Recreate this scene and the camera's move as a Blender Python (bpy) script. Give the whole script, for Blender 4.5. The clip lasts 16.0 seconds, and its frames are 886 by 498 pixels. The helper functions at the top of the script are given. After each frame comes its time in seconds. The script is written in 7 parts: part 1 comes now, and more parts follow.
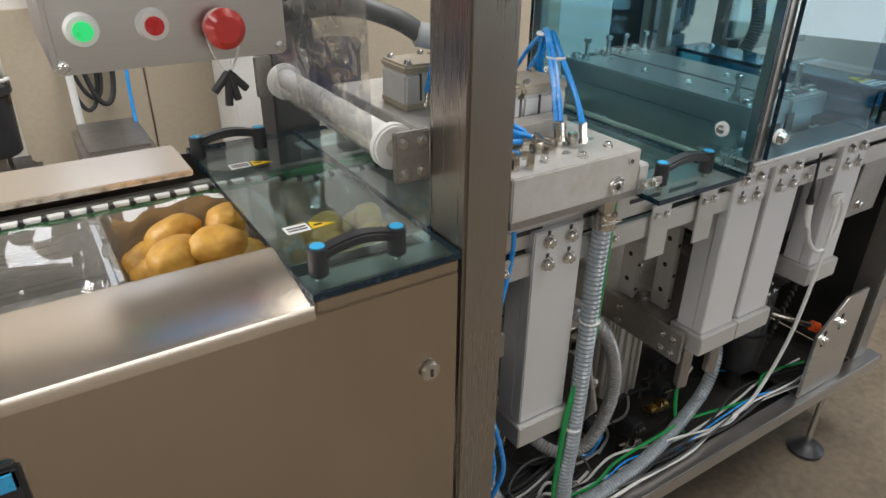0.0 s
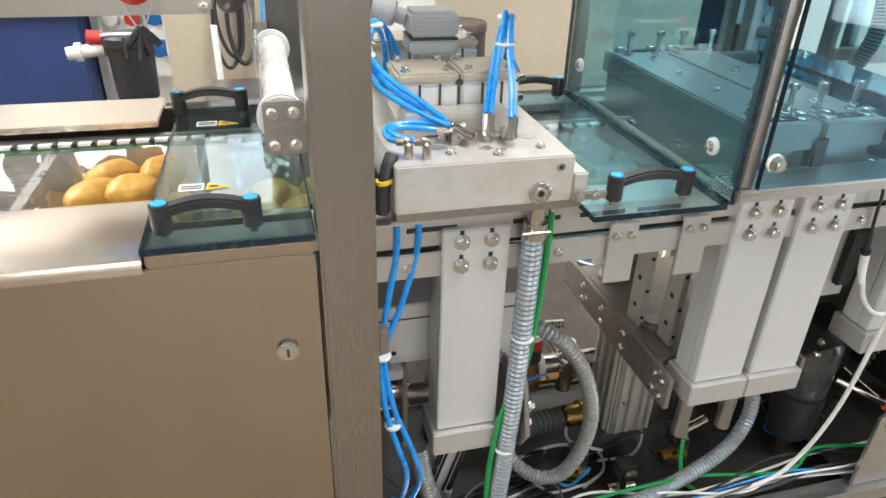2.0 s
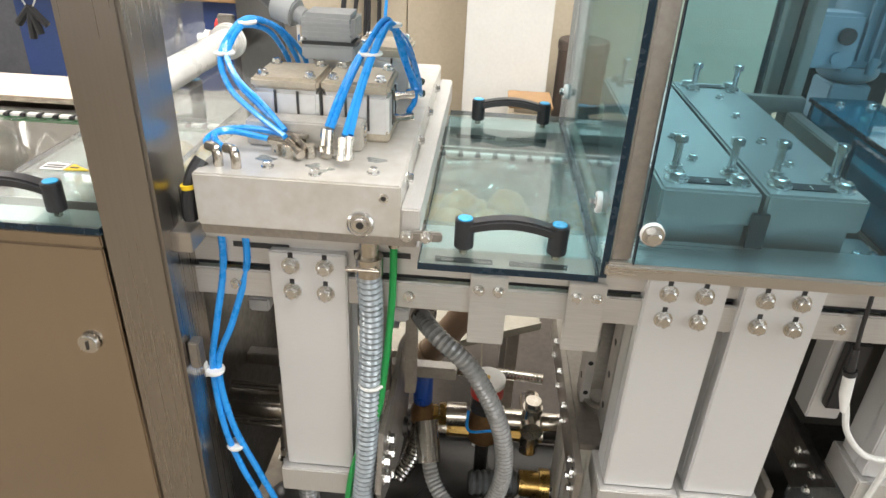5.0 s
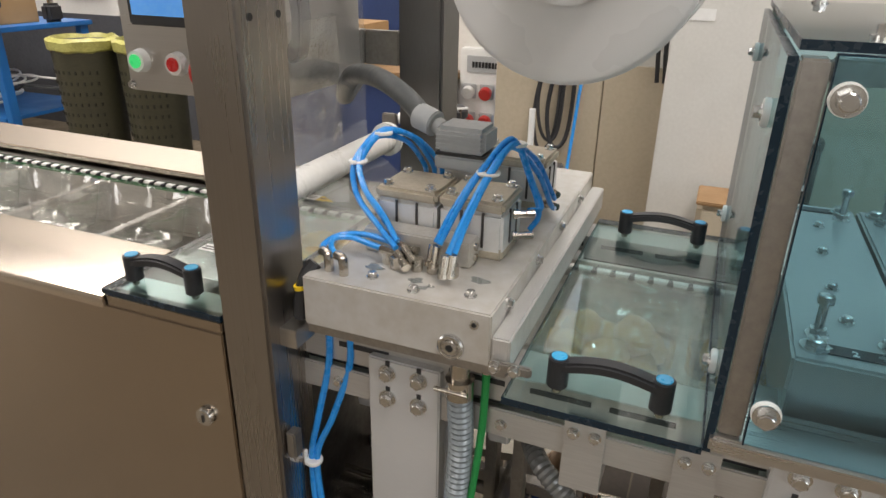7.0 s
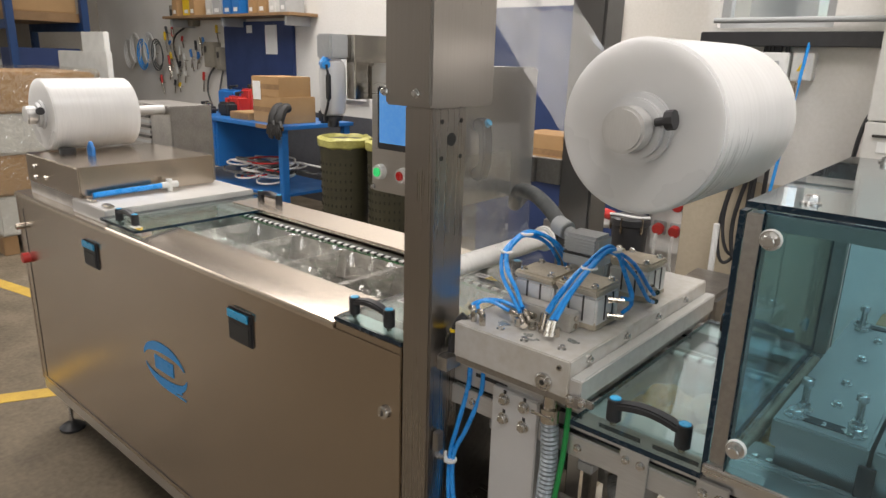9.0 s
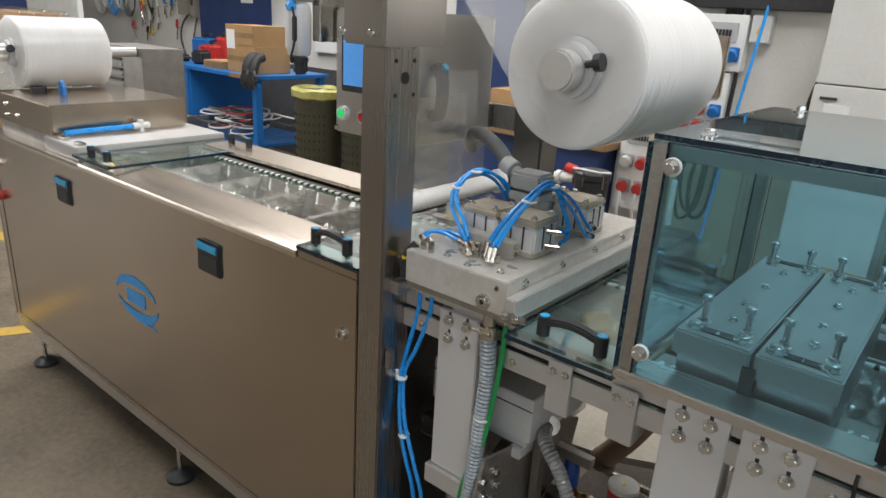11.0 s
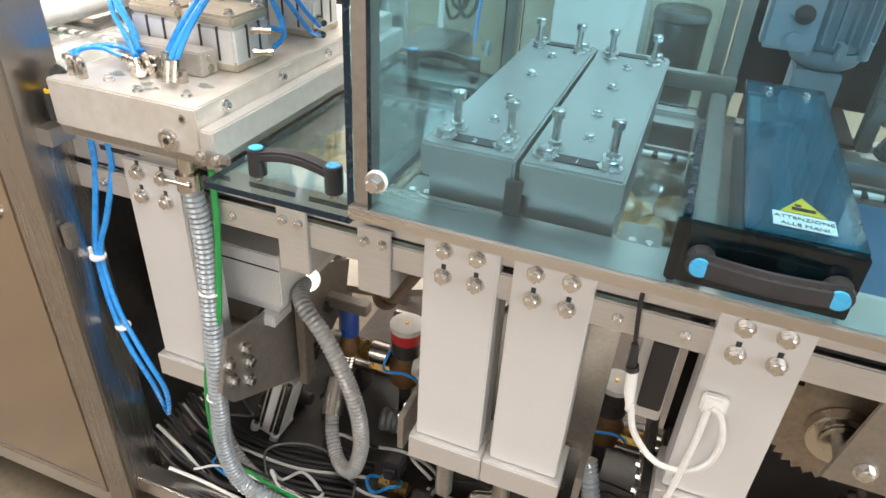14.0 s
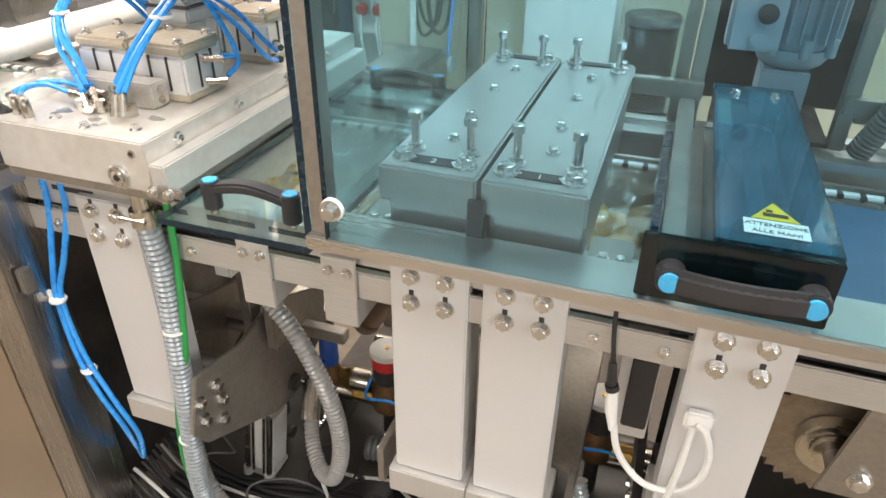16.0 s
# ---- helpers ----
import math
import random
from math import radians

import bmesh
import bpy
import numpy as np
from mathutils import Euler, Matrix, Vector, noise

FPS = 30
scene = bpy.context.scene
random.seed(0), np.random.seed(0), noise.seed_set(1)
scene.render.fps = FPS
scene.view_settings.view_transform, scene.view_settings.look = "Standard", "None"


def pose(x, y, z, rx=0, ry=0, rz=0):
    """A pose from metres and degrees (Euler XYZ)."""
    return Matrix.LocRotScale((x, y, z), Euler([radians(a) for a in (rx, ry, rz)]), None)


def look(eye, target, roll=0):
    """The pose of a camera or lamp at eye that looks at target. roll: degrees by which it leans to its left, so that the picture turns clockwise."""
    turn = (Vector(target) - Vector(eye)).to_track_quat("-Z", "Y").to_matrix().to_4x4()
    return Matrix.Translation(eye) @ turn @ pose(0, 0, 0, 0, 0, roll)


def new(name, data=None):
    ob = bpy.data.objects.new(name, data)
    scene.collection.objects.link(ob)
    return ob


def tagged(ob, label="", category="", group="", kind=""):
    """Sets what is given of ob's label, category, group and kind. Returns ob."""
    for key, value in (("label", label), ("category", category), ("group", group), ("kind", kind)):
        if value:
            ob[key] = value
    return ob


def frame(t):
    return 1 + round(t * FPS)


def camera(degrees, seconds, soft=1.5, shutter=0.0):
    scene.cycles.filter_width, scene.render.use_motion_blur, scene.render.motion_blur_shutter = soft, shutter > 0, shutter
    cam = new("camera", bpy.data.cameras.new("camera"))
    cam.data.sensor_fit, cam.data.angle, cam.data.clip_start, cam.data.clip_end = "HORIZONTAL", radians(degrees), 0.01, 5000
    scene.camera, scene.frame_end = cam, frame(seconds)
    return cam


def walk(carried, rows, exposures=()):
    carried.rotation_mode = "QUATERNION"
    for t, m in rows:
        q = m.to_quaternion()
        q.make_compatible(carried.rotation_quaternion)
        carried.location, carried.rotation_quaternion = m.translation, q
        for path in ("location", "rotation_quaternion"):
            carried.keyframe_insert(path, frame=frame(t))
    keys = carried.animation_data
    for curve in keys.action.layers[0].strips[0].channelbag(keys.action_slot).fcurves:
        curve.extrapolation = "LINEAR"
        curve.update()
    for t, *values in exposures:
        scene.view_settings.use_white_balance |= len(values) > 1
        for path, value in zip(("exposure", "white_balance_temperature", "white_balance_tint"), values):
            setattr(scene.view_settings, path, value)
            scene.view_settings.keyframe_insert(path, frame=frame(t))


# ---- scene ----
cam = camera(67.0, 16.0)
PATH = [
    (0, (0.493, 0.049, 1.392), (1.446, 1.536, 0.455), 0.7),
    (0.5, (0.569, 0.029, 1.374), (1.439, 1.543, 0.399), 0.3),
    (1, (0.689, 0.032, 1.386), (1.433, 1.589, 0.355), 1.9),
    (1.5, (0.764, 0.01, 1.376), (1.395, 1.624, 0.378), 0.8),
    (2, (0.862, -0.059, 1.376), (1.319, 1.626, 0.399), 1.7),
    (2.5, (0.96, -0.108, 1.376), (1.328, 1.593, 0.389), 2.1),
    (3, (1.041, -0.103, 1.368), (1.415, 1.61, 0.405), 0.6),
    (3.5, (1.113, -0.027, 1.363), (1.509, 1.687, 0.41), 2.5),
    (3.7, (1.13, 0.005, 1.361), (1.49, 1.722, 0.401), 2.5),
    (5.8, (1.398, 0.005, 1.372), (1.021, 1.728, 0.428), 1.4),
    (6, (1.402, 0.002, 1.381), (0.969, 1.724, 0.462), 0.7),
    (6.5, (1.408, 0.031, 1.389), (0.852, 1.757, 0.546), 0.4),
    (7, (1.412, 0.082, 1.415), (0.73, 1.782, 0.612), 1.1),
    (7.5, (1.48, 0.056, 1.452), (0.643, 1.72, 0.723), 0.8),
    (8, (1.604, -0.015, 1.489), (0.569, 1.546, 0.785), 1.4),
    (8.5, (1.655, -0.103, 1.511), (0.436, 1.381, 0.953), 1.3),
    (8.7, (1.671, -0.14, 1.517), (0.422, 1.323, 0.972), 1.2),
    (10.8, (1.815, -0.233, 1.501), (0.593, 1.219, 0.869), 3.1),
    (11, (1.809, -0.229, 1.496), (0.629, 1.246, 0.838), 3.5),
    (11.5, (1.779, -0.221, 1.478), (0.726, 1.327, 0.775), 3.6),
    (12, (1.749, -0.207, 1.447), (0.84, 1.371, 0.62), 3.1),
    (12.5, (1.732, -0.173, 1.424), (0.956, 1.428, 0.51), 3.4),
    (13, (1.733, -0.081, 1.405), (0.975, 1.499, 0.441), 3.4),
    (13.5, (1.768, 0.024, 1.386), (1.145, 1.609, 0.337), 4.1),
    (14, (1.775, 0.064, 1.379), (1.213, 1.65, 0.297), 3.5),
    (14.5, (1.743, 0.085, 1.377), (1.284, 1.715, 0.313), 2.6),
    (15, (1.725, 0.092, 1.372), (1.317, 1.731, 0.3), 3.2),
    (15.5, (1.732, 0.094, 1.375), (1.313, 1.741, 0.322), 3.0),
    (16, (1.792, 0.103, 1.373), (1.246, 1.72, 0.33), 0.8),
]
EXPOSURES = [(0, 0.07, 6560, 11), (0.5, 0.37, 6500, 11), (1.5, 0.72, 6480, 10),
             (2.5, 0.95, 6480, 10), (3.5, 0.98, 6480, 10), (6, 0.67, 6950, 11),
             (7, -0.02, 6950, 13), (7.5, -0.27, 6950, 12), (8, -0.22, 6940, 12),
             (8.5, -0.20, 6930, 13), (11, -0.17, 6480, 10), (11.5, -0.02, 6500, 10), (12, 0.48, 6530, 11),
             (12.5, 0.76, 6600, 11), (13.5, 1.09, 6880, 13), (14.5, 1.15, 7200, 15),
             (16, 1.13, 7250, 15)]
walk(cam, [(t, look(eye, target, roll)) for t, eye, target, roll in PATH], EXPOSURES)

# ---- world, daylight, lamps ----
world = bpy.data.worlds.new("hall_sky")
scene.world = world
world.use_nodes = True
wn = world.node_tree.nodes
sky = wn.new("ShaderNodeTexSky")
sky.sky_type, sky.sun_disc, sky.sun_elevation, sky.sun_rotation = "NISHITA", False, radians(40), radians(200)
wn["Background"].inputs["Strength"].default_value = 0.1
world.node_tree.links.new(sky.outputs[0], wn["Background"].inputs["Color"])


def daylight(name, loc, target, sx, sy, watts, color=(1, 1, 1)):
    d = bpy.data.lights.new(name, "AREA")
    d.shape, d.size, d.size_y, d.energy, d.color = "RECTANGLE", sx, sy, watts, color
    ob = new(name, d)
    ob.matrix_world = look(loc, target)
    return ob


# skylights and the front and left windows are unseen, added to light the hall
daylight("skylight_lamp", (-2.6, 1.4, 4.72), (-2.6, 1.4, 0), 1.5, 5.4, 360, (1.0, 0.985, 0.97))
daylight("skylight_lamp", (2.6, 1.2, 4.72), (2.6, 1.2, 0), 1.5, 5.4, 290, (1.0, 0.985, 0.97))
daylight("window_lamp", (0.6, -5.86, 2.7), (0.6, 0, 1.5), 4.4, 1.8, 62, (1.0, 0.98, 0.95))
daylight("window_lamp", (-8.86, -3.5, 2.2), (0, -1.2, 1.0), 3.3, 2.5, 85, (1.0, 0.985, 0.97))
daylight("door_lamp", (6.86, -2.9, 1.6), (1.5, -0.6, 1.0), 3.2, 2.8, 78, (0.86, 0.94, 1.0))


# ---- materials ----
def nodes_of(name):
    m = bpy.data.materials.new(name)
    m.use_nodes = True
    return m, m.node_tree.nodes, m.node_tree.links


def mat(name, col, rough=0.5, metal=0.0, col2=None, scale=9.0, stretch=(1, 1, 1), bump=0.05, fine=120.0, rvar=0.12, coat=0.0, emit=0.0, aniso=0.0):
    """Two colours mixed by a coarse and a fine noise, with roughness wear and bump."""
    m, n, l = nodes_of(name)
    p = n["Principled BSDF"]
    if col2 is None:
        col2 = tuple(c * 0.8 for c in col)
    tc, mp = n.new("ShaderNodeTexCoord"), n.new("ShaderNodeMapping")
    mp.inputs["Scale"].default_value = stretch
    l.new(tc.outputs["Object"], mp.inputs["Vector"])
    big, small = n.new("ShaderNodeTexNoise"), n.new("ShaderNodeTexNoise")
    big.inputs["Scale"].default_value, big.inputs["Detail"].default_value = scale, 5
    small.inputs["Scale"].default_value, small.inputs["Detail"].default_value = fine, 3
    l.new(tc.outputs["Object"], big.inputs["Vector"])
    l.new(mp.outputs[0], small.inputs["Vector"])
    add = n.new("ShaderNodeMath")
    add.operation = "MULTIPLY_ADD"
    add.inputs[1].default_value = 0.4
    l.new(small.outputs[0], add.inputs[0])
    half = n.new("ShaderNodeMath")
    half.operation = "MULTIPLY"
    half.inputs[1].default_value = 0.6
    l.new(big.outputs[0], half.inputs[0])
    l.new(half.outputs[0], add.inputs[2])
    ramp = n.new("ShaderNodeValToRGB")
    ramp.color_ramp.elements[0].position, ramp.color_ramp.elements[1].position = 0.35, 0.65
    ramp.color_ramp.elements[0].color, ramp.color_ramp.elements[1].color = (*col, 1), (*col2, 1)
    l.new(add.outputs[0], ramp.inputs[0])
    l.new(ramp.outputs[0], p.inputs["Base Color"])
    mr = n.new("ShaderNodeMapRange")
    mr.inputs["From Min"].default_value, mr.inputs["From Max"].default_value = 0.3, 0.7
    mr.inputs["To Min"].default_value, mr.inputs["To Max"].default_value = max(0.03, rough - rvar), min(1, rough + rvar)
    l.new(add.outputs[0], mr.inputs["Value"])
    l.new(mr.outputs[0], p.inputs["Roughness"])
    p.inputs["Metallic"].default_value = metal
    p.inputs["Coat Weight"].default_value = coat
    if bump:
        b = n.new("ShaderNodeBump")
        b.inputs["Strength"].default_value, b.inputs["Distance"].default_value = bump, 0.004
        l.new(add.outputs[0], b.inputs["Height"])
        l.new(b.outputs[0], p.inputs["Normal"])
    if aniso:
        tg = n.new("ShaderNodeTangent")
        tg.direction_type, tg.axis = "RADIAL", "X"
        l.new(tg.outputs[0], p.inputs["Tangent"])
        p.inputs["Anisotropic"].default_value = aniso
    if emit:
        l.new(ramp.outputs[0], p.inputs["Emission Color"])
        p.inputs["Emission Strength"].default_value = emit
    return m


def clear(name, tint, rough=0.03, ior=1.45, haze=0.03, hazecol=(0.8, 0.85, 0.85), wrinkle=0.0, wscale=30.0, gloss=1.0, ridge=0.0):
    """A see-through sheet: tinted straight through, Fresnel gloss, a little dust or milkiness; ridge: pale streaks
    painted in as glints.
    """
    m, n, l = nodes_of(name)
    n.remove(n["Principled BSDF"])
    out = n["Material Output"]
    tr, gl, df = n.new("ShaderNodeBsdfTransparent"), n.new("ShaderNodeBsdfGlossy"), n.new("ShaderNodeBsdfDiffuse")
    tr.inputs[0].default_value = (*tint, 1)
    gl.inputs["Color"].default_value, gl.inputs["Roughness"].default_value = (1, 1, 1, 1), rough
    df.inputs[0].default_value = (*hazecol, 1)
    fr = n.new("ShaderNodeLayerWeight")
    fr.inputs["Blend"].default_value = 0.5
    fp = n.new("ShaderNodeMath")
    fp.operation, fp.inputs[1].default_value = "POWER", 4.0
    l.new(fr.outputs["Facing"], fp.inputs[0])
    f0 = ((ior - 1) / (ior + 1)) ** 2
    tc, nz = n.new("ShaderNodeTexCoord"), n.new("ShaderNodeTexNoise")
    nz.inputs["Scale"].default_value, nz.inputs["Detail"].default_value = wscale, 4
    l.new(tc.outputs["Object"], nz.inputs["Vector"])
    if wrinkle:
        b = n.new("ShaderNodeBump")
        b.inputs["Strength"].default_value, b.inputs["Distance"].default_value = wrinkle, 0.02
        l.new(nz.outputs[0], b.inputs["Height"])
        l.new(b.outputs[0], gl.inputs["Normal"])
        l.new(b.outputs[0], fr.inputs["Normal"])
    hz = n.new("ShaderNodeMath")
    hz.operation = "MULTIPLY"
    hz.inputs[1].default_value = haze * 2
    l.new(nz.outputs[0], hz.inputs[0])
    m1, m2 = n.new("ShaderNodeMixShader"), n.new("ShaderNodeMixShader")
    # pale colour mixed in along the creases to paint glints
    if ridge:
        rg_ = n.new("ShaderNodeTexNoise")
        rg_.noise_type = "RIDGED_MULTIFRACTAL"
        rg_.inputs["Scale"].default_value, rg_.inputs["Detail"].default_value = wscale * 0.8, 3
        l.new(tc.outputs["Object"], rg_.inputs["Vector"])
        mr = n.new("ShaderNodeMapRange")
        mr.inputs["From Min"].default_value, mr.inputs["From Max"].default_value = 0.55, 1.0
        mr.inputs["To Max"].default_value = ridge
        l.new(rg_.outputs[0], mr.inputs["Value"])
        ad = n.new("ShaderNodeMath")
        ad.operation, ad.use_clamp = "ADD", True
        l.new(hz.outputs[0], ad.inputs[0])
        l.new(mr.outputs[0], ad.inputs[1])
        l.new(ad.outputs[0], m1.inputs[0])
        l.new(rg_.outputs[0], b.inputs["Height"])
    else:
        l.new(hz.outputs[0], m1.inputs[0])
    l.new(tr.outputs[0], m1.inputs[1])
    l.new(df.outputs[0], m1.inputs[2])
    fg = n.new("ShaderNodeMath")
    fg.operation = "MULTIPLY_ADD"
    fg.inputs[1].default_value, fg.inputs[2].default_value = gloss * (0.75 - f0), f0
    l.new(fp.outputs[0], fg.inputs[0])
    l.new(fg.outputs[0], m2.inputs[0])
    l.new(m1.outputs[0], m2.inputs[1])
    l.new(gl.outputs[0], m2.inputs[2])
    l.new(m2.outputs[0], out.inputs[0])
    return m


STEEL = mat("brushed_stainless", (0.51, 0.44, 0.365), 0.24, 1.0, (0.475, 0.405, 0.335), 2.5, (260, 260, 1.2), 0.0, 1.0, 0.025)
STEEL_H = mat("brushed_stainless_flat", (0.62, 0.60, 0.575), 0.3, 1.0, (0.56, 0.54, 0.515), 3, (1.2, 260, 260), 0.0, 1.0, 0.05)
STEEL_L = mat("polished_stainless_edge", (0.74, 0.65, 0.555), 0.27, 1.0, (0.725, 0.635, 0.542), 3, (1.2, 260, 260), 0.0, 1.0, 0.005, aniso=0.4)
ALU_C = mat("clamp_plate_aluminium", (0.52, 0.515, 0.50), 0.36, 0.85, (0.45, 0.445, 0.43), 6, (40, 2, 2), 0.03, 40, 0.08)
BROWNED = mat("browned_plate_steel", (0.30, 0.275, 0.245), 0.38, 0.6, (0.22, 0.20, 0.175), 9, (1, 1, 1), 0.03, 120, 0.1)
STEEL_D = mat("dull_stainless", (0.42, 0.40, 0.37), 0.42, 1.0, (0.33, 0.31, 0.29), 14, (1, 1, 1), 0.03, 160, 0.1)
ALU = mat("anodised_aluminium", (0.68, 0.68, 0.68), 0.45, 0.4, (0.62, 0.62, 0.62), 5, (1, 1, 30), 0.02, 60, 0.06)
ALU_P = mat("milled_aluminium", (0.62, 0.61, 0.59), 0.4, 0.6, (0.53, 0.52, 0.50), 6, (40, 2, 2), 0.03, 40, 0.08)
CAST = mat("cylinder_aluminium", (0.60, 0.58, 0.54), 0.45, 0.6, (0.52, 0.49, 0.44), 20, (1, 1, 1), 0.05, 150, 0.1)
DUSTY = mat("dusty_cylinder_cap", (0.52, 0.46, 0.36), 0.6, 0.3, (0.42, 0.37, 0.29), 30, (1, 1, 1), 0.08, 260, 0.1)
DARK = mat("dark_oiled_steel", (0.12, 0.112, 0.105), 0.38, 0.8, (0.075, 0.07, 0.066), 10, (1, 1, 1), 0.03, 90, 0.12)
BOLT = mat("zinc_bolt", (0.70, 0.695, 0.68), 0.25, 1.0, (0.62, 0.61, 0.59), 40, (1, 1, 1), 0.0, 120, 0.05)
NICKEL = mat("nickel_fitting", (0.62, 0.58, 0.52), 0.22, 1.0, (0.5, 0.46, 0.4), 70, (1, 1, 1), 0.03, 300, 0.08)
BRASS = mat("brass", (0.62, 0.42, 0.14), 0.3, 1.0, (0.45, 0.28, 0.09), 40, (1, 1, 1), 0.05, 200, 0.1)
BRONZE = mat("bronze_valve_body", (0.30, 0.17, 0.08), 0.4, 0.8, (0.2, 0.11, 0.05), 30, (1, 1, 1), 0.08, 150, 0.1)
BLACK = mat("black_plastic", (0.018, 0.018, 0.02), 0.42, 0.0, (0.03, 0.03, 0.032), 30, (1, 1, 1), 0.05, 350, 0.08)
RUBBER = mat("black_rubber", (0.02, 0.02, 0.02), 0.6, 0.0, (0.035, 0.034, 0.032), 14, (1, 1, 1), 0.04, 120)
DOT = mat("blue_cap_plastic", (0.035, 0.34, 0.60), 0.3, 0.0, (0.035, 0.31, 0.55), 30, bump=0.0)
BLUEHOSE = mat("blue_air_hose", (0.01, 0.26, 0.72), 0.3, 0.0, (0.015, 0.3, 0.78), 25, bump=0.02, coat=0.2)
GREENHOSE = mat("green_air_hose", (0.01, 0.30, 0.07), 0.35, 0.0, (0.012, 0.24, 0.06), 20, bump=0.02)
CLEARHOSE = mat("spiral_hose_wall", (0.30, 0.335, 0.355), 0.2, 0.1, (0.20, 0.23, 0.25), 30, bump=0.05, coat=0.3)
GREYHOSE = mat("grey_conduit", (0.10, 0.105, 0.105), 0.45, 0.0, (0.075, 0.08, 0.08), 20, bump=0.05)
DARKHOSE = mat("dark_spiral_hose", (0.34, 0.34, 0.335), 0.22, 0.1, (0.24, 0.24, 0.235), 30, bump=0.05, coat=0.3)
WHITE = mat("white_plastic", (0.78, 0.78, 0.76), 0.4, 0.0, (0.72, 0.72, 0.69), 25, bump=0.02)
ROLLWHITE = mat("wound_film", (0.70, 0.695, 0.685), 0.3, 0.0, (0.60, 0.595, 0.58), 4, (2, 90, 2), 0.02, 2.0, 0.08, coat=0.12)
RS = ROLLWHITE.node_tree.nodes["Principled BSDF"].inputs
RS["Subsurface Weight"].default_value, RS["Subsurface Scale"].default_value = 0.7, 0.08
RS["Subsurface Radius"].default_value = (1, 1, 1)
ROLLER = mat("white_roller", (0.72, 0.71, 0.68), 0.3, 0.0, (0.62, 0.61, 0.58), 12, (1, 1, 1), 0.03, 80)
CABLE_W = mat("white_cable", (0.70, 0.70, 0.68), 0.5, 0.0, (0.6, 0.6, 0.57), 20, bump=0.02)
CABLE_K = mat("black_cable", (0.02, 0.02, 0.022), 0.5, 0.0, bump=0.02)
RED = mat("red_plastic", (0.55, 0.035, 0.03), 0.35, 0.0, (0.48, 0.03, 0.025), 30, bump=0.02, coat=0.3)
REDLED = mat("red_button_lens", (0.45, 0.02, 0.02), 0.3, 0.0, emit=0.15, bump=0)
GREENLED = mat("green_button_lens", (0.02, 0.55, 0.15), 0.3, 0.0, (0.02, 0.6, 0.17), emit=0.6, bump=0)
SCREEN = mat("touch_screen", (0.08, 0.30, 0.75), 0.2, 0.0, (0.12, 0.36, 0.8), 8, emit=0.5, bump=0)
YELLOW = mat("yellow_sticker", (0.80, 0.55, 0.02), 0.4, 0.0, (0.76, 0.5, 0.02), 40, bump=0)
PAPER = mat("white_label", (0.80, 0.80, 0.78), 0.5, 0.0, (0.75, 0.75, 0.73), 40, bump=0)
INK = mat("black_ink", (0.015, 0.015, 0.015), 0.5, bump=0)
LOGO = mat("blue_print", (0.012, 0.25, 0.60), 0.35, 0.0, (0.02, 0.25, 0.6), 30, bump=0)
POTATO = mat("potato_skin", (0.62, 0.345, 0.06), 0.48, 0.0, (0.47, 0.235, 0.04), 28, (1, 1, 1), 0.25, 130, 0.1)
TEAL = clear("teal_acrylic", (0.73, 0.885, 0.935), 0.015, 1.5, 0.008, (0.34, 0.64, 0.78), gloss=0.65)
TEAL_TOP = clear("clear_acrylic_lid", (0.55, 0.68, 0.72), 0.012, 1.6, 0.02, (0.5, 0.62, 0.66), gloss=1.25)
FLAT_TEAL = clear("pale_teal_acrylic", (0.80, 0.90, 0.90), 0.02, 1.5, 0.012, (0.42, 0.6, 0.62))
TEAL_DEEP = clear("deep_teal_acrylic", (0.30, 0.72, 0.86), 0.02, 1.5, 0.17, (0.008, 0.30, 0.42))
TEAL_SIDE = clear("thick_teal_acrylic", (0.70, 0.86, 0.895), 0.02, 1.5, 0.008, (0.25, 0.5, 0.58), gloss=0.7)
SMOKE = clear("smoked_acrylic", (0.14, 0.21, 0.23), 0.03, 1.5, 0.06, (0.03, 0.06, 0.07))
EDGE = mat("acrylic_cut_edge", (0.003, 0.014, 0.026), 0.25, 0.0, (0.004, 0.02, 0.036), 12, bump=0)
TRAY = clear("formed_tray_plastic", (0.94, 0.94, 0.92), 0.045, 2.5, 0.11, (0.88, 0.87, 0.82), 1.0, 15, ridge=0.5)
FILM = clear("lidding_film", (0.91, 0.91, 0.89), 0.04, 2.3, 0.05, (0.55, 0.53, 0.47), 1.0, 24, ridge=0.26)
WEB = clear("running_film", (0.96, 0.965, 0.96), 0.1, 1.8, 0.13, (0.8, 0.8, 0.8), 0.4, 7, ridge=0.3)
HANGWEB = clear("hanging_film", (0.90, 0.905, 0.90), 0.10, 1.9, 0.09, (0.72, 0.71, 0.69), 0.05, 4)
CLEARB = clear("clear_bowl", (0.82, 0.84, 0.84), 0.05, 1.5, 0.05)
PANE = clear("window_glass", (0.96, 0.98, 0.98), 0.02, 1.45, 0.02)
WALL = mat("grey_white_wall", (0.76, 0.74, 0.70), 0.7, 0.0, (0.68, 0.66, 0.61), 2.2, (1, 1, 1), 0.05, 60)
WALL_B = mat("beige_wall_panel", (0.50, 0.43, 0.32), 0.6, 0.0, (0.44, 0.375, 0.275), 2.5, (1, 1, 1), 0.03, 60)
# tone of the unseen walls, set by the bounce light and reflections wanted
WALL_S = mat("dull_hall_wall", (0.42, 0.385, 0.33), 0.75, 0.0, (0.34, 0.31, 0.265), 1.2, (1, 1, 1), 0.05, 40)
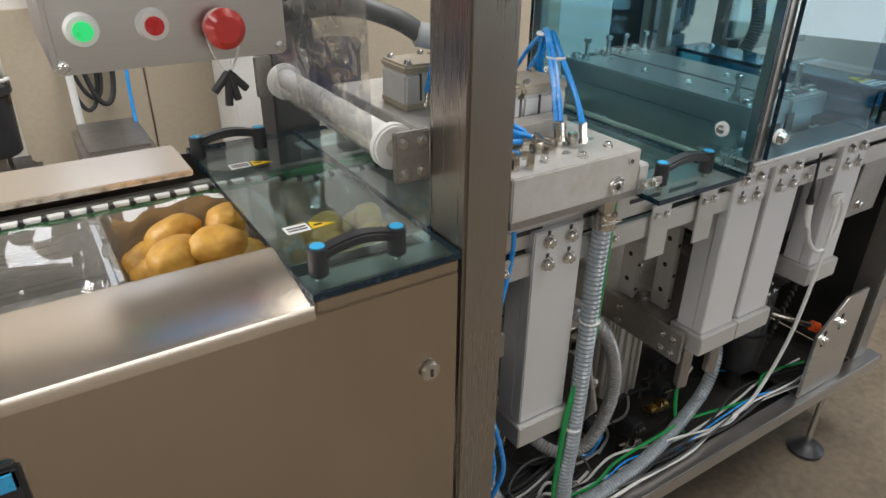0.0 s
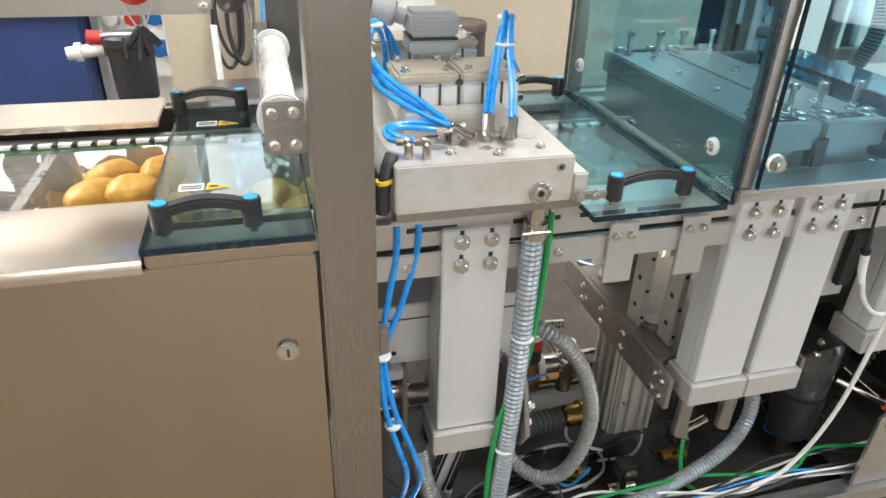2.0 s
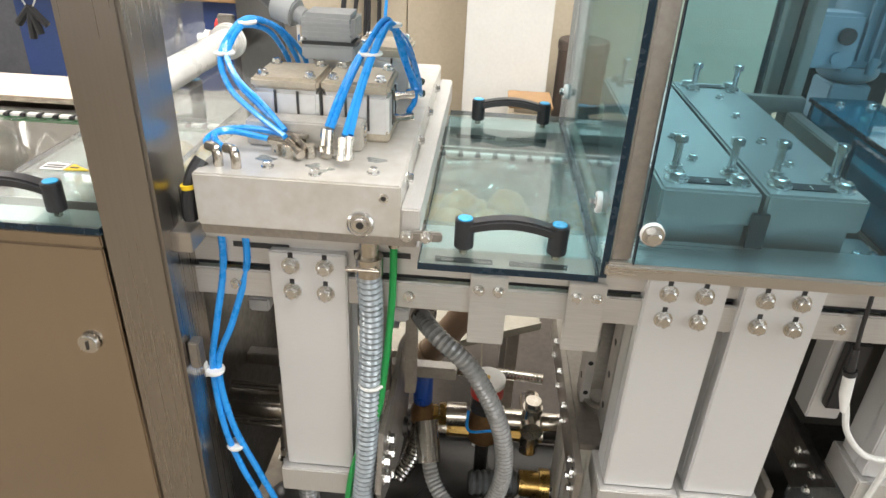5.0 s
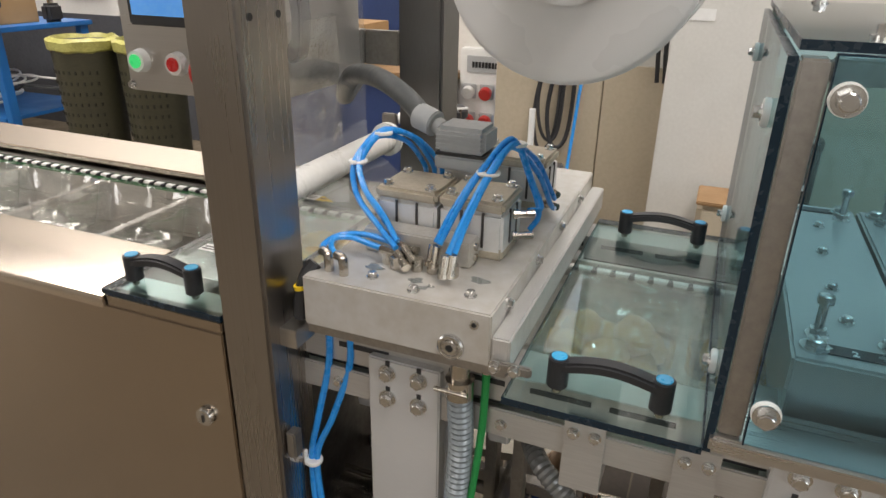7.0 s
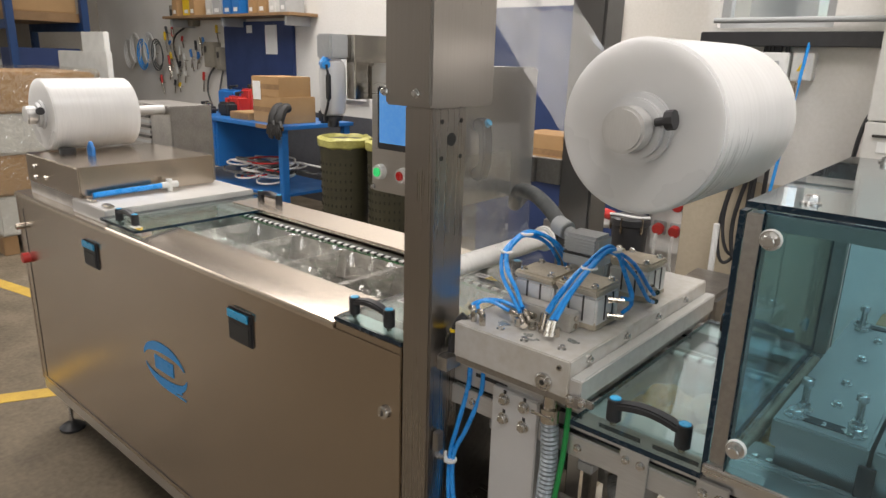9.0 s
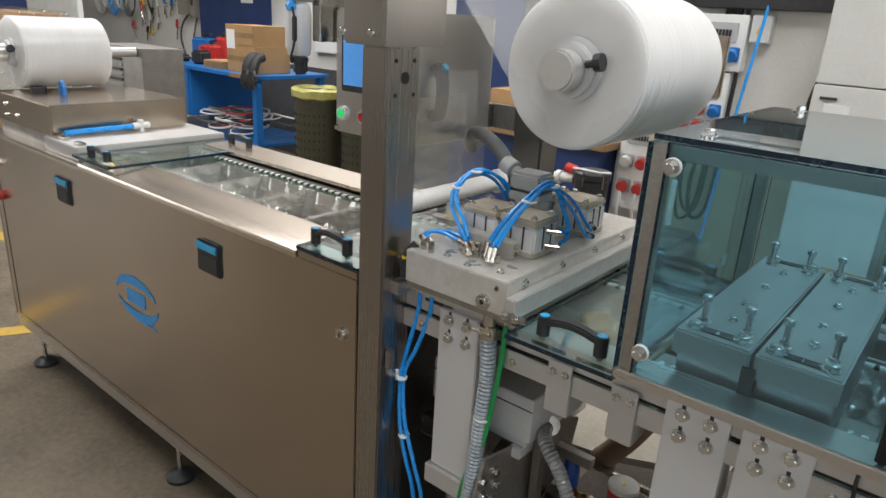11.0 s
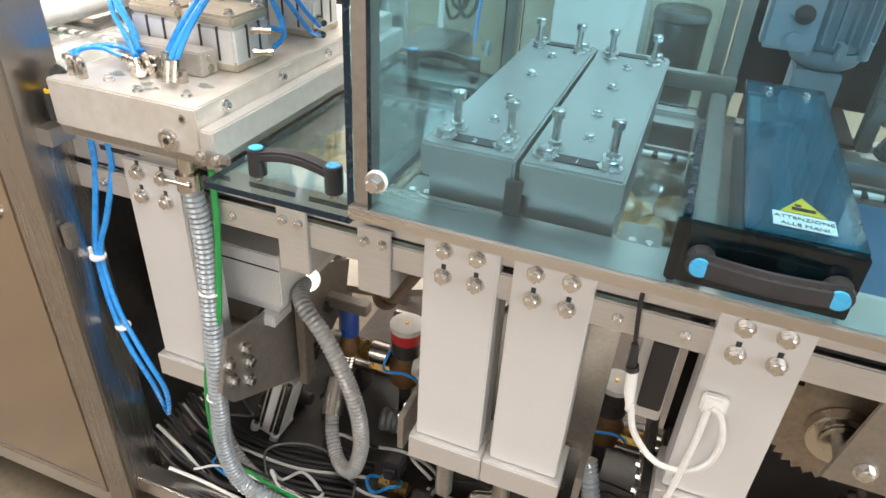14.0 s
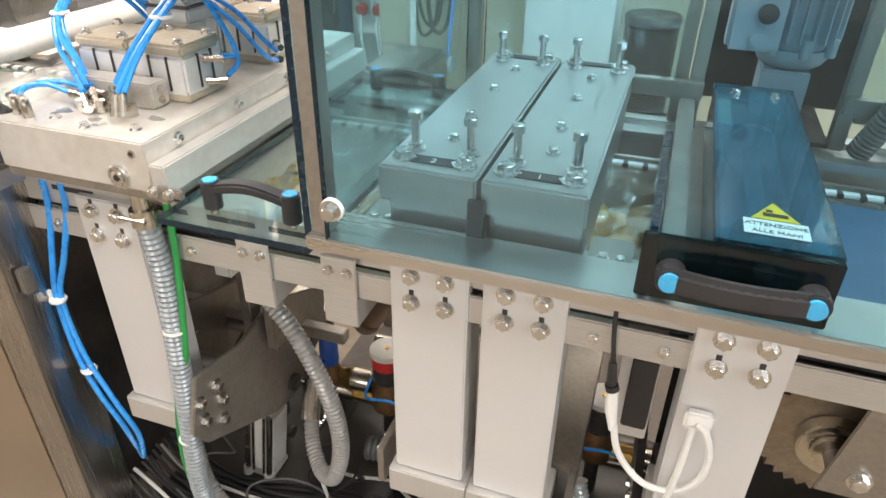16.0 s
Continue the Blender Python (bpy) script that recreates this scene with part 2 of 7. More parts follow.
# ceiling colour lowered to cut bounce light in the hall
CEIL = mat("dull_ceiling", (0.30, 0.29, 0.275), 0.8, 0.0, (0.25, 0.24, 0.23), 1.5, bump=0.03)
GANTRY = mat("gantry_stainless", (0.41, 0.38, 0.355), 0.28, 1.0, (0.37, 0.345, 0.315), 2.5, (260, 260, 1.2), 0.0, 1.0, 0.03)
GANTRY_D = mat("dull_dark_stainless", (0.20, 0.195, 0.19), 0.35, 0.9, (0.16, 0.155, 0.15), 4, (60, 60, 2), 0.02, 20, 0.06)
CYL = mat("cylinder_barrel", (0.72, 0.715, 0.70), 0.4, 0.25, (0.64, 0.63, 0.61), 18, (1, 1, 1), 0.04, 150, 0.08)
STAINED = mat("stained_press_plate", (0.64, 0.63, 0.61), 0.36, 0.4, (0.53, 0.50, 0.445), 9, (1, 1, 1), 0.02, 60, 0.08)
RAIL = mat("side_rail_steel", (0.60, 0.585, 0.565), 0.38, 0.6, (0.50, 0.485, 0.465), 7, (2, 40, 40), 0.03, 12, 0.1)
BROWNMAT = mat("brown_floor_sheet", (0.055, 0.042, 0.032), 0.55, 0.0, (0.036, 0.028, 0.022), 7, (1, 1, 1), 0.06, 60)
# unseen right wall, toned blue-grey so the steel sides reflect it
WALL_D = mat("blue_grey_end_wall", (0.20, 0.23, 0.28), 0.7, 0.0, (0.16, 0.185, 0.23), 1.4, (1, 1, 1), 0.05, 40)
CREAM = mat("cream_sheet_paint", (0.31, 0.285, 0.23), 0.5, 0.0, (0.25, 0.225, 0.18), 6, (1, 1, 1), 0.03, 60)
TANPIPE = mat("brown_pipe_plastic", (0.24, 0.16, 0.10), 0.4, 0.0, (0.19, 0.125, 0.08), 8, (1, 1, 1), 0.03, 60)
# dark grey that stands for shade low on the bench wall
WALL_SHADE = mat("shaded_lower_wall", (0.085, 0.087, 0.095), 0.6, 0.0, (0.065, 0.067, 0.075), 3, (1, 1, 1), 0.04, 50)
DRUM = mat("dark_brown_drum", (0.075, 0.052, 0.038), 0.5, 0.0, (0.04, 0.03, 0.024), 9, (1, 1, 3), 0.08, 50)
PALECAB = mat("pale_cabinet_paint", (0.66, 0.65, 0.61), 0.5, 0.0, (0.60, 0.59, 0.55), 5, (1, 1, 1), 0.02, 80)
FLOOR = mat("worn_concrete", (0.185, 0.15, 0.105), 0.45, 0.0, (0.095, 0.075, 0.05), 4.5, (1, 1, 1), 0.12, 45, 0.15)
FLOORLINE = mat("worn_yellow_paint", (0.55, 0.36, 0.05), 0.6, 0.0, (0.42, 0.27, 0.06), 10, bump=0.05)
BLUEP = mat("blue_bench_paint", (0.014, 0.17, 0.50), 0.4, 0.0, (0.012, 0.14, 0.42), 6, bump=0.03, coat=0.2)
BELT = mat("blue_belt_cover", (0.006, 0.105, 0.20), 0.45, 0.0, (0.005, 0.088, 0.165), 8, bump=0.04)
NAVY = mat("navy_board", (0.02, 0.045, 0.15), 0.55, 0.0, (0.015, 0.035, 0.11), 4, bump=0.03)
WOODEDGE = mat("worn_plywood_top", (0.32, 0.19, 0.09), 0.55, 0.0, (0.22, 0.13, 0.06), 6, (2, 40, 2), 0.1, 20)
CARD = mat("cardboard", (0.42, 0.26, 0.12), 0.75, 0.0, (0.37, 0.22, 0.1), 6, (1, 1, 40), 0.06, 30)
OLIVE = mat("olive_drum", (0.055, 0.052, 0.028), 0.5, 0.0, (0.038, 0.035, 0.02), 6, (1, 1, 6), 0.1, 30)
OLIVE_D = mat("dark_olive_plastic", (0.022, 0.02, 0.012), 0.6, 0.0, bump=0)
RACKBLUE = mat("dark_blue_rack_paint", (0.008, 0.05, 0.17), 0.45, 0.0, (0.006, 0.04, 0.13), 5, bump=0.03)
BAG = mat("yellow_bin_bag", (0.52, 0.50, 0.16), 0.4, 0.0, (0.30, 0.28, 0.08), 20, bump=0.4)
GREYPL = mat("grey_plastic", (0.42, 0.43, 0.43), 0.5, 0.0, (0.38, 0.39, 0.39), 15, bump=0.02)
BLUEGREY = mat("motor_paint", (0.27, 0.35, 0.41), 0.45, 0.0, (0.22, 0.30, 0.36), 12, bump=0.06)
BLUECAP = mat("blue_regulator", (0.012, 0.07, 0.36), 0.35, 0.0, (0.02, 0.07, 0.28), 20, bump=0.03, coat=0.2)
# for the bottom sheet, and for added sheets that darken the open base
DARKTRAY = mat("oily_base_and_shade_sheet", (0.025, 0.024, 0.022), 0.45, 0.2, (0.045, 0.042, 0.038), 5, bump=0.06)
SPROCKET = mat("worn_sprocket", (0.36, 0.30, 0.23), 0.45, 0.8, (0.24, 0.19, 0.14), 20, bump=0.1)
ORANGE = mat("orange_cap", (0.75, 0.10, 0.02), 0.4, 0.0, bump=0)
HDPE = mat("white_hall_item", (0.66, 0.66, 0.63), 0.5, 0.0, (0.55, 0.55, 0.52), 10, bump=0.03)

# ---- builders ----
ORG = {}


def finish(bm, sharp=35):
    bmesh.ops.recalc_face_normals(bm, faces=bm.faces)
    for f in bm.faces:
        f.smooth = True
    lim = radians(sharp)
    for e in bm.edges:
        if len(e.link_faces) != 2 or e.calc_face_angle(0) > lim:
            e.smooth = False


def mesh_of(name, bm, material, sharp=35):
    finish(bm, sharp)
    me = bpy.data.meshes.new(name)
    bm.to_mesh(me)
    bm.free()
    me.materials.append(material)
    return me


def thing(name, loc, label, category, group="", kind=""):
    e = new(name)
    e.location = loc
    ORG[e.name] = Vector(loc)
    return tagged(e, label, category, group, kind)


def part(name, bm, material, parent, label="", sharp=35):
    o = ORG[parent.name]
    bmesh.ops.translate(bm, verts=bm.verts, vec=-o)
    ob = new(name, mesh_of(name, bm, material, sharp))
    ob.parent = parent
    ORG[ob.name] = o
    return tagged(ob, label) if label else ob


def solo(name, bm, material, loc, label, category, group="", kind="", sharp=35):
    o = Vector(loc)
    bmesh.ops.translate(bm, verts=bm.verts, vec=-o)
    ob = new(name, mesh_of(name, bm, material, sharp))
    ob.location = o
    ORG[ob.name] = o
    return tagged(ob, label, category, group, kind)


def shared(name, me, parent, loc, turn=None):
    """One more part on a mesh that several parts share, at a place of the world."""
    ob = new(name, me)
    ob.parent = parent
    ob.matrix_basis = Matrix.Translation(Vector(loc) - ORG[parent.name]) @ (turn or Matrix())
    ORG[ob.name] = Vector(loc)
    return ob


def box_in(bm, x0, x1, y0, y1, z0, z1):
    m = Matrix.Translation(((x0 + x1) / 2, (y0 + y1) / 2, (z0 + z1) / 2)) @ Matrix.Diagonal((abs(x1 - x0), abs(y1 - y0), abs(z1 - z0), 1))
    return bmesh.ops.create_cube(bm, size=1, matrix=m)


def boxes(*bs, bev=0.0015, seg=2):
    bm = bmesh.new()
    for b in bs:
        box_in(bm, *b)
    if bev:
        bmesh.ops.bevel(bm, geom=bm.edges[:], offset=bev, segments=seg, affect="EDGES", clamp_overlap=True)
    return bm


def cyl_in(bm, p0, p1, r, r2=None, seg=20, caps=True):
    p0, p1 = Vector(p0), Vector(p1)
    d = p1 - p0
    m = Matrix.Translation((p0 + p1) / 2) @ d.to_track_quat("Z", "Y").to_matrix().to_4x4()
    bmesh.ops.create_cone(bm, cap_ends=caps, segments=seg, radius1=r, radius2=r if r2 is None else r2, depth=d.length, matrix=m)


def rods(*cs, seg=20, bev=0.0):
    bm = bmesh.new()
    for c in cs:
        cyl_in(bm, *c, seg=seg)
    if bev:
        es = [e for e in bm.edges if e.calc_face_angle(0) > 1.0]
        bmesh.ops.bevel(bm, geom=es, offset=bev, segments=2, affect="EDGES", clamp_overlap=True)
    return bm


def poly(pts, axis, a0, a1, bev=0.0015):
    """A flat outline (two coordinates a point) given thickness along an axis."""
    bm = bmesh.new()
    put = {"x": lambda u, v, a: (a, u, v), "y": lambda u, v, a: (u, a, v), "z": lambda u, v, a: (u, v, a)}[axis]
    f = bm.faces.new([bm.verts.new(put(u, v, a0)) for u, v in pts])
    g = bmesh.ops.extrude_face_region(bm, geom=[f])
    d = Vector(put(0, 0, a1)) - Vector(put(0, 0, a0))
    bmesh.ops.translate(bm, verts=[v for v in g["geom"] if isinstance(v, bmesh.types.BMVert)], vec=d)
    if bev:
        bmesh.ops.bevel(bm, geom=bm.edges[:], offset=bev, segments=2, affect="EDGES", clamp_overlap=True)
    return bm


def spline(pts, res):
    pts = [Vector(p) for p in pts]
    q = [pts[0] * 2 - pts[1]] + pts + [pts[-1] * 2 - pts[-2]]
    out = []
    for i in range(1, len(q) - 2):
        a, b, c, d = q[i - 1:i + 3]
        for k in range(res):
            t = k / res
            out.append(0.5 * (2 * b + (c - a) * t + (2 * a - 5 * b + 4 * c - d) * t * t + (3 * b - a - 3 * c + d) * t ** 3))
    return out + [pts[-1]]


def tube_in(bm, pts, r, seg=8, res=8, rib=0.0, pitch=0.006):
    """A hose along a smooth line; rib: how far its rings stand out."""
    line = spline(pts, res) if res > 1 else [Vector(p) for p in pts]
    if rib:
        even, left = [line[0]], 0.0
        for a, b in zip(line, line[1:]):
            d = (b - a).length
            s = pitch / 2 - left
            while s <= d and d > 0:
                even.append(a.lerp(b, s / d))
                s += pitch / 2
            left = d - (s - pitch / 2)
        line = even
    up = Vector((0.3, 0.2, 0.9))
    rings = []
    for i, p in enumerate(line):
        t = (line[min(i + 1, len(line) - 1)] - line[max(i - 1, 0)]).normalized()
        u = (up - t * up.dot(t)).normalized()
        w, up = t.cross(u), u
        rr = r + (rib if i % 2 else 0)
        rings.append([bm.verts.new(p + (u * math.cos(a) + w * math.sin(a)) * rr) for a in [2 * math.pi * k / seg for k in range(seg)]])
    for a, b in zip(rings, rings[1:]):
        for k in range(seg):
            bm.faces.new((a[k], a[(k + 1) % seg], b[(k + 1) % seg], b[k]))
    bm.faces.new(rings[0][::-1])
    bm.faces.new(rings[-1])


def tube(pts, r, seg=8, res=8, rib=0.0, pitch=0.006):
    bm = bmesh.new()
    tube_in(bm, pts, r, seg, res, rib, pitch)
    return bm


def lathe(profile, base, axis="z", seg=28, uneven=0.0):
    """Turns (radius, height) steps round an axis through base."""
    bm = bmesh.new()
    rings = []
    turn = {"z": Matrix(), "y": Matrix.Rotation(radians(-90), 4, "X"), "x": Matrix.Rotation(radians(90), 4, "Y")}[axis]
    for r, h in profile:
        rings.append([bm.verts.new(Vector(base) + turn @ Vector((r * math.cos(2 * math.pi * k / seg), r * math.sin(2 * math.pi * k / seg), h))) for k in range(seg)])
    for a, b in zip(rings, rings[1:]):
        for k in range(seg):
            bm.faces.new((a[k], a[(k + 1) % seg], b[(k + 1) % seg], b[k]))
    bm.faces.new(rings[0][::-1])
    bm.faces.new(rings[-1])
    for v in bm.verts if uneven else ():
        v.co += noise.noise_vector(v.co * 22) * uneven
    return bm


def hexbolt(r, h, washer=True, shank=0.0):
    """A hex head on a washer, pointing up along z, its seat at z = 0."""
    bm = bmesh.new()
    z = 0.0
    if washer:
        cyl_in(bm, (0, 0, -0.0005), (0, 0, r * 0.28), r * 1.35, seg=18)
        z = r * 0.28
    if shank:
        cyl_in(bm, (0, 0, z), (0, 0, z + r * 0.8), r, seg=6)
        cyl_in(bm, (0, 0, z), (0, 0, z + shank), r * 0.55, seg=12)
        z += shank
    cyl_in(bm, (0, 0, z), (0, 0, z + h), r, seg=6)
    cyl_in(bm, (0, 0, z + h), (0, 0, z + h * 1.12), r * 0.85, r * 0.7, seg=12)
    return bm


OUT = Matrix.Rotation(radians(90), 4, "X")      # a bolt that looks to -y
SIDE = Matrix.Rotation(radians(90), 4, "Y")     # a bolt that looks to +x
SIDE_L = Matrix.Rotation(radians(-90), 4, "Y")
BOLT_M = mesh_of("bolt", hexbolt(0.0085, 0.0075), BOLT)
BOLT_S = mesh_of("bolt", hexbolt(0.0055, 0.005), BOLT)
BOLT_L = mesh_of("bolt", hexbolt(0.010, 0.007), BOLT)
BOLT_T = mesh_of("bolt", hexbolt(0.0082, 0.008, True, 0.034), BOLT)


def text_bars(lines, x, y, z, height, material, parent, turn, name="print", align="CENTER"):
    """Words as flat lettering, turned into a mesh."""
    cu = bpy.data.curves.new(name, "FONT")
    cu.body, cu.size, cu.align_x, cu.extrude = lines, height, align, 0.0002
    tmp = bpy.data.objects.new("lettering", cu)
    scene.collection.objects.link(tmp)
    dg = bpy.context.evaluated_depsgraph_get()
    me = bpy.data.meshes.new_from_object(tmp.evaluated_get(dg))
    bpy.data.objects.remove(tmp)
    me.materials.clear()
    me.materials.append(material)
    return shared(name, me, parent, (x, y, z), turn)

# ---- the hall ----
solo("floor", boxes((-9, 7, -6, 7, -0.1, 0.0), bev=0), FLOOR, (0, 0, 0), "worn brown-grey concrete workshop floor with stains", "floor", kind="structure")
for a, b in (((-1.72, 0.2), (-1.28, 1.05)), ((-3.6, 1.0), (-2.55, 1.22))):
    d = Vector((b[0] - a[0], b[1] - a[1])).normalized()
    n = Vector((-d.y, d.x)) * 0.045
    solo("floor_line", poly([(a[0] + n.x, a[1] + n.y), (a[0] - n.x, a[1] - n.y), (b[0] - n.x, b[1] - n.y), (b[0] + n.x, b[1] + n.y)], "z", 0.0, 0.002, 0), FLOORLINE,
         (a[0], a[1], 0), "worn yellow safety line painted on the concrete", "floor marking", kind="structure")


def wall_with_hole(name, axis, a0, a1, lo, hi, z0, z1, hole, material, label):
    """A wall slab along x (axis y) or along y (axis x) with one opening (lo, hi, z0, z1) through it."""
    h0, h1, hz0, hz1 = hole
    bm = bmesh.new()
    for u0, u1, w0, w1 in ((lo, h0, z0, z1), (h1, hi, z0, z1), (h0, h1, z0, hz0), (h0, h1, hz1, z1)):
        if axis == "y":
            box_in(bm, u0, u1, a0, a1, w0, w1)
        else:
            box_in(bm, a0, a1, u0, u1, w0, w1)
    return solo(name, bm, material, (0, 0, 0), label, "wall", kind="structure")


wall_with_hole("wall_back_right", "y", 3.1, 3.25, 0.45, 7, 0, 4.8, (0.5, 0.98, 1.68, 2.5), WALL, "grey-white workshop wall with a bright window")
solo("wall_pier", boxes((0.06, 0.449, 3.6, 4.299, 0, 4.8), bev=0), WALL, (0.2, 3.8, 0), "grey-white wall pier behind the socket board", "wall", kind="structure")
solo("wall_return", boxes((0.45, 0.59, 3.25, 4.3, 0, 4.8), bev=0), WALL, (0.2, 3.8, 0), "short grey-white return wall", "wall", kind="structure")
solo("wall_back_left", boxes((-9, 0.59, 4.3, 4.45, 0, 4.8), bev=0), WALL, (-4, 4.4, 0), "grey-white workshop wall behind the workbench", "wall", kind="structure")
wall_with_hole("wall_left", "x", -9.15, -9, -6, 4.45, 0, 4.8, (-5.2, -1.8, 0.9, 3.6), WALL_S, "unseen end wall darkened to cut bounce light, with a long added window")
wall_with_hole("wall_front", "y", -6.15, -6, -9, 7, 0, 4.8, (-1.6, 2.8, 1.8, 3.6), WALL_S, "unseen wall darkened to cut bounce light, with a long added window")
wall_with_hole("wall_right", "x", 7, 7.15, -6, 3.25, 0, 4.8, (-4.6, -1.2, 0.02, 3.1), WALL_D, "unseen end wall toned blue-grey for reflections, with an open loading door")
bm = bmesh.new()
for x0, x1, y0, y1 in ((-9, -3.8, -6, 4.45), (-1.4, 1.4, -6, 4.45), (3.8, 7, -6, 4.45), (-3.8, -1.4, -6, -1.4), (-3.8, -1.4, 4.2, 4.45), (1.4, 3.8, -6, -1.6), (1.4, 3.8, 4.0, 4.45)):
    box_in(bm, x0, x1, y0, y1, 4.8, 4.95)
solo("ceiling", bm, CEIL, (0, 0, 4.8), "unseen ceiling darkened to cut bounce light, with two long skylights", "ceiling", kind="structure")
# the first window is in view; the other two are added light openings
for i, (x0, x1, y0, y1, z0, z1) in enumerate(((0.5, 0.98, 3.16, 3.17, 1.68, 2.5), (-9.08, -9.07, -5.2, -1.8, 0.9, 3.6), (-1.6, 2.8, -6.08, -6.07, 1.8, 3.6))):
    w = thing("window_%d" % (i + 1), (x0, y0, z0), "bright workshop window in a grey frame", "window", kind="structure")
    part("pane", boxes((x0, x1, y0, y1, z0, z1), bev=0), PANE, w).visible_shadow = False
    t = 0.04
    if i == 0 or i == 2:
        part("window_frame", boxes((x0, x0 + t, y0 - 0.02, y1 + 0.02, z0, z1), (x1 - t, x1, y0 - 0.02, y1 + 0.02, z0, z1), (x0 + t, x1 - t, y0 - 0.02, y1 + 0.02, z0, z0 + t), (x0 + t, x1 - t, y0 - 0.02, y1 + 0.02, z1 - t, z1)), GREYPL, w)
    else:
        part("window_frame", boxes((x0 - 0.02, x1 + 0.02, y0, y0 + t, z0, z1), (x0 - 0.02, x1 + 0.02, y1 - t, y1, z0, z1), (x0 - 0.02, x1 + 0.02, y0 + t, y1 - t, z0, z0 + t), (x0 - 0.02, x1 + 0.02, y0 + t, y1 - t, z1 - t, z1)), GREYPL, w)
daylight("window_lamp", (0.74, 3.12, 2.09), (0.74, 0, 1.2), 0.4, 0.7, 1.2, (0.98, 0.99, 1.0))
# strip added for the shade under the bench and behind the bins
solo("wall_shade_strip", boxes((-4.9, -0.2, 4.28, 4.2998, 0.0, 0.93), bev=0.002), WALL_SHADE, (-3, 4.29, 0), "dark grey strip for the shade on the lower wall behind the workbench", "wall panel", kind="structure")
solo("wall_panel", boxes((0.46, 0.945, 3.07, 3.1, 0.05, 1.0), bev=0.004), WALL_B, (0.75, 3.08, 0.05), "beige painted panel on the workshop wall", "wall panel", kind="structure")
solo("wall_panel", boxes((0.95, 3.2, 3.06, 3.1, 0.05, 1.0), bev=0.004), WALL_B, (2, 3.08, 0.05), "beige painted panel on the workshop wall", "wall panel", kind="structure")
solo("cable_duct", boxes((0.46, 4.0, 3.02, 3.1, 1.60, 1.66), bev=0.004), BLACK, (1.5, 3.06, 1.6), "black cable duct along the wall", "cable duct", kind="structure")
solo("conduit_pipe", rods(((0.5, 3.06, 1.71), (4, 3.06, 1.71), 0.012)), GREYPL, (1.5, 3.06, 1.7), "grey conduit pipe along the wall", "pipe", kind="structure")

# two thin sheets added to make the floor darker and browner here
for x0, x1 in ((1.0, 1.363), (1.369, 2.3)):
    solo("floor_sheet", boxes((x0, x1, 1.36, 2.3, 0.0, 0.005), bev=0.001), BROWNMAT, (x0, 1.36, 0), "thin dark brown sheet that darkens the floor behind the line", "floor sheet", "floor sheets")

# ---- the machine's long stainless cabinet ----
cab = thing("machine_cabinet", (0, 0.9, 0.2), "long brushed stainless packing machine cabinet on levelling feet", "machine")
pan = part("front_panel", boxes((-1.14, 0.896, 0.641, 0.655, 0.215, 0.982), (0.709, 0.896, 0.6415, 0.6548, 0.9822, 0.9985), bev=0.002), STEEL, cab, "brushed stainless front panel")
part("panel_seam", boxes((-1.1, 0.878, 0.6395, 0.642, 0.236, 0.239), (-1.1, -1.097, 0.6395, 0.642, 0.239, 0.93), bev=0), DARK, pan)
part("end_panel", boxes((-1.16, -1.141, 0.641, 1.2, 0.215, 0.985)), STEEL, cab)
part("back_panel", boxes((-1.14, 0.88, 1.185, 1.2, 0.215, 1.0)), STEEL, cab)
part("bottom_rail", boxes((-1.16, 0.96, 0.646, 0.70, 0.165, 0.214), bev=0.004), STEEL_H, cab)
lip = poly([(0.637, 0.979), (0.637, 0.9905), (0.6395, 0.9955), (0.645, 0.998), (0.766, 1.010), (0.772, 1.008), (0.772, 0.975), (0.768, 0.975), (0.768, 1.004), (0.646, 0.9925), (0.6405, 0.979)], "x", -0.36, 0.706, 0)
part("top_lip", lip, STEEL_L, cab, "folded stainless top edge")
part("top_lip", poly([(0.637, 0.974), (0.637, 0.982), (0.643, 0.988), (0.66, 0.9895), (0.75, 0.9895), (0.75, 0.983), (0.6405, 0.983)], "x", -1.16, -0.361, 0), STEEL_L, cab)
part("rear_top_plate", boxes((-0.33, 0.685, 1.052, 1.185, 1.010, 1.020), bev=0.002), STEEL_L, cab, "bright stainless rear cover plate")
part("chain_guide", boxes((-1.1, 0.98, 1.041, 1.057, 0.985, 1.0), bev=0.001), STEEL_D, cab)
part("chain_guide", boxes((-0.7, 0.99, 1.03, 1.0405, 0.984, 0.9945), bev=0.001), GREENHOSE, cab, "green plastic chain guide")
part("inner_wall", boxes((-1.1, 0.98, 0.771, 0.773, 0.888, 0.974), bev=0), STEEL_H, cab)
part("inner_floor", boxes((-1.1, 2.3, 0.73, 1.18, 0.875, 0.887), bev=0), STEEL_D, cab)
part("inner_side", boxes((-1.1, 2.3, 1.042, 1.05, 0.888, 0.984), bev=0), STEEL_H, cab)
for x in (-0.494, 0.359):
    r = part("recess_handle", boxes((x - 0.05, x + 0.05, 0.634, 0.645, 0.838, 0.925), bev=0.004), BLACK, cab, "black recessed pull with a blue insert")
    part("hollow", boxes((x - 0.042, x + 0.042, 0.632, 0.6355, 0.846, 0.888), bev=0.001), RUBBER, r)
    part("insert", boxes((x - 0.045, x + 0.045, 0.629, 0.6345, 0.9, 0.924), bev=0.003), DOT, r, "light blue insert")
lk = part("lock", rods(((0.853, 0.641, 0.848), (0.853, 0.633, 0.848), 0.0135), seg=28, bev=0.002), BOLT, cab, "round chrome key lock")
part("key_slot", boxes((0.8515, 0.8545, 0.6315, 0.6335, 0.842, 0.854), bev=0), DARK, lk)
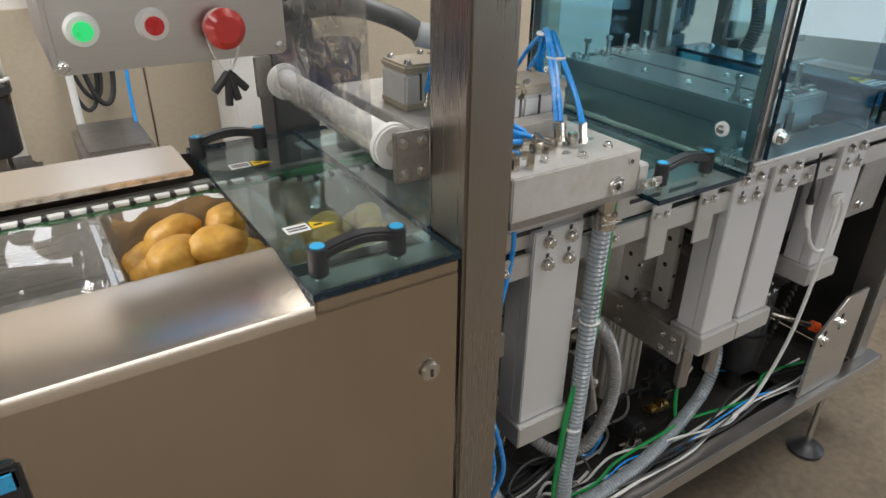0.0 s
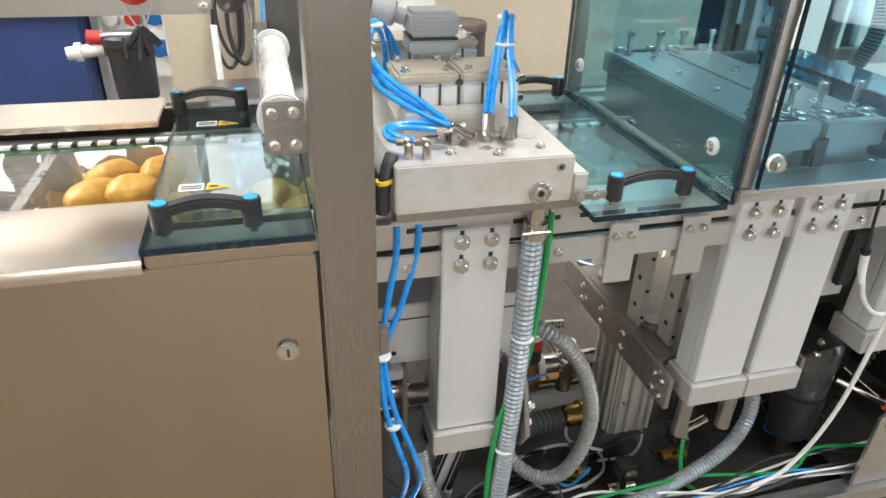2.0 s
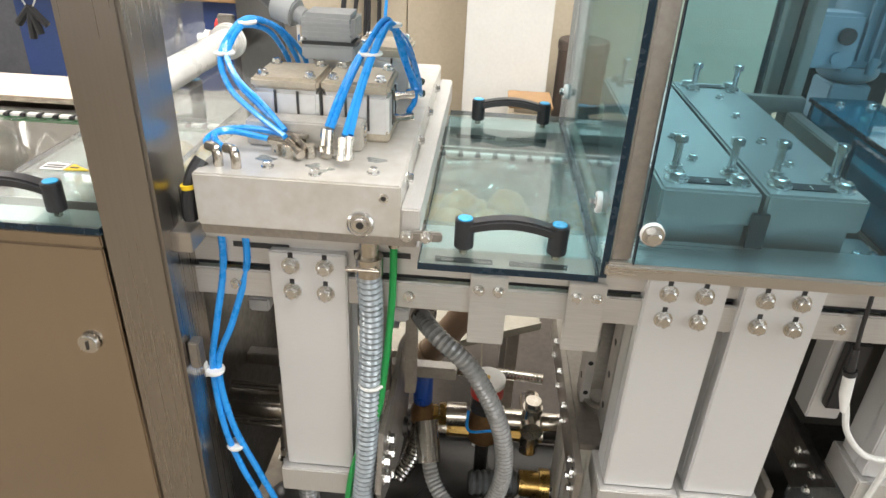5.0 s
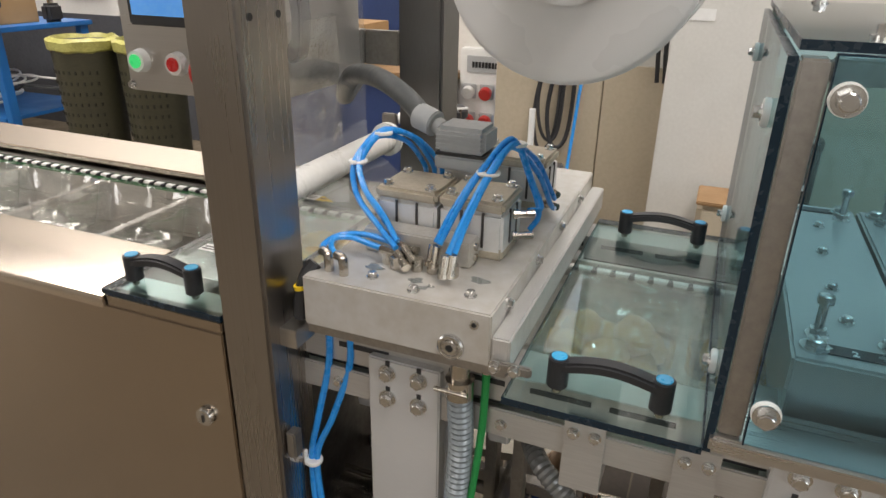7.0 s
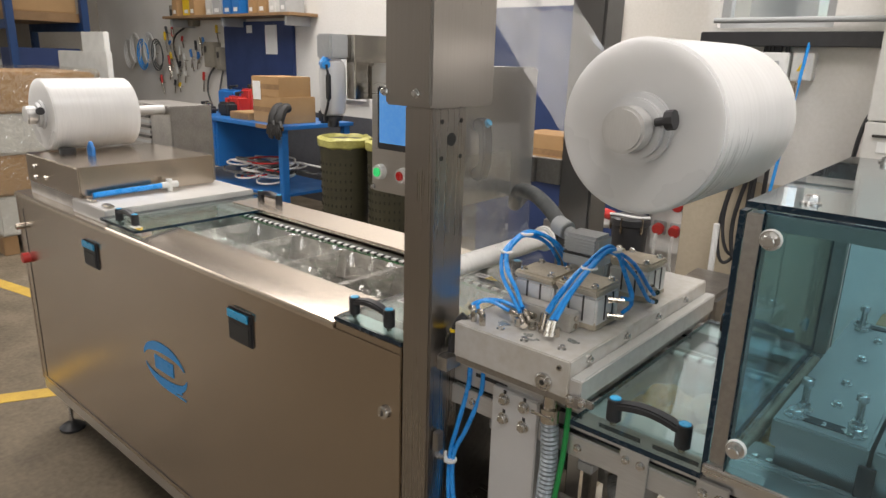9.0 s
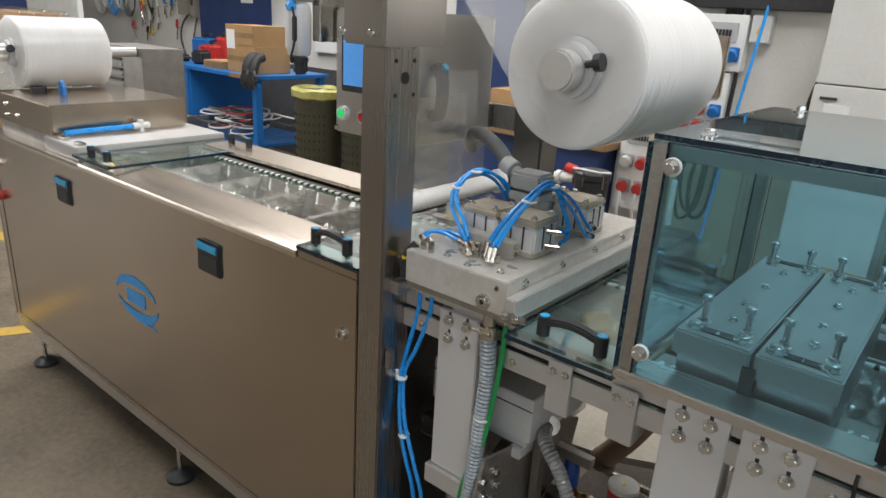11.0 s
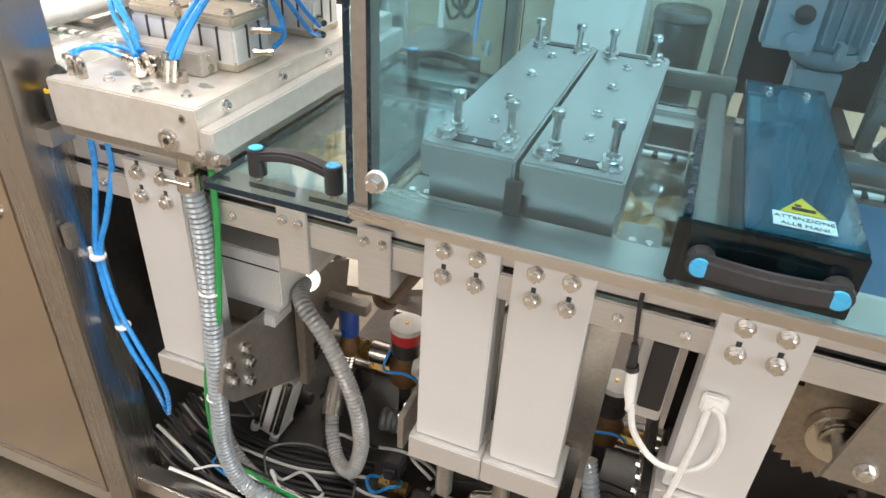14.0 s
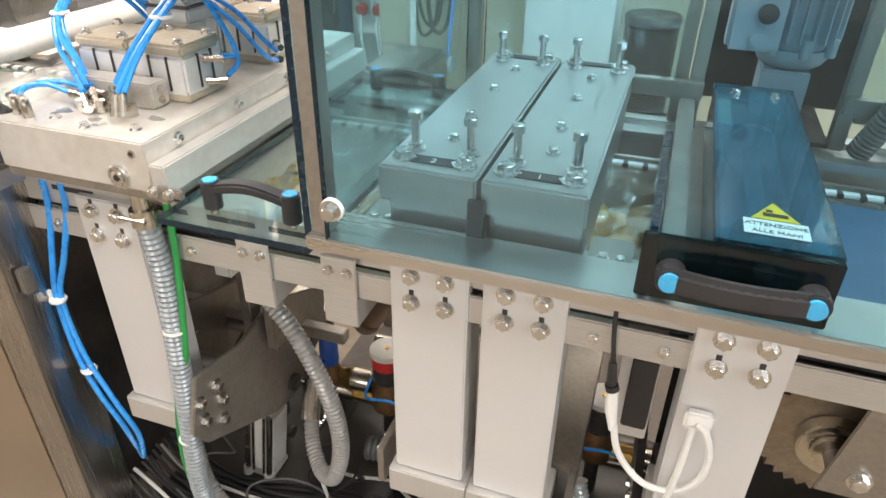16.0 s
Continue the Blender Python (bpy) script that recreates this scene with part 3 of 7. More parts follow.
for x, z, r in ((-1.12, 0.86, 0.012), (-1.10, 0.74, 0.02)):
    part("switch", rods(((x, 0.641, z), (x, 0.615, z), r), bev=0.002), RED if r > 0.015 else NICKEL, cab)
# the printed mark: two arcs and a block, tilted bars under it
arcs = bmesh.new()
for c0, c1 in ((20, 175), (200, 355)):
    pts = []
    for k in range(15):
        a = radians(c0 + (c1 - c0) * k / 14)
        w = 0.015 * math.sin(math.pi * k / 14) + 0.001
        pts.append((a, w))
    outer = [arcs.verts.new((-0.062 + (0.125 + w) * math.cos(a), 0.6398, 0.632 + (0.056 + w) * math.sin(a))) for a, w in pts]
    inner = [arcs.verts.new((-0.062 + (0.125 - w) * math.cos(a), 0.6398, 0.632 + (0.056 - w) * math.sin(a))) for a, w in pts]
    for k in range(14):
        arcs.faces.new((outer[k], outer[k + 1], inner[k + 1], inner[k]))
part("mark", arcs, LOGO, pan, "blue printed mark")
part("mark", boxes((-0.12, -0.01, 0.6395, 0.6402, 0.612, 0.655), bev=0), LOGO, pan)
part("mark", boxes((-0.13, 0.03, 0.6395, 0.6402, 0.572, 0.578), (-0.06, 0.05, 0.6395, 0.6402, 0.56, 0.565), bev=0), LOGO, pan)


def foot(parent, x, y, top):
    f = part("foot", rods(((x, y, 0.03), (x, y, top), 0.008), seg=12), BOLT, parent, "threaded levelling foot")
    part("foot_pad", lathe([(0.046, 0), (0.048, 0.012), (0.03, 0.026), (0.014, 0.034)], (x, y, 0.0)), BLACK, f)
    shared("nut", BOLT_L, f, (x, y, top - 0.03))


for x in (-1.05, 0.02, 0.9):
    for y in (0.69, 1.14):
        foot(cab, x, y, 0.17)

# ---- base frame of the open half ----
base = thing("open_base_frame", (1.6, 0.92, 0.22), "stainless machine base frame with an oily bottom sheet, on levelling feet", "machine frame")
part("front_rail", boxes((0.96, 2.34, 0.66, 0.70, 0.235, 0.275), bev=0.003), STEEL_H, base)
part("rear_rail", boxes((0.96, 2.34, 1.16, 1.20, 0.235, 0.275), bev=0.003), STEEL_H, base)
part("end_rail", boxes((2.30, 2.34, 0.701, 1.159, 0.235, 0.275), bev=0.003), STEEL_H, base)
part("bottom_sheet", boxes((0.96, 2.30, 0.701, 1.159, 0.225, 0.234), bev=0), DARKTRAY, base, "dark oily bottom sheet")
part("divider", boxes((0.9, 0.905, 0.72, 1.18, 0.235, 0.9), bev=0), DARK, base)
for x in (1.35, 2.14):
    for y in (0.69, 1.14):
        foot(base, x, y, 0.236)
# three dark sheets added to stand in for the gloom inside the base
part("inner_shade_sheet", boxes((1.9, 2.238, 1.0, 1.006, 0.285, 0.88), bev=0), DARKTRAY, base)
part("end_shade_sheet", boxes((2.301, 2.306, 0.752, 1.118, 0.276, 0.93), bev=0), DARKTRAY, base)
part("rear_shade_sheet", boxes((1.9, 2.239, 1.165, 1.17, 0.285, 0.88), bev=0), DARKTRAY, base)
rear_leg = part("end_post", boxes((2.24, 2.30, 0.69, 0.75, 0.276, 0.95), bev=0.003), STEEL_D, base)
part("end_post", boxes((2.24, 2.30, 1.12, 1.18, 0.276, 0.95), bev=0.003), STEEL_D, base)

# side rails on which the columns hang
for y, nm in ((0.712, "front"), (1.165, "rear")):
    rail = thing("side_rail", (1.6, y, 0.89), "folded stainless side rail with long slots", "rail", "machine side rails")
    part("web", boxes((0.9, 2.34, y, y + 0.006, 0.935, 0.975), bev=0.001), RAIL, rail)
    part("flange", boxes((0.9, 2.34, y - 0.006, y, 0.889, 0.928), bev=0.002), RAIL, rail)
    part("slot_back", boxes((0.9, 2.34, y + 0.008, y + 0.011, 0.926, 0.937), bev=0), BLACK, rail)
    part("top_fold", boxes((0.9, 2.34, y - 0.012, y + 0.05, 0.976, 0.982), bev=0.001), RAIL, rail)
    for x in (1.02, 1.17, 1.27, 1.36):
        part("slot", boxes((x, x + 0.07, y - 0.0012, y - 0.0002, 0.958, 0.965), bev=0), BLACK, rail)
    if nm == "front":
        for x in (1.02, 1.19, 1.24, 1.765, 1.84, 2.1):
            shared("bolt", BOLT_S, rail, (x, y - 0.006, 0.908), OUT)


def column(x0, x1, y, zb, group="aluminium columns"):
    """An anodised column hung on the rail by four bolts, with a collar at its foot."""
    s = 1 if y < 0.9 else -1
    c = thing("support_column", ((x0 + x1) / 2, y, zb), "pale anodised aluminium column bolted to the side rail", "column", group)
    part("shaft", boxes((x0, x1, y, y + 0.022 * s, zb + 0.045, 0.962), bev=0.002), ALU, c)
    part("side_web", boxes((x0, x0 + 0.012, y + 0.023 * s, y + 0.06 * s, zb + 0.045, 0.93), bev=0.001), ALU, c)
    part("side_web", boxes((x1 - 0.012, x1, y + 0.023 * s, y + 0.06 * s, zb + 0.045, 0.93), bev=0.001), ALU, c)
    part("foot_block", boxes((x0 - 0.008, x1 + 0.008, y - 0.01 * s, y + 0.07 * s, zb, zb + 0.044), bev=0.002), ALU_P, c, "milled foot block")
    part("slot_mark", boxes(*[(x + dx - 0.003, x + dx + 0.003, y - 0.0006, y + 0.0004, z, z + 0.016) for x in (x0,) for dx in (0.027, 0.069) for z in (0.945, 0.908)], bev=0), BLACK, c)
    if s > 0:
        for dx in (0.027, 0.069):
            for z in (0.944, 0.907):
                shared("bolt", BOLT_M, c, (x0 + dx, y, z), OUT)
    return c


for x0, zb in ((1.067, 0.56), (1.525, 0.572), (1.638, 0.572), (1.866, 0.63)):
    column(x0, x0 + 0.096, 0.70, zb)
for x0, zb in ((1.067, 0.56), (1.58, 0.572), (1.86, 0.63)):
    column(x0, x0 + 0.1, 1.185, zb, "rear aluminium columns")


def clip(x0, x1, zb):
    c = thing("cover_bracket", ((x0 + x1) / 2, 0.708, zb), "folded stainless bracket that carries the acrylic cover", "bracket", "cover brackets")
    part("plate", boxes((x0, x1, 0.700, 0.704, zb, 0.947), bev=0.001), RAIL, c)
    part("side", boxes((x1 - 0.003, x1, 0.7042, 0.76, zb, 0.888), bev=0.0008), RAIL, c)
    part("top_fold", boxes((x0, x1, 0.7042, 0.7058, 0.942, 0.947), bev=0.0003), RAIL, c)
    for dx in (0.011, 0.035):
        shared("bolt", BOLT_S, c, (x0 + dx, 0.700, 0.928), OUT)


clip(1.315, 1.361, 0.848)
clip(1.434, 1.480, 0.848)

# ---- gantry over the line ----
gan = thing("gantry_post", (0.93, 0.68, 0.2), "tall brushed stainless box post beside the sealing head", "post", "gantry posts")
part("tube", boxes((0.901, 0.969, 0.638, 0.722, 0.19, 1.44), bev=0.004), GANTRY, gan)
hb = part("hole_plate", boxes((0.969, 0.9705, 0.642, 0.718, 1.32, 1.435), bev=0), GANTRY, gan)
part("hole", rods(((0.9695, 0.68, 1.386), (0.9715, 0.68, 1.386), 0.011), *[((0.9695, 0.68 + dy, 1.386 + dz), (0.9715, 0.68 + dy, 1.386 + dz), 0.004) for dy in (-0.024, 0.024) for dz in (-0.03, 0.03)], bev=0), INK, hb)
part("cable_hook", boxes((0.9705, 0.984, 0.65, 0.668, 0.81, 0.85), bev=0.002), STEEL_D, gan)
gan2 = thing("gantry_post", (0.93, 1.22, 0.2), "tall brushed stainless box post at the rear of the line", "post", "gantry posts")
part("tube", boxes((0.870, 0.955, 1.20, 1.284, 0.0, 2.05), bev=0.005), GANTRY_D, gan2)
shared("bolt", BOLT_S, gan2, (0.93, 1.2, 1.5), OUT)
head = thing("gantry_box", (0.9, 0.85, 1.44), "brushed stainless box on top of the gantry posts", "machine housing")
part("cover", boxes((0.893, 0.995, 0.60, 0.76, 1.441, 2.05), bev=0.004), GANTRY, head)
part("cross_beam", boxes((0.90, 0.975, 0.761, 1.199, 1.9, 2.05), bev=0.004), STEEL, head)
for x in (0.895, 0.965):
    shared("bolt", BOLT_S, head, (x, 0.60, 1.462), OUT)
ru = thing("air_filter_unit", (0.49, 0.83, 1.36), "compressed air filter with silver bowl and blue hose end", "air filter")
part("bowl", lathe([(0.016, 0), (0.026, 0.006), (0.029, 0.02), (0.03, 0.1), (0.026, 0.118), (0.018, 0.124)], (0.487, 0.83, 1.382)), ALU, ru)
part("level_window", boxes((0.498, 0.509, 0.7995, 0.809, 1.42, 1.475), bev=0.002), BLACK, ru)
part("drain", rods(((0.487, 0.83, 1.357), (0.487, 0.83, 1.382), 0.013), ((0.487, 0.83, 1.372), (0.487, 0.83, 1.382), 0.022)), BLACK, ru)
part("body", boxes((0.462, 0.512, 0.805, 0.858, 1.507, 1.56), bev=0.004), GREYPL, ru)
part("bracket", boxes((0.50, 0.529, 0.859, 0.96, 1.42, 1.56), bev=0.002), NICKEL, ru)
part("fitting", rods(((0.487, 0.815, 1.506), (0.487, 0.805, 1.492), 0.012), ((0.487, 0.805, 1.493), (0.515, 0.79, 1.495), 0.009)), BLUEHOSE, ru)
part("lead", tube([(0.515, 0.79, 1.495), (0.525, 0.79, 1.45), (0.515, 0.792, 1.41), (0.495, 0.80, 1.385), (0.49, 0.806, 1.37)], 0.003, 6, 6), CABLE_K, ru)

con = thing("control_box", (0.66, 1.0, 1.2), "stainless control box with push buttons and a touch screen", "control box")
part("body", boxes((0.53, 0.80, 0.905, 1.19, 1.207, 1.50), bev=0.006), STEEL_H, con, "brushed stainless body")
grip = part("door_handle", poly([(0.8005, 1.272), (0.815, 1.262), (0.83, 1.272), (0.836, 1.30), (0.838, 1.33), (0.836, 1.36), (0.83, 1.388), (0.815, 1.398), (0.8005, 1.388), (0.8005, 1.372), (0.817, 1.366), (0.8205, 1.33), (0.817, 1.294), (0.8005, 1.288)], "y", 0.945, 0.975, 0.003), BLACK, con, "black arched grip with a blue cap")
part("cap", rods(((0.828, 0.96, 1.383), (0.836, 0.96, 1.389), 0.008), seg=20), DOT, grip)
part("rear_arm", boxes((0.801, 0.869, 1.202, 1.22, 1.23, 1.29), (0.74, 0.8, 1.191, 1.22, 1.23, 1.29), bev=0.002), STEEL_D, con)
scr = part("screen", boxes((0.56, 0.76, 0.897, 0.9045, 1.31, 1.45), bev=0.003), BLACK, con)
part("display", boxes((0.57, 0.75, 0.8955, 0.8968, 1.325, 1.44), bev=0), SCREEN, scr)
for x, m in ((0.566, GREENLED), (0.640, REDLED)):
    b = part("push_button", rods(((x, 0.905, 1.256), (x, 0.892, 1.256), 0.0185, 0.016), seg=28), WHITE, con)
    part("lens", rods(((x, 0.8925, 1.256), (x, 0.889, 1.256), 0.0105), seg=24), m, b)
es = part("emergency_stop", rods(((0.713, 0.905, 1.25), (0.713, 0.885, 1.25), 0.013), ((0.713, 0.885, 1.25), (0.713, 0.868, 1.25), 0.022, 0.0235), ((0.713, 0.868, 1.25), (0.713, 0.86, 1.25), 0.0235, 0.015), seg=28), RED, con, "red mushroom stop button")
part("tie", tube([(0.695, 0.89, 1.25), (0.697, 0.885, 1.225), (0.713, 0.883, 1.195), (0.73, 0.885, 1.225), (0.731, 0.89, 1.25)], 0.0012, 6), CABLE_W, es)
for i, (dx, dz) in enumerate(((-0.02, -0.022), (-0.004, -0.04), (0.008, -0.034), (0.02, -0.022))):
    part("tag", tube([(0.713, 0.883, 1.197), (0.713 + dx * 0.5, 0.882, 1.197 + dz * 0.5), (0.713 + dx, 0.882, 1.197 + dz)], 0.005, 8, 5), BLACK, es, "black plugs hanging on a wire")
for x in (0.54, 0.79):
    shared("bolt", BOLT_S, con, (x, 0.905, 1.217), OUT)

# ---- acrylic covers with bridge handles ----


def bridge(parent, xa, xb, y, zt):
    """A black arched grip on two legs with blue caps."""
    n = 12
    prof = []
    for k in range(n + 1):
        u = k / n
        arch = 0.010 * math.sin(math.pi * u)
        prof.append((xa + (xb - xa) * u, zt - 0.004 + arch))
    pts = [(x, z) for x, z in prof] + [(x, z - 0.0125) for x, z in reversed(prof)]
    gb = poly(pts, "y", y - 0.010, y + 0.010, 0.003)
    hd = part("handle", gb, BLACK, parent, "black arched grip with blue caps")
    for x in (xa, xb):
        part("leg", rods(((x, y, zt - 0.035), (x, y, zt + 0.0005), 0.0115), seg=24, bev=0.001), BLACK, hd)
        part("cap", rods(((x, y, zt + 0.0004), (x, y, zt + 0.0018), 0.0085), seg=24), DOT, hd)
        part("stud", rods(((x, y, zt - 0.043), (x, y, zt - 0.035), 0.005), seg=12), NICKEL, hd)
    return hd


def sheet(parent, x0, x1, y0, y1, z0, z1, material=None, name="sheet"):
    """An acrylic sheet with dark polished edges."""
    s = part(name, boxes((x0, x1, y0, y1, z0, z1), bev=0), material or TEAL, parent)
    t = 0.001
    d = [x1 - x0, y1 - y0, z1 - z0]
    k = d.index(min(d))
    if k == 2:
        e = [(x0 - t, x1 + t, y0 - t, y0, z0, z1), (x0 - t, x1 + t, y1, y1 + t, z0, z1), (x0 - t, x0, y0, y1, z0, z1), (x1, x1 + t, y0, y1, z0, z1)]
    elif k == 1:
        e = [(x0 - t, x1 + t, y0, y1, z0 - t, z0), (x0 - t, x1 + t, y0, y1, z1, z1 + t), (x0 - t, x0, y0, y1, z0, z1), (x1, x1 + t, y0, y1, z0, z1)]
    else:
        e = [(x0, x1, y0 - t, y0, z0, z1), (x0, x1, y1, y1 + t, z0, z1), (x0, x1, y0 - t, y1 + t, z0 - t, z0), (x0, x1, y0 - t, y1 + t, z1, z1 + t)]
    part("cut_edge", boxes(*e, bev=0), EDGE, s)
    return s


def sticker(parent, x, y, z, w=0.058):
    """A white warning text label with a yellow triangle sign beside it; its words too small to read."""
    s = part("warning_label", boxes((x, x + w * 0.55, y, y + 0.022, z, z + 0.0008), bev=0), PAPER, parent, "white text label with a yellow warning triangle")
    part("text_bar", boxes(*[(x + 0.003, x + w * 0.5, y + 0.005 + k * 0.007, y + 0.0085 + k * 0.007, z + 0.0008, z + 0.0011) for k in range(2)], bev=0), INK, s)
    part("triangle", poly([(x + w * 0.58, y), (x + w * 1.15, y + 0.004), (x + w * 0.62, y + 0.022)], "z", z, z + 0.0009, 0), YELLOW, s)
    part("pictogram", boxes((x + w * 0.66, x + w * 0.86, y + 0.007, y + 0.012, z + 0.0009, z + 0.0012), bev=0), INK, s)


cv = thing("acrylic_cover", (0.8, 0.9, 0.99), "teal tinted acrylic cover with two black grips", "machine cover", "acrylic covers")
sheet(cv, 0.707, 0.897, 0.640, 1.19, 1.0, 1.008, FLAT_TEAL)
sheet(cv, 0.899, 0.992, 0.724, 1.19, 1.0, 1.008, FLAT_TEAL, name="sheet")
bridge(cv, 0.729, 0.829, 0.676, 1.045)
bridge(cv, 0.712, 0.814, 1.125, 1.045)
sticker(cv, 0.735, 0.79, 1.0085)
sticker(cv, 0.742, 1.05, 1.0085)
part("carrier", boxes((0.707, 0.992, 0.66, 0.70, 0.974, 0.9995), bev=0.001), STEEL_H, cv)
cv = thing("acrylic_cover", (1.35, 0.9, 0.99), "teal tinted acrylic cover with two black grips", "machine cover", "acrylic covers")
sheet(cv, 1.256, 1.4535, 0.645, 1.215, 0.9845, 0.9925, FLAT_TEAL)
bridge(cv, 1.304, 1.411, 0.688, 1.029)
bridge(cv, 1.306, 1.421, 1.165, 1.030)
cv = thing("acrylic_cover", (-0.27, 0.9, 0.99), "teal tinted acrylic cover with two black grips", "machine cover", "acrylic covers")
sheet(cv, -0.40, -0.17, 0.642, 1.19, 1.010, 1.018, FLAT_TEAL)
bridge(cv, -0.34, -0.235, 0.675, 1.05)
bridge(cv, -0.30, -0.195, 1.15, 1.05)
sticker(cv, -0.23, 0.655, 1.0185)
sticker(cv, -0.20, 1.15, 1.0185)
for y, z in ((0.66, 1.0), (1.16, 1.0)):
    part("carrier", boxes((-0.40, -0.17, y, y + 0.03, z, 1.0095), bev=0.001), STEEL_H, cv)

# ---- film roller by the post ----
rol = thing("film_roller", (0.88, 0.95, 1.11), "white film guide roller between two white flanges", "roller")
part("barrel", rods(((0.874, 0.772, 1.11), (0.874, 1.14, 1.11), 0.0215), seg=28), ROLLER, rol)
for y in (0.757, 1.135):
    part("flange", rods(((0.874, y, 1.11), (0.874, y + 0.015, 1.11), 0.030), seg=32, bev=0.003), WHITE, rol)
part("shaft", rods(((0.874, 0.727, 1.11), (0.874, 1.187, 1.11), 0.013), seg=20), NICKEL, rol)
br = part("bracket", boxes((0.852, 0.90, 0.716, 0.726, 1.078, 1.142), bev=0.002), STEEL_D, rol)
for dx, dz in ((0.862, 1.09), (0.862, 1.13), (0.887, 1.09), (0.887, 1.13)):
    shared("bolt", BOLT_S, br, (dx, 0.716, dz), OUT)
part("bracket", boxes((0.84, 0.869, 1.188, 1.199, 1.075, 1.145), bev=0.002), STEEL_D, rol)

# ---- sealing head: plate, cylinders, manifold, fittings ----
hd = thing("sealing_press", (1.12, 0.95, 1.0), "thick pale aluminium sealing press plate with a stepped side", "press")
top = part("plate", boxes((0.998, 1.232, 0.672, 1.235, 1.006, 1.070), bev=0.002), STAINED, hd, "pale milled aluminium plate")
part("side_step", boxes((1.2325, 1.254, 0.672, 1.235, 1.006, 1.044), bev=0.002), ALU_P, hd)
part("under_plate", boxes((1.0, 1.25, 0.675, 1.225, 0.994, 1.0075), bev=0.001), STEEL_D, hd)
pl_ = part("plug", lathe([(0.0155, 0), (0.0155, 0.0035), (0.0135, 0.005), (0.0115, 0.005), (0.0105, 0.003), (0.0095, 0.003), (0.0085, 0.0055), (0.007, 0.006)], (1.187, 0.672, 1.022), "y", 28), BOLT, top, "large chrome socket plug")
pl_.data.transform(Matrix.Translation(Vector((0, 2 * 0.672, 0)) - 2 * Vector((0, ORG[top.name].y, 0))) @ Matrix.Diagonal((1, -1, 1, 1)))
part("socket", rods(((1.187, 0.6662, 1.022), (1.187, 0.6655, 1.022), 0.0048), seg=6), INK, top)
part("plug", rods(((1.213, 0.6721, 1.055), (1.213, 0.6702, 1.055), 0.0056), seg=18), BOLT, top)
part("socket", rods(((1.213, 0.6703, 1.055), (1.213, 0.6697, 1.055), 0.003), seg=6), INK, top)
part("latch", boxes((1.243, 1.28, 0.664, 0.6715, 1.008, 1.020), bev=0.002), STEEL_D, hd)
for x in (1.240, 1.262):
    shared("bolt", BOLT_S, hd, (x, 0.665, 1.014), OUT)
for y in (0.73, 0.86, 0.99, 1.12):
    shared("bolt", BOLT_S, hd, (1.2325, y, 1.057), SIDE)
for x, y in ((1.075, 0.703), (1.133, 0.69), (1.196, 0.705)):
    shared("bolt", BOLT_S, hd, (x, y, 1.07))
rnd = random.Random(5)
for k in range(9):
    rx, ry, rr = rnd.uniform(1.06, 1.2), rnd.uniform(0.70, 0.76), rnd.uniform(0.004, 0.012)
    part("residue", poly([(rx + rr * math.cos(a) * (1 + 0.35 * math.sin(3 * a + k)), ry + 0.7 * rr * math.sin(a) * (1 + 0.3 * math.cos(2 * a + k))) for a in [j * math.pi / 7 for j in range(14)]], "z", 1.07, 1.0707 + 0.0001 * k, 0), CLEARB, top, "dried glue-like drops")


def cylinder(x0, y0):
    c = thing("air_cylinder", (x0 + 0.044, y0 + 0.044, 1.07), "square cast aluminium air cylinder with a dusty cap", "air cylinder", "air cylinders on the sealing head")
    part("barrel", boxes((x0, x0 + 0.083, y0, y0 + 0.083, 1.0705, 1.130), bev=0.004), CYL, c)
    part("cap", boxes((x0 - 0.001, x0 + 0.084, y0 - 0.001, y0 + 0.084, 1.1305, 1.145), bev=0.004), DUSTY, c)
    part("base_cap", boxes((x0 - 0.001, x0 + 0.084, y0 - 0.001, y0 + 0.084, 1.0702, 1.084), bev=0.003), DUSTY, c)
    for k in (0.028, 0.056):
        part("groove", boxes((x0 + k, x0 + k + 0.003, y0 - 0.0015, y0 + 0.001, 1.085, 1.130), bev=0), DARK, c)
        part("groove", boxes((x0 + 0.082, x0 + 0.0845, y0 + k, y0 + k + 0.003, 1.085, 1.130), bev=0), DARK, c)
    for dx in (0.012, 0.071):
        for dy in (0.012, 0.071):
            shared("bolt", BOLT_S, c, (x0 + dx, y0 + dy, 1.145))
    return c


for x0 in (1.028, 1.116):
    for y0 in (0.805, 1.005):
        cylinder(x0, y0)
mf = thing("valve_manifold", (1.12, 0.78, 1.07), "small aluminium air manifold block", "manifold")
part("block", boxes((1.03, 1.172, 0.768, 0.800, 1.0705, 1.103), bev=0.002), CAST, mf)
for z in (1.08, 1.094):
    part("plug", rods(((1.172, 0.784, z), (1.175, 0.784, z), 0.005), seg=14), NICKEL, mf)
for k, (x, y) in enumerate(((1.075, 0.745), (1.09, 0.735), (1.115, 0.74), (1.135, 0.742), (1.16, 0.742))):
    part("base_fitting", rods(((x, y, 1.0705), (x, y, 1.086), 0.0075), seg=6), NICKEL, mf)


def fitting(parent, p, d, L=0.024):
    """A push-in fitting: hex, body and collar."""
    p, d = Vector(p), Vector(d).normalized()
    return part("push_fitting", rods((p, p + d * 0.006, 0.0062), (p + d * 0.006, p + d * L, 0.0046), (p + d * (L - 0.008), p + d * (L + 0.003), 0.0054), seg=10), NICKEL, parent)


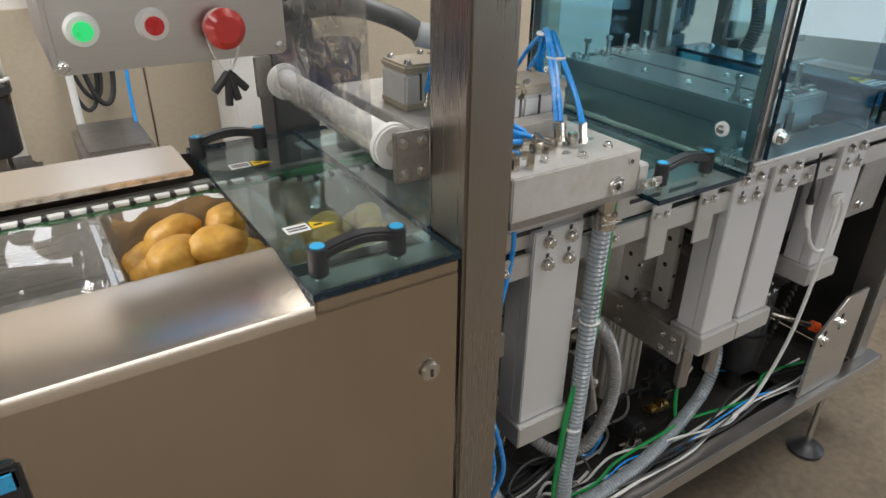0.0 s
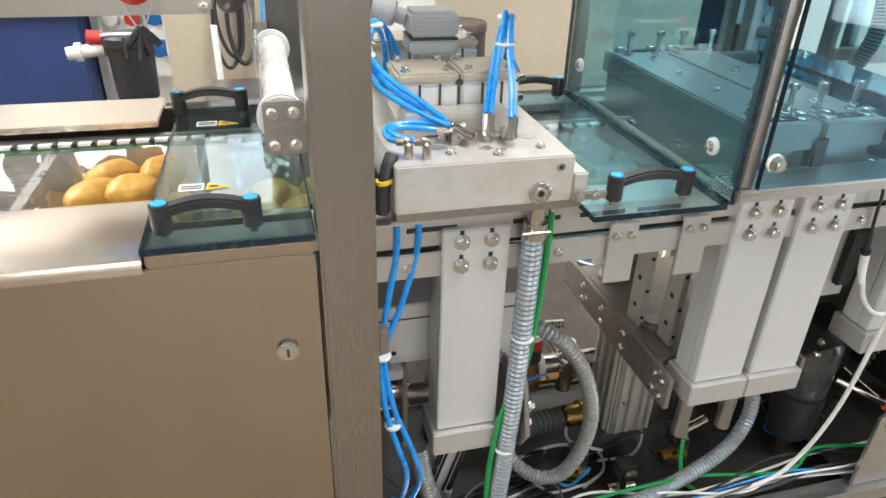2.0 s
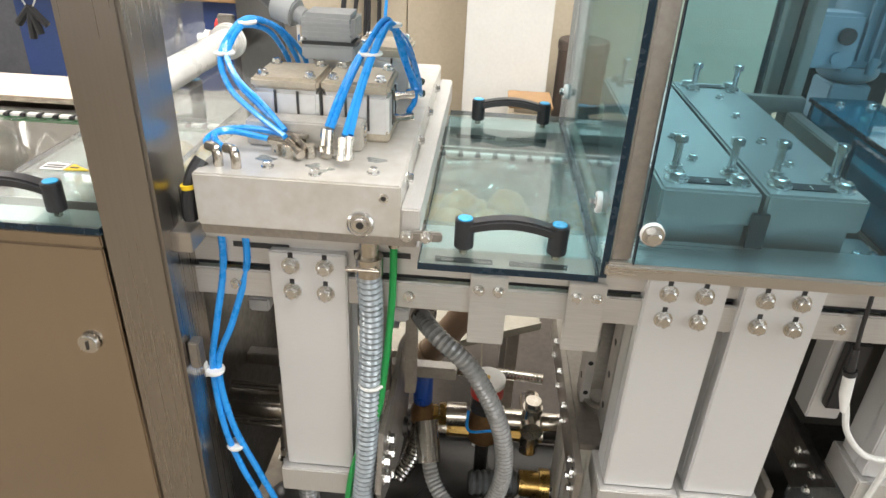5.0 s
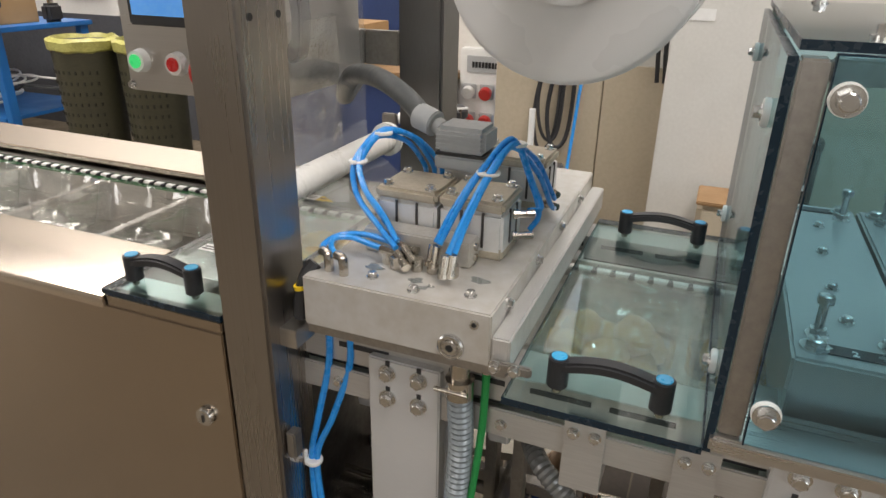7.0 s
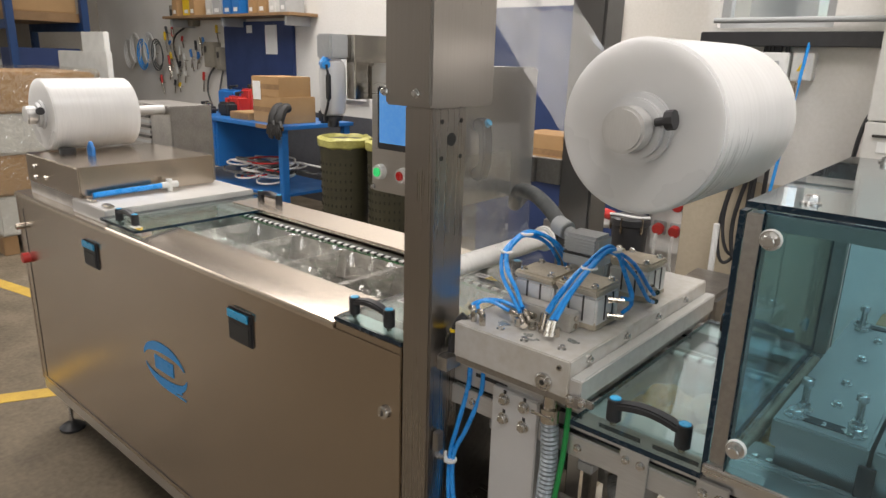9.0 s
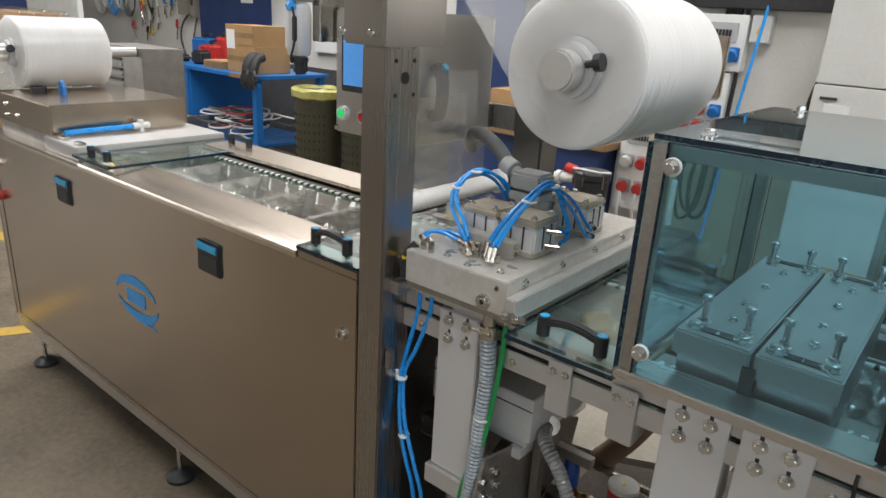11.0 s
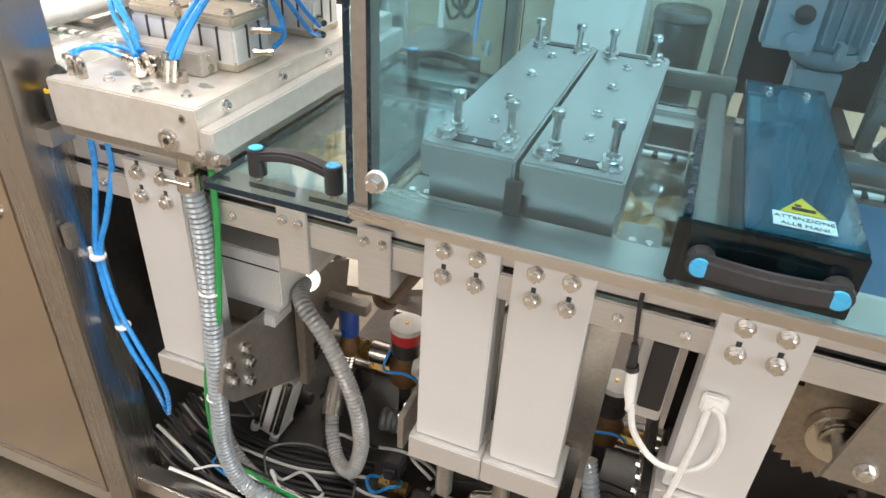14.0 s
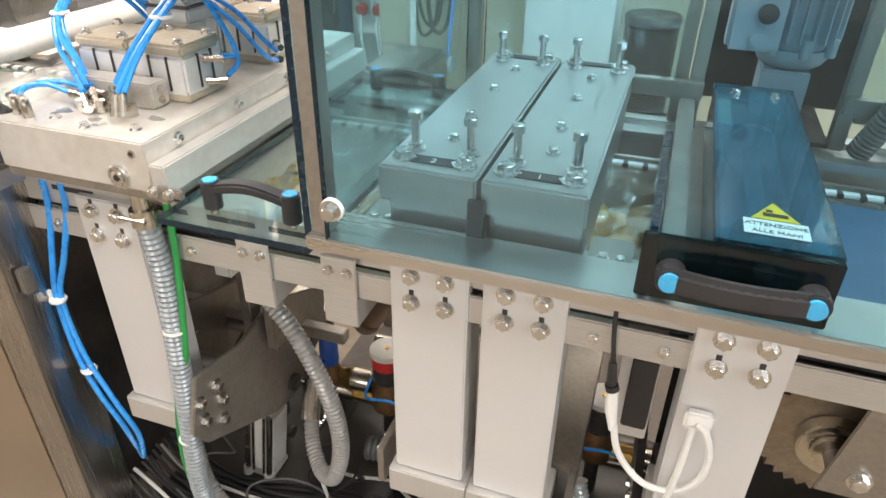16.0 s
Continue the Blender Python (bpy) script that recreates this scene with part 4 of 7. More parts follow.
air = thing("air_hoses", (1.1, 0.8, 1.07), "bundles of bright blue air hoses with nickel fittings and white ties", "air hoses")
for pts in (
    ((1.085, 0.745, 1.092), (1.045, 0.775, 1.105), (1.003, 0.80, 1.13), (0.986, 0.825, 1.165), (1.0, 0.86, 1.192), (1.022, 0.905, 1.18), (1.035, 0.94, 1.14), (1.036, 0.95, 1.115)),
    ((1.078, 0.765, 1.092), (1.045, 0.79, 1.11), (1.01, 0.81, 1.135), (0.993, 0.83, 1.165), (1.008, 0.865, 1.197), (1.03, 0.91, 1.185), (1.046, 0.945, 1.14), (1.047, 0.955, 1.115)),
    ((1.082, 0.755, 1.096), (1.05, 0.78, 1.118), (1.012, 0.80, 1.145), (0.99, 0.835, 1.175), (1.006, 0.875, 1.2), (1.034, 0.92, 1.18), (1.056, 0.95, 1.14), (1.057, 0.96, 1.115)),
    ((1.134, 0.752, 1.105), (1.146, 0.775, 1.14), (1.164, 0.81, 1.178), (1.187, 0.85, 1.205), (1.207, 0.91, 1.175), (1.217, 0.965, 1.12), (1.218, 0.995, 1.095)),
    ((1.160, 0.726, 1.105), (1.168, 0.755, 1.14), (1.178, 0.80, 1.178), (1.193, 0.845, 1.205), (1.214, 0.90, 1.16), (1.222, 0.955, 1.10), (1.22, 0.99, 1.082)),
    ((1.140, 0.748, 1.105), (1.153, 0.775, 1.145), (1.17, 0.81, 1.185), (1.19, 0.855, 1.212), (1.206, 0.885, 1.16), (1.222, 0.89, 1.11), (1.216, 0.87, 1.092)),
    ((1.166, 0.73, 1.105), (1.172, 0.76, 1.142), (1.182, 0.805, 1.182), (1.197, 0.85, 1.208), (1.212, 0.885, 1.15), (1.226, 0.882, 1.12), (1.216, 0.86, 1.122)),
    ((1.008, 0.704, 1.090), (0.998, 0.725, 1.090), (1.003, 0.755, 1.091), (1.030, 0.767, 1.092), (1.062, 0.763, 1.091), (1.085, 0.760, 1.089)),
    ((1.030, 0.700, 1.090), (1.013, 0.716, 1.092), (1.004, 0.738, 1.093), (1.020, 0.752, 1.092), (1.052, 0.746, 1.090), (1.068, 0.744, 1.088)),
):
    part("hose", tube(pts, 0.0037, 8, 8), BLUEHOSE, air)
for p, d in (((1.108, 0.725, 1.078), (-0.75, 0.62, 0.35)), ((1.102, 0.748, 1.078), (-0.75, 0.6, 0.4)), ((1.112, 0.738, 1.08), (-0.8, 0.55, 0.45)), ((1.130, 0.742, 1.078), (0.1, 0.25, 1)), ((1.157, 0.717, 1.078), (0.05, 0.25, 1)),
             ((1.138, 0.738, 1.078), (0.05, 0.25, 1)), ((1.164, 0.722, 1.078), (0.05, 0.25, 1)), ((1.108, 0.758, 1.086), (-1, 0.06, 0.12)), ((1.092, 0.742, 1.085), (-1, 0.06, 0.1)), ((1.2, 0.845, 1.09), (1, 0.6, 0)), ((1.2, 0.845, 1.12), (1, 0.5, 0)), ((1.2, 1.01, 1.08), (1, -0.6, 0.1)), ((1.2, 1.02, 1.1), (1, -0.8, -0.1)), ((1.04, 0.956, 1.09), (0, -0.2, 1)), ((1.055, 0.966, 1.09), (0, -0.2, 1))):
    fitting(air, p, d)
for x, y in ((1.008, 0.704), (1.030, 0.700)):
    part("elbow", tube([(x + 0.012, y - 0.006, 1.07), (x + 0.012, y - 0.006, 1.085), (x + 0.009, y - 0.004, 1.0905), (x - 0.001, y + 0.001, 1.0905)], 0.0058, 10, 6), NICKEL, air)
for p, r in (((0.990, 0.829, 1.166), 0.012), ((1.008, 0.868, 1.197), 0.012), ((1.176, 0.81, 1.18), 0.014), ((1.194, 0.86, 1.205), 0.013)):
    part("cable_tie", lathe([(r, -0.002), (r + 0.001, 0), (r, 0.002)], p, "z", 14), WHITE, air)
sp = thing("solenoid_plug", (1.0, 0.69, 1.07), "black sensor plug with a yellow ring on the plate edge", "sensor")
part("plug", tube([(1.0, 0.70, 1.075), (0.992, 0.69, 1.06), (0.985, 0.686, 1.03), (0.984, 0.686, 1.005)], 0.009, 10, 5), BLACK, sp)
part("ring", rods(((0.988, 0.687, 1.045), (0.987, 0.687, 1.05), 0.0105)), YELLOW, sp)
cn = thing("power_connector", (1.1, 0.93, 1.145), "grey ribbed industrial connector with a thick grey conduit", "connector")
part("lower_shell", boxes((1.066, 1.138, 0.905, 0.965, 1.1455, 1.165), bev=0.003), GREYPL, cn)
part("gasket", boxes((1.067, 1.137, 0.906, 0.964, 1.1652, 1.169), bev=0), BLACK, cn)
part("hood", boxes((1.066, 1.138, 0.905, 0.965, 1.1692, 1.205), bev=0.006), GREYPL, cn)
part("rib", boxes(*[(1.068, 1.136, 0.9035, 0.9055, z, z + 0.0025) for z in (1.174, 1.180, 1.186, 1.192)], bev=0.0005), GREYPL, cn)
part("mount", boxes((1.08, 1.13, 0.91, 0.955, 1.0705, 1.145), bev=0.002), CAST, cn)
part("gland", rods(((1.066, 0.94, 1.192), (1.052, 0.945, 1.197), 0.012), ((1.052, 0.945, 1.197), (1.02, 0.955, 1.205), 0.019), seg=18, bev=0.002), GREYPL, cn)
part("conduit", tube([(1.03, 0.952, 1.203), (0.99, 0.97, 1.228), (0.93, 1.0, 1.245), (0.86, 1.05, 1.235), (0.815, 1.1, 1.19), (0.81, 1.15, 1.21)], 0.015, 12, 8, 0.0008, 0.005), GREYHOSE, cn)

# ---- suction and air lines down the front column ----
sh = thing("suction_hose", (1.19, 0.69, 0.3), "clear spiral suction hose with a clamp and white ties", "hose")
part("hose", tube([(1.192, 0.69, 0.955), (1.194, 0.695, 0.87), (1.191, 0.692, 0.78), (1.186, 0.687, 0.66), (1.178, 0.683, 0.53), (1.174, 0.684, 0.42), (1.20, 0.694, 0.33), (1.29, 0.705, 0.298), (1.45, 0.72, 0.295), (1.62, 0.76, 0.30), (1.74, 0.79, 0.34), (1.79, 0.82, 0.42), (1.77, 0.86, 0.5)], 0.0142, 12, 10, 0.0019, 0.0085), CLEARHOSE, sh)
cl = part("clamp", rods(((1.193, 0.688, 0.948), (1.193, 0.688, 0.972), 0.0172), seg=20), NICKEL, sh, "worm drive hose clamp")
part("screw", rods(((1.168, 0.672, 0.961), (1.208, 0.672, 0.961), 0.003)), NICKEL, cl)
part("nozzle", rods(((1.193, 0.688, 0.965), (1.193, 0.688, 0.995), 0.012)), NICKEL, sh)
for z, x in ((0.775, 1.193), (0.56, 1.177)):
    part("cable_tie", lathe([(0.0168, -0.002), (0.0176, 0), (0.0168, 0.002)], (x, 0.692 if z > 0.7 else 0.6845, z), "z", 18), CABLE_W, sh)
gh = thing("green_air_hose", (1.22, 0.7, 0.4), "green air hose beside the suction hose", "hose")
part("hose", tube([(1.221, 0.7, 0.992), (1.219, 0.698, 0.9), (1.21, 0.692, 0.79), (1.20, 0.688, 0.72), (1.166, 0.686, 0.62), (1.153, 0.684, 0.48), (1.17, 0.695, 0.36), (1.26, 0.71, 0.285), (1.4, 0.72, 0.283)], 0.0048, 8, 8), GREENHOSE, gh)
part("collar", rods(((1.221, 0.7, 0.98), (1.221, 0.7, 0.995), 0.007)), NICKEL, gh)
bh = thing("blue_air_hose", (0.99, 0.7, 0.4), "pair of bright blue air hoses with white ties", "hose")
for dx, pts in ((0, ((1.007, 0.71, 0.992), (1.005, 0.708, 0.93), (0.99, 0.70, 0.85), (0.978, 0.694, 0.78), (0.983, 0.69, 0.68), (1.0, 0.69, 0.6), (1.018, 0.70, 0.52), (1.012, 0.72, 0.44), (1.0, 0.74, 0.42))),
                (1, ((1.036, 0.712, 0.992), (1.034, 0.71, 0.93), (1.01, 0.702, 0.85), (0.985, 0.696, 0.78), (0.995, 0.692, 0.68), (1.025, 0.695, 0.58), (1.042, 0.705, 0.5), (1.02, 0.72, 0.42), (0.995, 0.735, 0.41)))):
    part("hose", tube(pts, 0.0046, 8, 8), BLUEHOSE, bh)
for x, z in ((0.981, 0.775), (0.995, 0.64)):
    part("cable_tie", lathe([(0.012, -0.003), (0.013, 0), (0.012, 0.003)], (x, 0.693, z), "z", 16), WHITE, bh)
part("tie_tail", boxes((0.968, 0.972, 0.688, 0.694, 0.765, 0.79), bev=0.001), WHITE, bh)
for x in (1.007, 1.036):
    part("collar", rods(((x, 0.711, 0.978), (x, 0.711, 0.995), 0.0075)), NICKEL, bh)

# ---- guard enclosure over the cutting station ----
enc = thing("guard_enclosure", (1.9, 0.9, 0.97), "teal tinted acrylic guard on a stainless frame", "guard")
part("corner_post", boxes((1.463, 1.484, 0.640, 0.664, 1.0165, 1.352), bev=0.002), STEEL_D, enc)
part("corner_post", boxes((1.463, 1.484, 1.19, 1.214, 0.9925, 1.352), bev=0.002), STEEL_D, enc)
part("bottom_rail", boxes((1.458, 2.42, 0.632, 0.698, 0.998, 1.016), bev=0.003), STEEL_H, enc)
part("rail_web", boxes((1.458, 2.42, 0.686, 0.698, 0.9825, 0.9975), bev=0.001), STEEL_H, enc)
part("bottom_rail", boxes((1.458, 2.42, 1.185, 1.216, 0.966, 0.9915), bev=0.003), STEEL_H, enc)
part("top_rail", boxes((1.485, 2.42, 0.644, 0.664, 1.334, 1.352), bev=0.002), STEEL_D, enc)
part("rear_rail", boxes((1.485, 2.42, 1.19, 1.21, 1.334, 1.352), bev=0.002), STEEL_D, enc)
fp = part("front_pane", poly([(1.486, 1.0175), (1.80, 1.0175), (1.80, 1.088), (1.946, 1.088), (1.946, 1.0175), (2.42, 1.0175), (2.42, 1.356), (1.486, 1.356)], "y", 0.631, 0.6385, 0), TEAL, enc)
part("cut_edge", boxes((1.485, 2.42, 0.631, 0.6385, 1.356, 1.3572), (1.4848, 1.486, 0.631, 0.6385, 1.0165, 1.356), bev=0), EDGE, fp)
sheet(enc, 1.4545, 1.462, 0.642, 1.213, 0.9935, 1.352, TEAL_SIDE, name="side_pane")
sheet(enc, 1.462, 2.42, 0.642, 1.213, 1.3575, 1.365, TEAL_TOP, name="top_pane")
sheet(enc, 1.486, 1.80, 1.2145, 1.221, 0.9935, 1.352, name="rear_pane")
part("pane_post", boxes((1.80, 1.82, 1.19, 1.214, 0.992, 1.352), bev=0.002), STEEL_D, enc)
part("pane_post", boxes((2.12, 2.14, 1.19, 1.214, 0.992, 1.352), bev=0.002), STEEL_D, enc)
SPACER = mesh_of("spacer", rods(((0, 0, 0), (0, 0, 0.006), 0.0125), seg=24, bev=0.001), WHITE)
for x, y, z, turn in ((1.497, 0.631, 1.056, OUT), (1.497, 0.631, 1.327, OUT), (2.2, 0.631, 1.327, OUT), (1.4545, 0.70, 1.056, SIDE_L), (1.4545, 0.70, 1.30, SIDE_L), (1.4545, 1.14, 1.06, SIDE_L), (1.4545, 1.14, 1.30, SIDE_L)):
    s = shared("spacer", SPACER, enc, (x, y, z), turn)
    o = Vector((0, -0.006, 0)) if turn == OUT else Vector((-0.006, 0, 0))
    shared("bolt", BOLT_M if turn == OUT else BOLT_S, enc, Vector((x, y, z)) + o, turn)
for x, y in ((1.52, 0.68), (1.52, 1.17), (1.9, 0.68)):
    shared("bolt", BOLT_M, enc, (x, y, 1.365))
part("seal_bar", rods(((1.475, 0.70, 0.99), (1.475, 1.16, 0.99), 0.008)), SPROCKET, enc)

# ---- two clamping plates ----


def clamp_plate(x0, x1, digit):
    c = thing("clamping_plate", ((x0 + x1) / 2, 0.93, 0.955), "heavy pale aluminium clamping plate with zinc bolts and a number tag", "plate", "numbered clamping plates")
    part("plate", boxes((x0, x1, 0.696, 1.175, 1.040, 1.080), bev=0.003), ALU_C, c)
    part("block", boxes((x0 + 0.006, x1 - 0.004, 0.712, 1.16, 0.955, 1.0395), bev=0.002), ALU_C, c)
    for y, yt in ((0.722, 0.748), (1.15, 1.122)):
        for x in (x0 + 0.02, x1 - 0.02):
            shared("bolt", BOLT_L, c, (x, y, 1.08))
            shared("bolt", BOLT_T, c, (x + (0.004 if x < (x0 + x1) / 2 else -0.002), yt, 1.08))
        tg = part("number_tag", boxes((x0 + 0.03, x1 - 0.03, y - 0.008, y + 0.01, 1.080, 1.0815), bev=0), BLACK, c, "black tag with a white number")
        if y < 0.9:
            text_bars(digit, (x0 + x1) / 2, y - 0.005, 1.0817, 0.0135, PAPER, tg, Matrix(), "numeral")
        for dx in (0.034, x1 - x0 - 0.034):
            part("rivet", rods(((x0 + dx, y + 0.001, 1.0815), (x0 + dx, y + 0.001, 1.0822), 0.002)), BOLT, tg)
    for x, y in ((x0 + 0.055, 0.79), (x0 + 0.05, 0.87), (x0 + 0.05, 0.98), (x0 + 0.055, 1.08)):
        shared("bolt", BOLT_S, c, (x, y, 1.08))
    return c


clamp_plate(1.517, 1.626, "2")
clamp_plate(1.631, 1.741, "1")
solo("joint_cover", boxes((1.619, 1.638, 0.690, 0.6955, 0.995, 1.058), bev=0.001), BLACK, (1.628, 0.69, 0.99), "black strip over the joint of the two plates", "strip")
for x in (1.50, 1.76):
    b = thing("guide_block", (x, 0.73, 0.955), "small steel guide block with two bolts", "block", "guide blocks")
    part("block", boxes((x - 0.016, x + 0.03, 0.705, 0.77, 0.983, 0.9995), bev=0.002), STEEL_D, b)
    shared("bolt", BOLT_S, b, (x, 0.72, 0.9995))
    shared("bolt", BOLT_S, b, (x + 0.018, 0.72, 0.9995))

# ---- cross-cut guard with its grip, cover and gear motor ----
gd = thing("cutter_guard", (1.88, 0.85, 0.97), "dark teal acrylic cutter guard with black grip and warning sign", "guard")
part("front_plate", boxes((1.796, 1.951, 0.621, 0.629, 1.030, 1.092), bev=0.001), SMOKE, gd, "dark smoked front plate")
sheet(gd, 1.80, 1.807, 0.643, 0.88, 1.0, 1.088, TEAL_DEEP, name="side_plate")
part("slide_bar", boxes((1.812, 1.834, 0.645, 1.12, 1.03, 1.055), bev=0.002), STEEL_D, gd)
sheet(gd, 1.857, 1.962, 0.672, 1.15, 1.066, 1.073, TEAL_DEEP, name="top_cover")
sheet(gd, 1.857, 1.863, 0.674, 1.14, 1.002, 1.0645, TEAL_DEEP, name="cover_side")
sheet(gd, 1.956, 1.962, 0.674, 1.14, 1.002, 1.0645, TEAL_DEEP, name="cover_side")
lab = part("warning_label", boxes((1.881, 1.937, 0.688, 0.717, 1.0747, 1.0753), bev=0), PAPER, gd, "white label that warns of hand injury")
for txt, yy in (("ATTENZIONE", 0.7045), ("ALLE MANI", 0.691)):
    text_bars(txt, 1.909, yy, 1.0756, 0.0088, INK, lab, Matrix())
tri = part("warning_triangle", poly([(1.888, 0.719), (1.931, 0.719), (1.9095, 0.756)], "z", 1.0747, 1.0753, 0), YELLOW, gd, "yellow warning triangle")
part("pictogram", boxes((1.899, 1.921, 0.725, 0.732, 1.0754, 1.0757), (1.902, 1.908, 0.734, 0.739, 1.0754, 1.0757), bev=0), INK, tri)
part("drive_rod", rods(((1.909, 0.70, 1.03), (1.909, 1.06, 1.03), 0.010), ((1.909, 0.755, 1.03), (1.909, 0.77, 1.03), 0.029), ((1.909, 1.0, 1.032), (1.909, 1.016, 1.032), 0.032), seg=28), STEEL_H, gd, "drive rod with round flanges")
for x in (1.885, 1.935):
    shared("bolt", BOLT_S, gd, (x, 1.105, 1.0732))
bow = [(1.811 + 0.135 * k / 14, 0.602 - 0.009 * math.sin(math.pi * k / 14)) for k in range(15)]
g = part("handle", poly(bow + [(x, y + 0.0135) for x, y in reversed(bow)], "z", 1.0495, 1.0725, 0.005), BLACK, gd, "black arched grip with blue caps")
for x in (1.823, 1.934):
    part("leg", rods(((x, 0.621, 1.061), (x, 0.602, 1.061), 0.0125), seg=24, bev=0.001), BLACK, g)
    part("cap", rods(((x, 0.606, 1.061), (x, 0.5985, 1.061), 0.0088), seg=24), DOT, g)
part("base_plate", boxes((1.80, 1.966, 0.71, 1.15, 0.993, 1.0), bev=0.001), STEEL_D, gd)
mo = thing("gear_motor", (1.965, 1.277, 1.0), "blue-grey gear motor with cooling fins and a terminal box", "motor")
MX, MY = 1.965, 1.277
part("flange", lathe([(0.036, 0), (0.048, 0.008), (0.052, 0.016), (0.052, 0.03)], (MX, MY, 1.078), "z", 32), BLUEGREY, mo)
part("housing", lathe([(0.046, 0), (0.052, 0.01), (0.052, 0.26), (0.045, 0.28)], (MX, MY, 1.1085), "z", 32), BLUEGREY, mo)
part("pedestal", boxes((MX - 0.04, MX + 0.03, MY - 0.045, MY + 0.035, 1.0005, 1.0775), bev=0.003), BLUEGREY, mo)
part("mounting_plate", boxes((1.90, 2.03, 1.152, 1.33, 0.9925, 1.0), bev=0.001), DARK, mo)
for k in range(22):
    if 10 < k < 15:
        continue
    a = 2 * math.pi * (k + 0.5) / 22
    c, s = math.cos(a), math.sin(a)
    part("fin", poly([(MX + c * 0.05 - s * 0.002, MY + s * 0.05 + c * 0.002), (MX + c * 0.05 + s * 0.002, MY + s * 0.05 - c * 0.002), (MX + c * 0.064 + s * 0.0013, MY + s * 0.064 - c * 0.0013), (MX + c * 0.064 - s * 0.0013, MY + s * 0.064 + c * 0.0013)], "z", 1.122, 1.36, 0), BLUEGREY, mo)
for a in (-2.2, -1.35, -0.5):
    c, s = math.cos(a), math.sin(a)
    part("lug", rods(((MX + c * 0.056, MY + s * 0.056, 1.10), (MX + c * 0.056, MY + s * 0.056, 1.128), 0.0085), seg=14, bev=0.001), BLUEGREY, mo)
tb = part("terminal_box", boxes((1.862, 1.937, 1.207, 1.262, 1.108, 1.20), bev=0.006), BLUEGREY, mo)
part("gland", rods(((1.912, 1.207, 1.164), (1.912, 1.200, 1.164), 0.014), seg=20), BLACK, tb)
part("gland", rods(((1.906, 1.207, 1.127), (1.906, 1.201, 1.127), 0.011), seg=20), BLUEGREY, tb)
ch = thing("rear_machine_frame", (1.9, 1.25, 0.99), "dark steel cross frame behind the cutter", "frame")
for x0, x1 in ((1.74, 1.843), (2.03, 2.34)):
    part("cross_bar", boxes((x0, x1, 1.128, 1.148, 1.05, 1.075), bev=0.002), STEEL_D, ch)
part("upright", boxes((1.822, 1.842, 1.15, 1.18, 0.992, 1.5), bev=0.002), STEEL_D, ch)
part("upright", boxes((2.03, 2.05, 1.15, 1.18, 0.992, 1.5), bev=0.002), STEEL_D, ch)
# black sheet added to keep the gap behind the motor dark
part("shade_backing", boxes((1.843, 2.09, 1.352, 1.356, 0.99, 1.5), bev=0), INK, ch)
part("lower_bar", boxes((2.051, 2.41, 1.15, 1.18, 1.035, 1.056), bev=0.002), STEEL_D, ch)
part("rear_pane", boxes((2.051, 2.41, 1.168, 1.174, 1.057, 1.5), bev=0), FLAT_TEAL, ch)
part("hose", tube([(2.1, 1.12, 1.35), (2.105, 1.12, 1.2), (2.09, 1.1, 1.1), (2.06, 1.12, 1.0)], 0.016, 12, 8, 0.002, 0.007), GREYHOSE, ch)
part("conveyor_rail", boxes((1.96, 2.35, 1.05, 1.075, 1.0, 1.012), bev=0.001), STEEL_H, ch)
bt = thing("blue_belt", (2.12, 0.9, 0.95), "blue outfeed belt with a stainless edge", "belt")
part("belt", boxes((1.97, 2.36, 0.70, 1.0, 0.962, 0.978), bev=0.004), BELT, bt)
part("bed", boxes((1.97, 2.36, 0.72, 1.0, 0.94, 0.961), bev=0.001), STEEL_D, bt)
bx = thing("fibre_drum", (1.697, 2.8, 0), "dark brown round fibre drum standing by the wall", "bin")
part("shell", lathe([(0.095, 0), (0.1, 0.01), (0.1, 0.79), (0.104, 0.795), (0.104, 0.82), (0.098, 0.83)], (1.697, 2.8, 0.0)), DRUM, bx)
cbl = thing("cable_coil", (2.05, 2.1, 0), "loose coil of thin blue and grey cable on the floor", "cables")
for k in range(6):
    r, cx, cy = 0.14 + 0.02 * (k % 3), 2.12 + 0.02 * k, 2.2 - 0.015 * k
    part("cable", tube([(cx + r * math.cos(a), cy + r * math.sin(a), 0.006 + 0.008 * k) for a in [j * math.pi / 5 for j in range(11)]], 0.005, 6, 5), (BLUEHOSE, GREYHOSE, CABLE_W)[k % 3], cbl)

# ---- mechanism under the line ----
mould = thing("sealing_mould", (1.12, 0.95, 0.65), "pale aluminium lower sealing mould on guide bars", "mould")
part("block", boxes((0.99, 1.245, 0.79, 1.15, 0.69, 0.79), bev=0.002), CYL, mould)
part("seam", boxes((0.989, 1.246, 0.7885, 0.7898, 0.763, 0.765), bev=0), DARK, mould)
part("base", boxes((1.01, 1.232, 0.80, 1.14, 0.668, 0.6895), bev=0.002), ALU, mould)
for x in (1.0, 1.2):
    part("lug", boxes((x, x + 0.03, 0.785, 0.84, 0.645, 0.6675), bev=0.003), ALU, mould)
for x in (1.175, 1.218):
    part("guide_bar", boxes((x, x + 0.018, 0.86, 0.89, 0.45, 0.667), bev=0.002), STEEL_D, mould)
part("end_hole", rods(((1.015, 0.7895, 0.70), (1.015, 0.788, 0.70), 0.004)), INK, mould)
lv = thing("lift_beam", (1.19, 0.87, 0.45), "dark steel lift beam side plates with socket screws", "beam")
SIDE_PLATE = [(0.66, 0.60), (0.687, 0.556), (0.87, 0.452), (0.93, 0.437), (1.06, 0.505), (1.085, 0.60), (0.97, 0.655), (0.90, 0.685), (0.80, 0.666), (0.69, 0.688)]
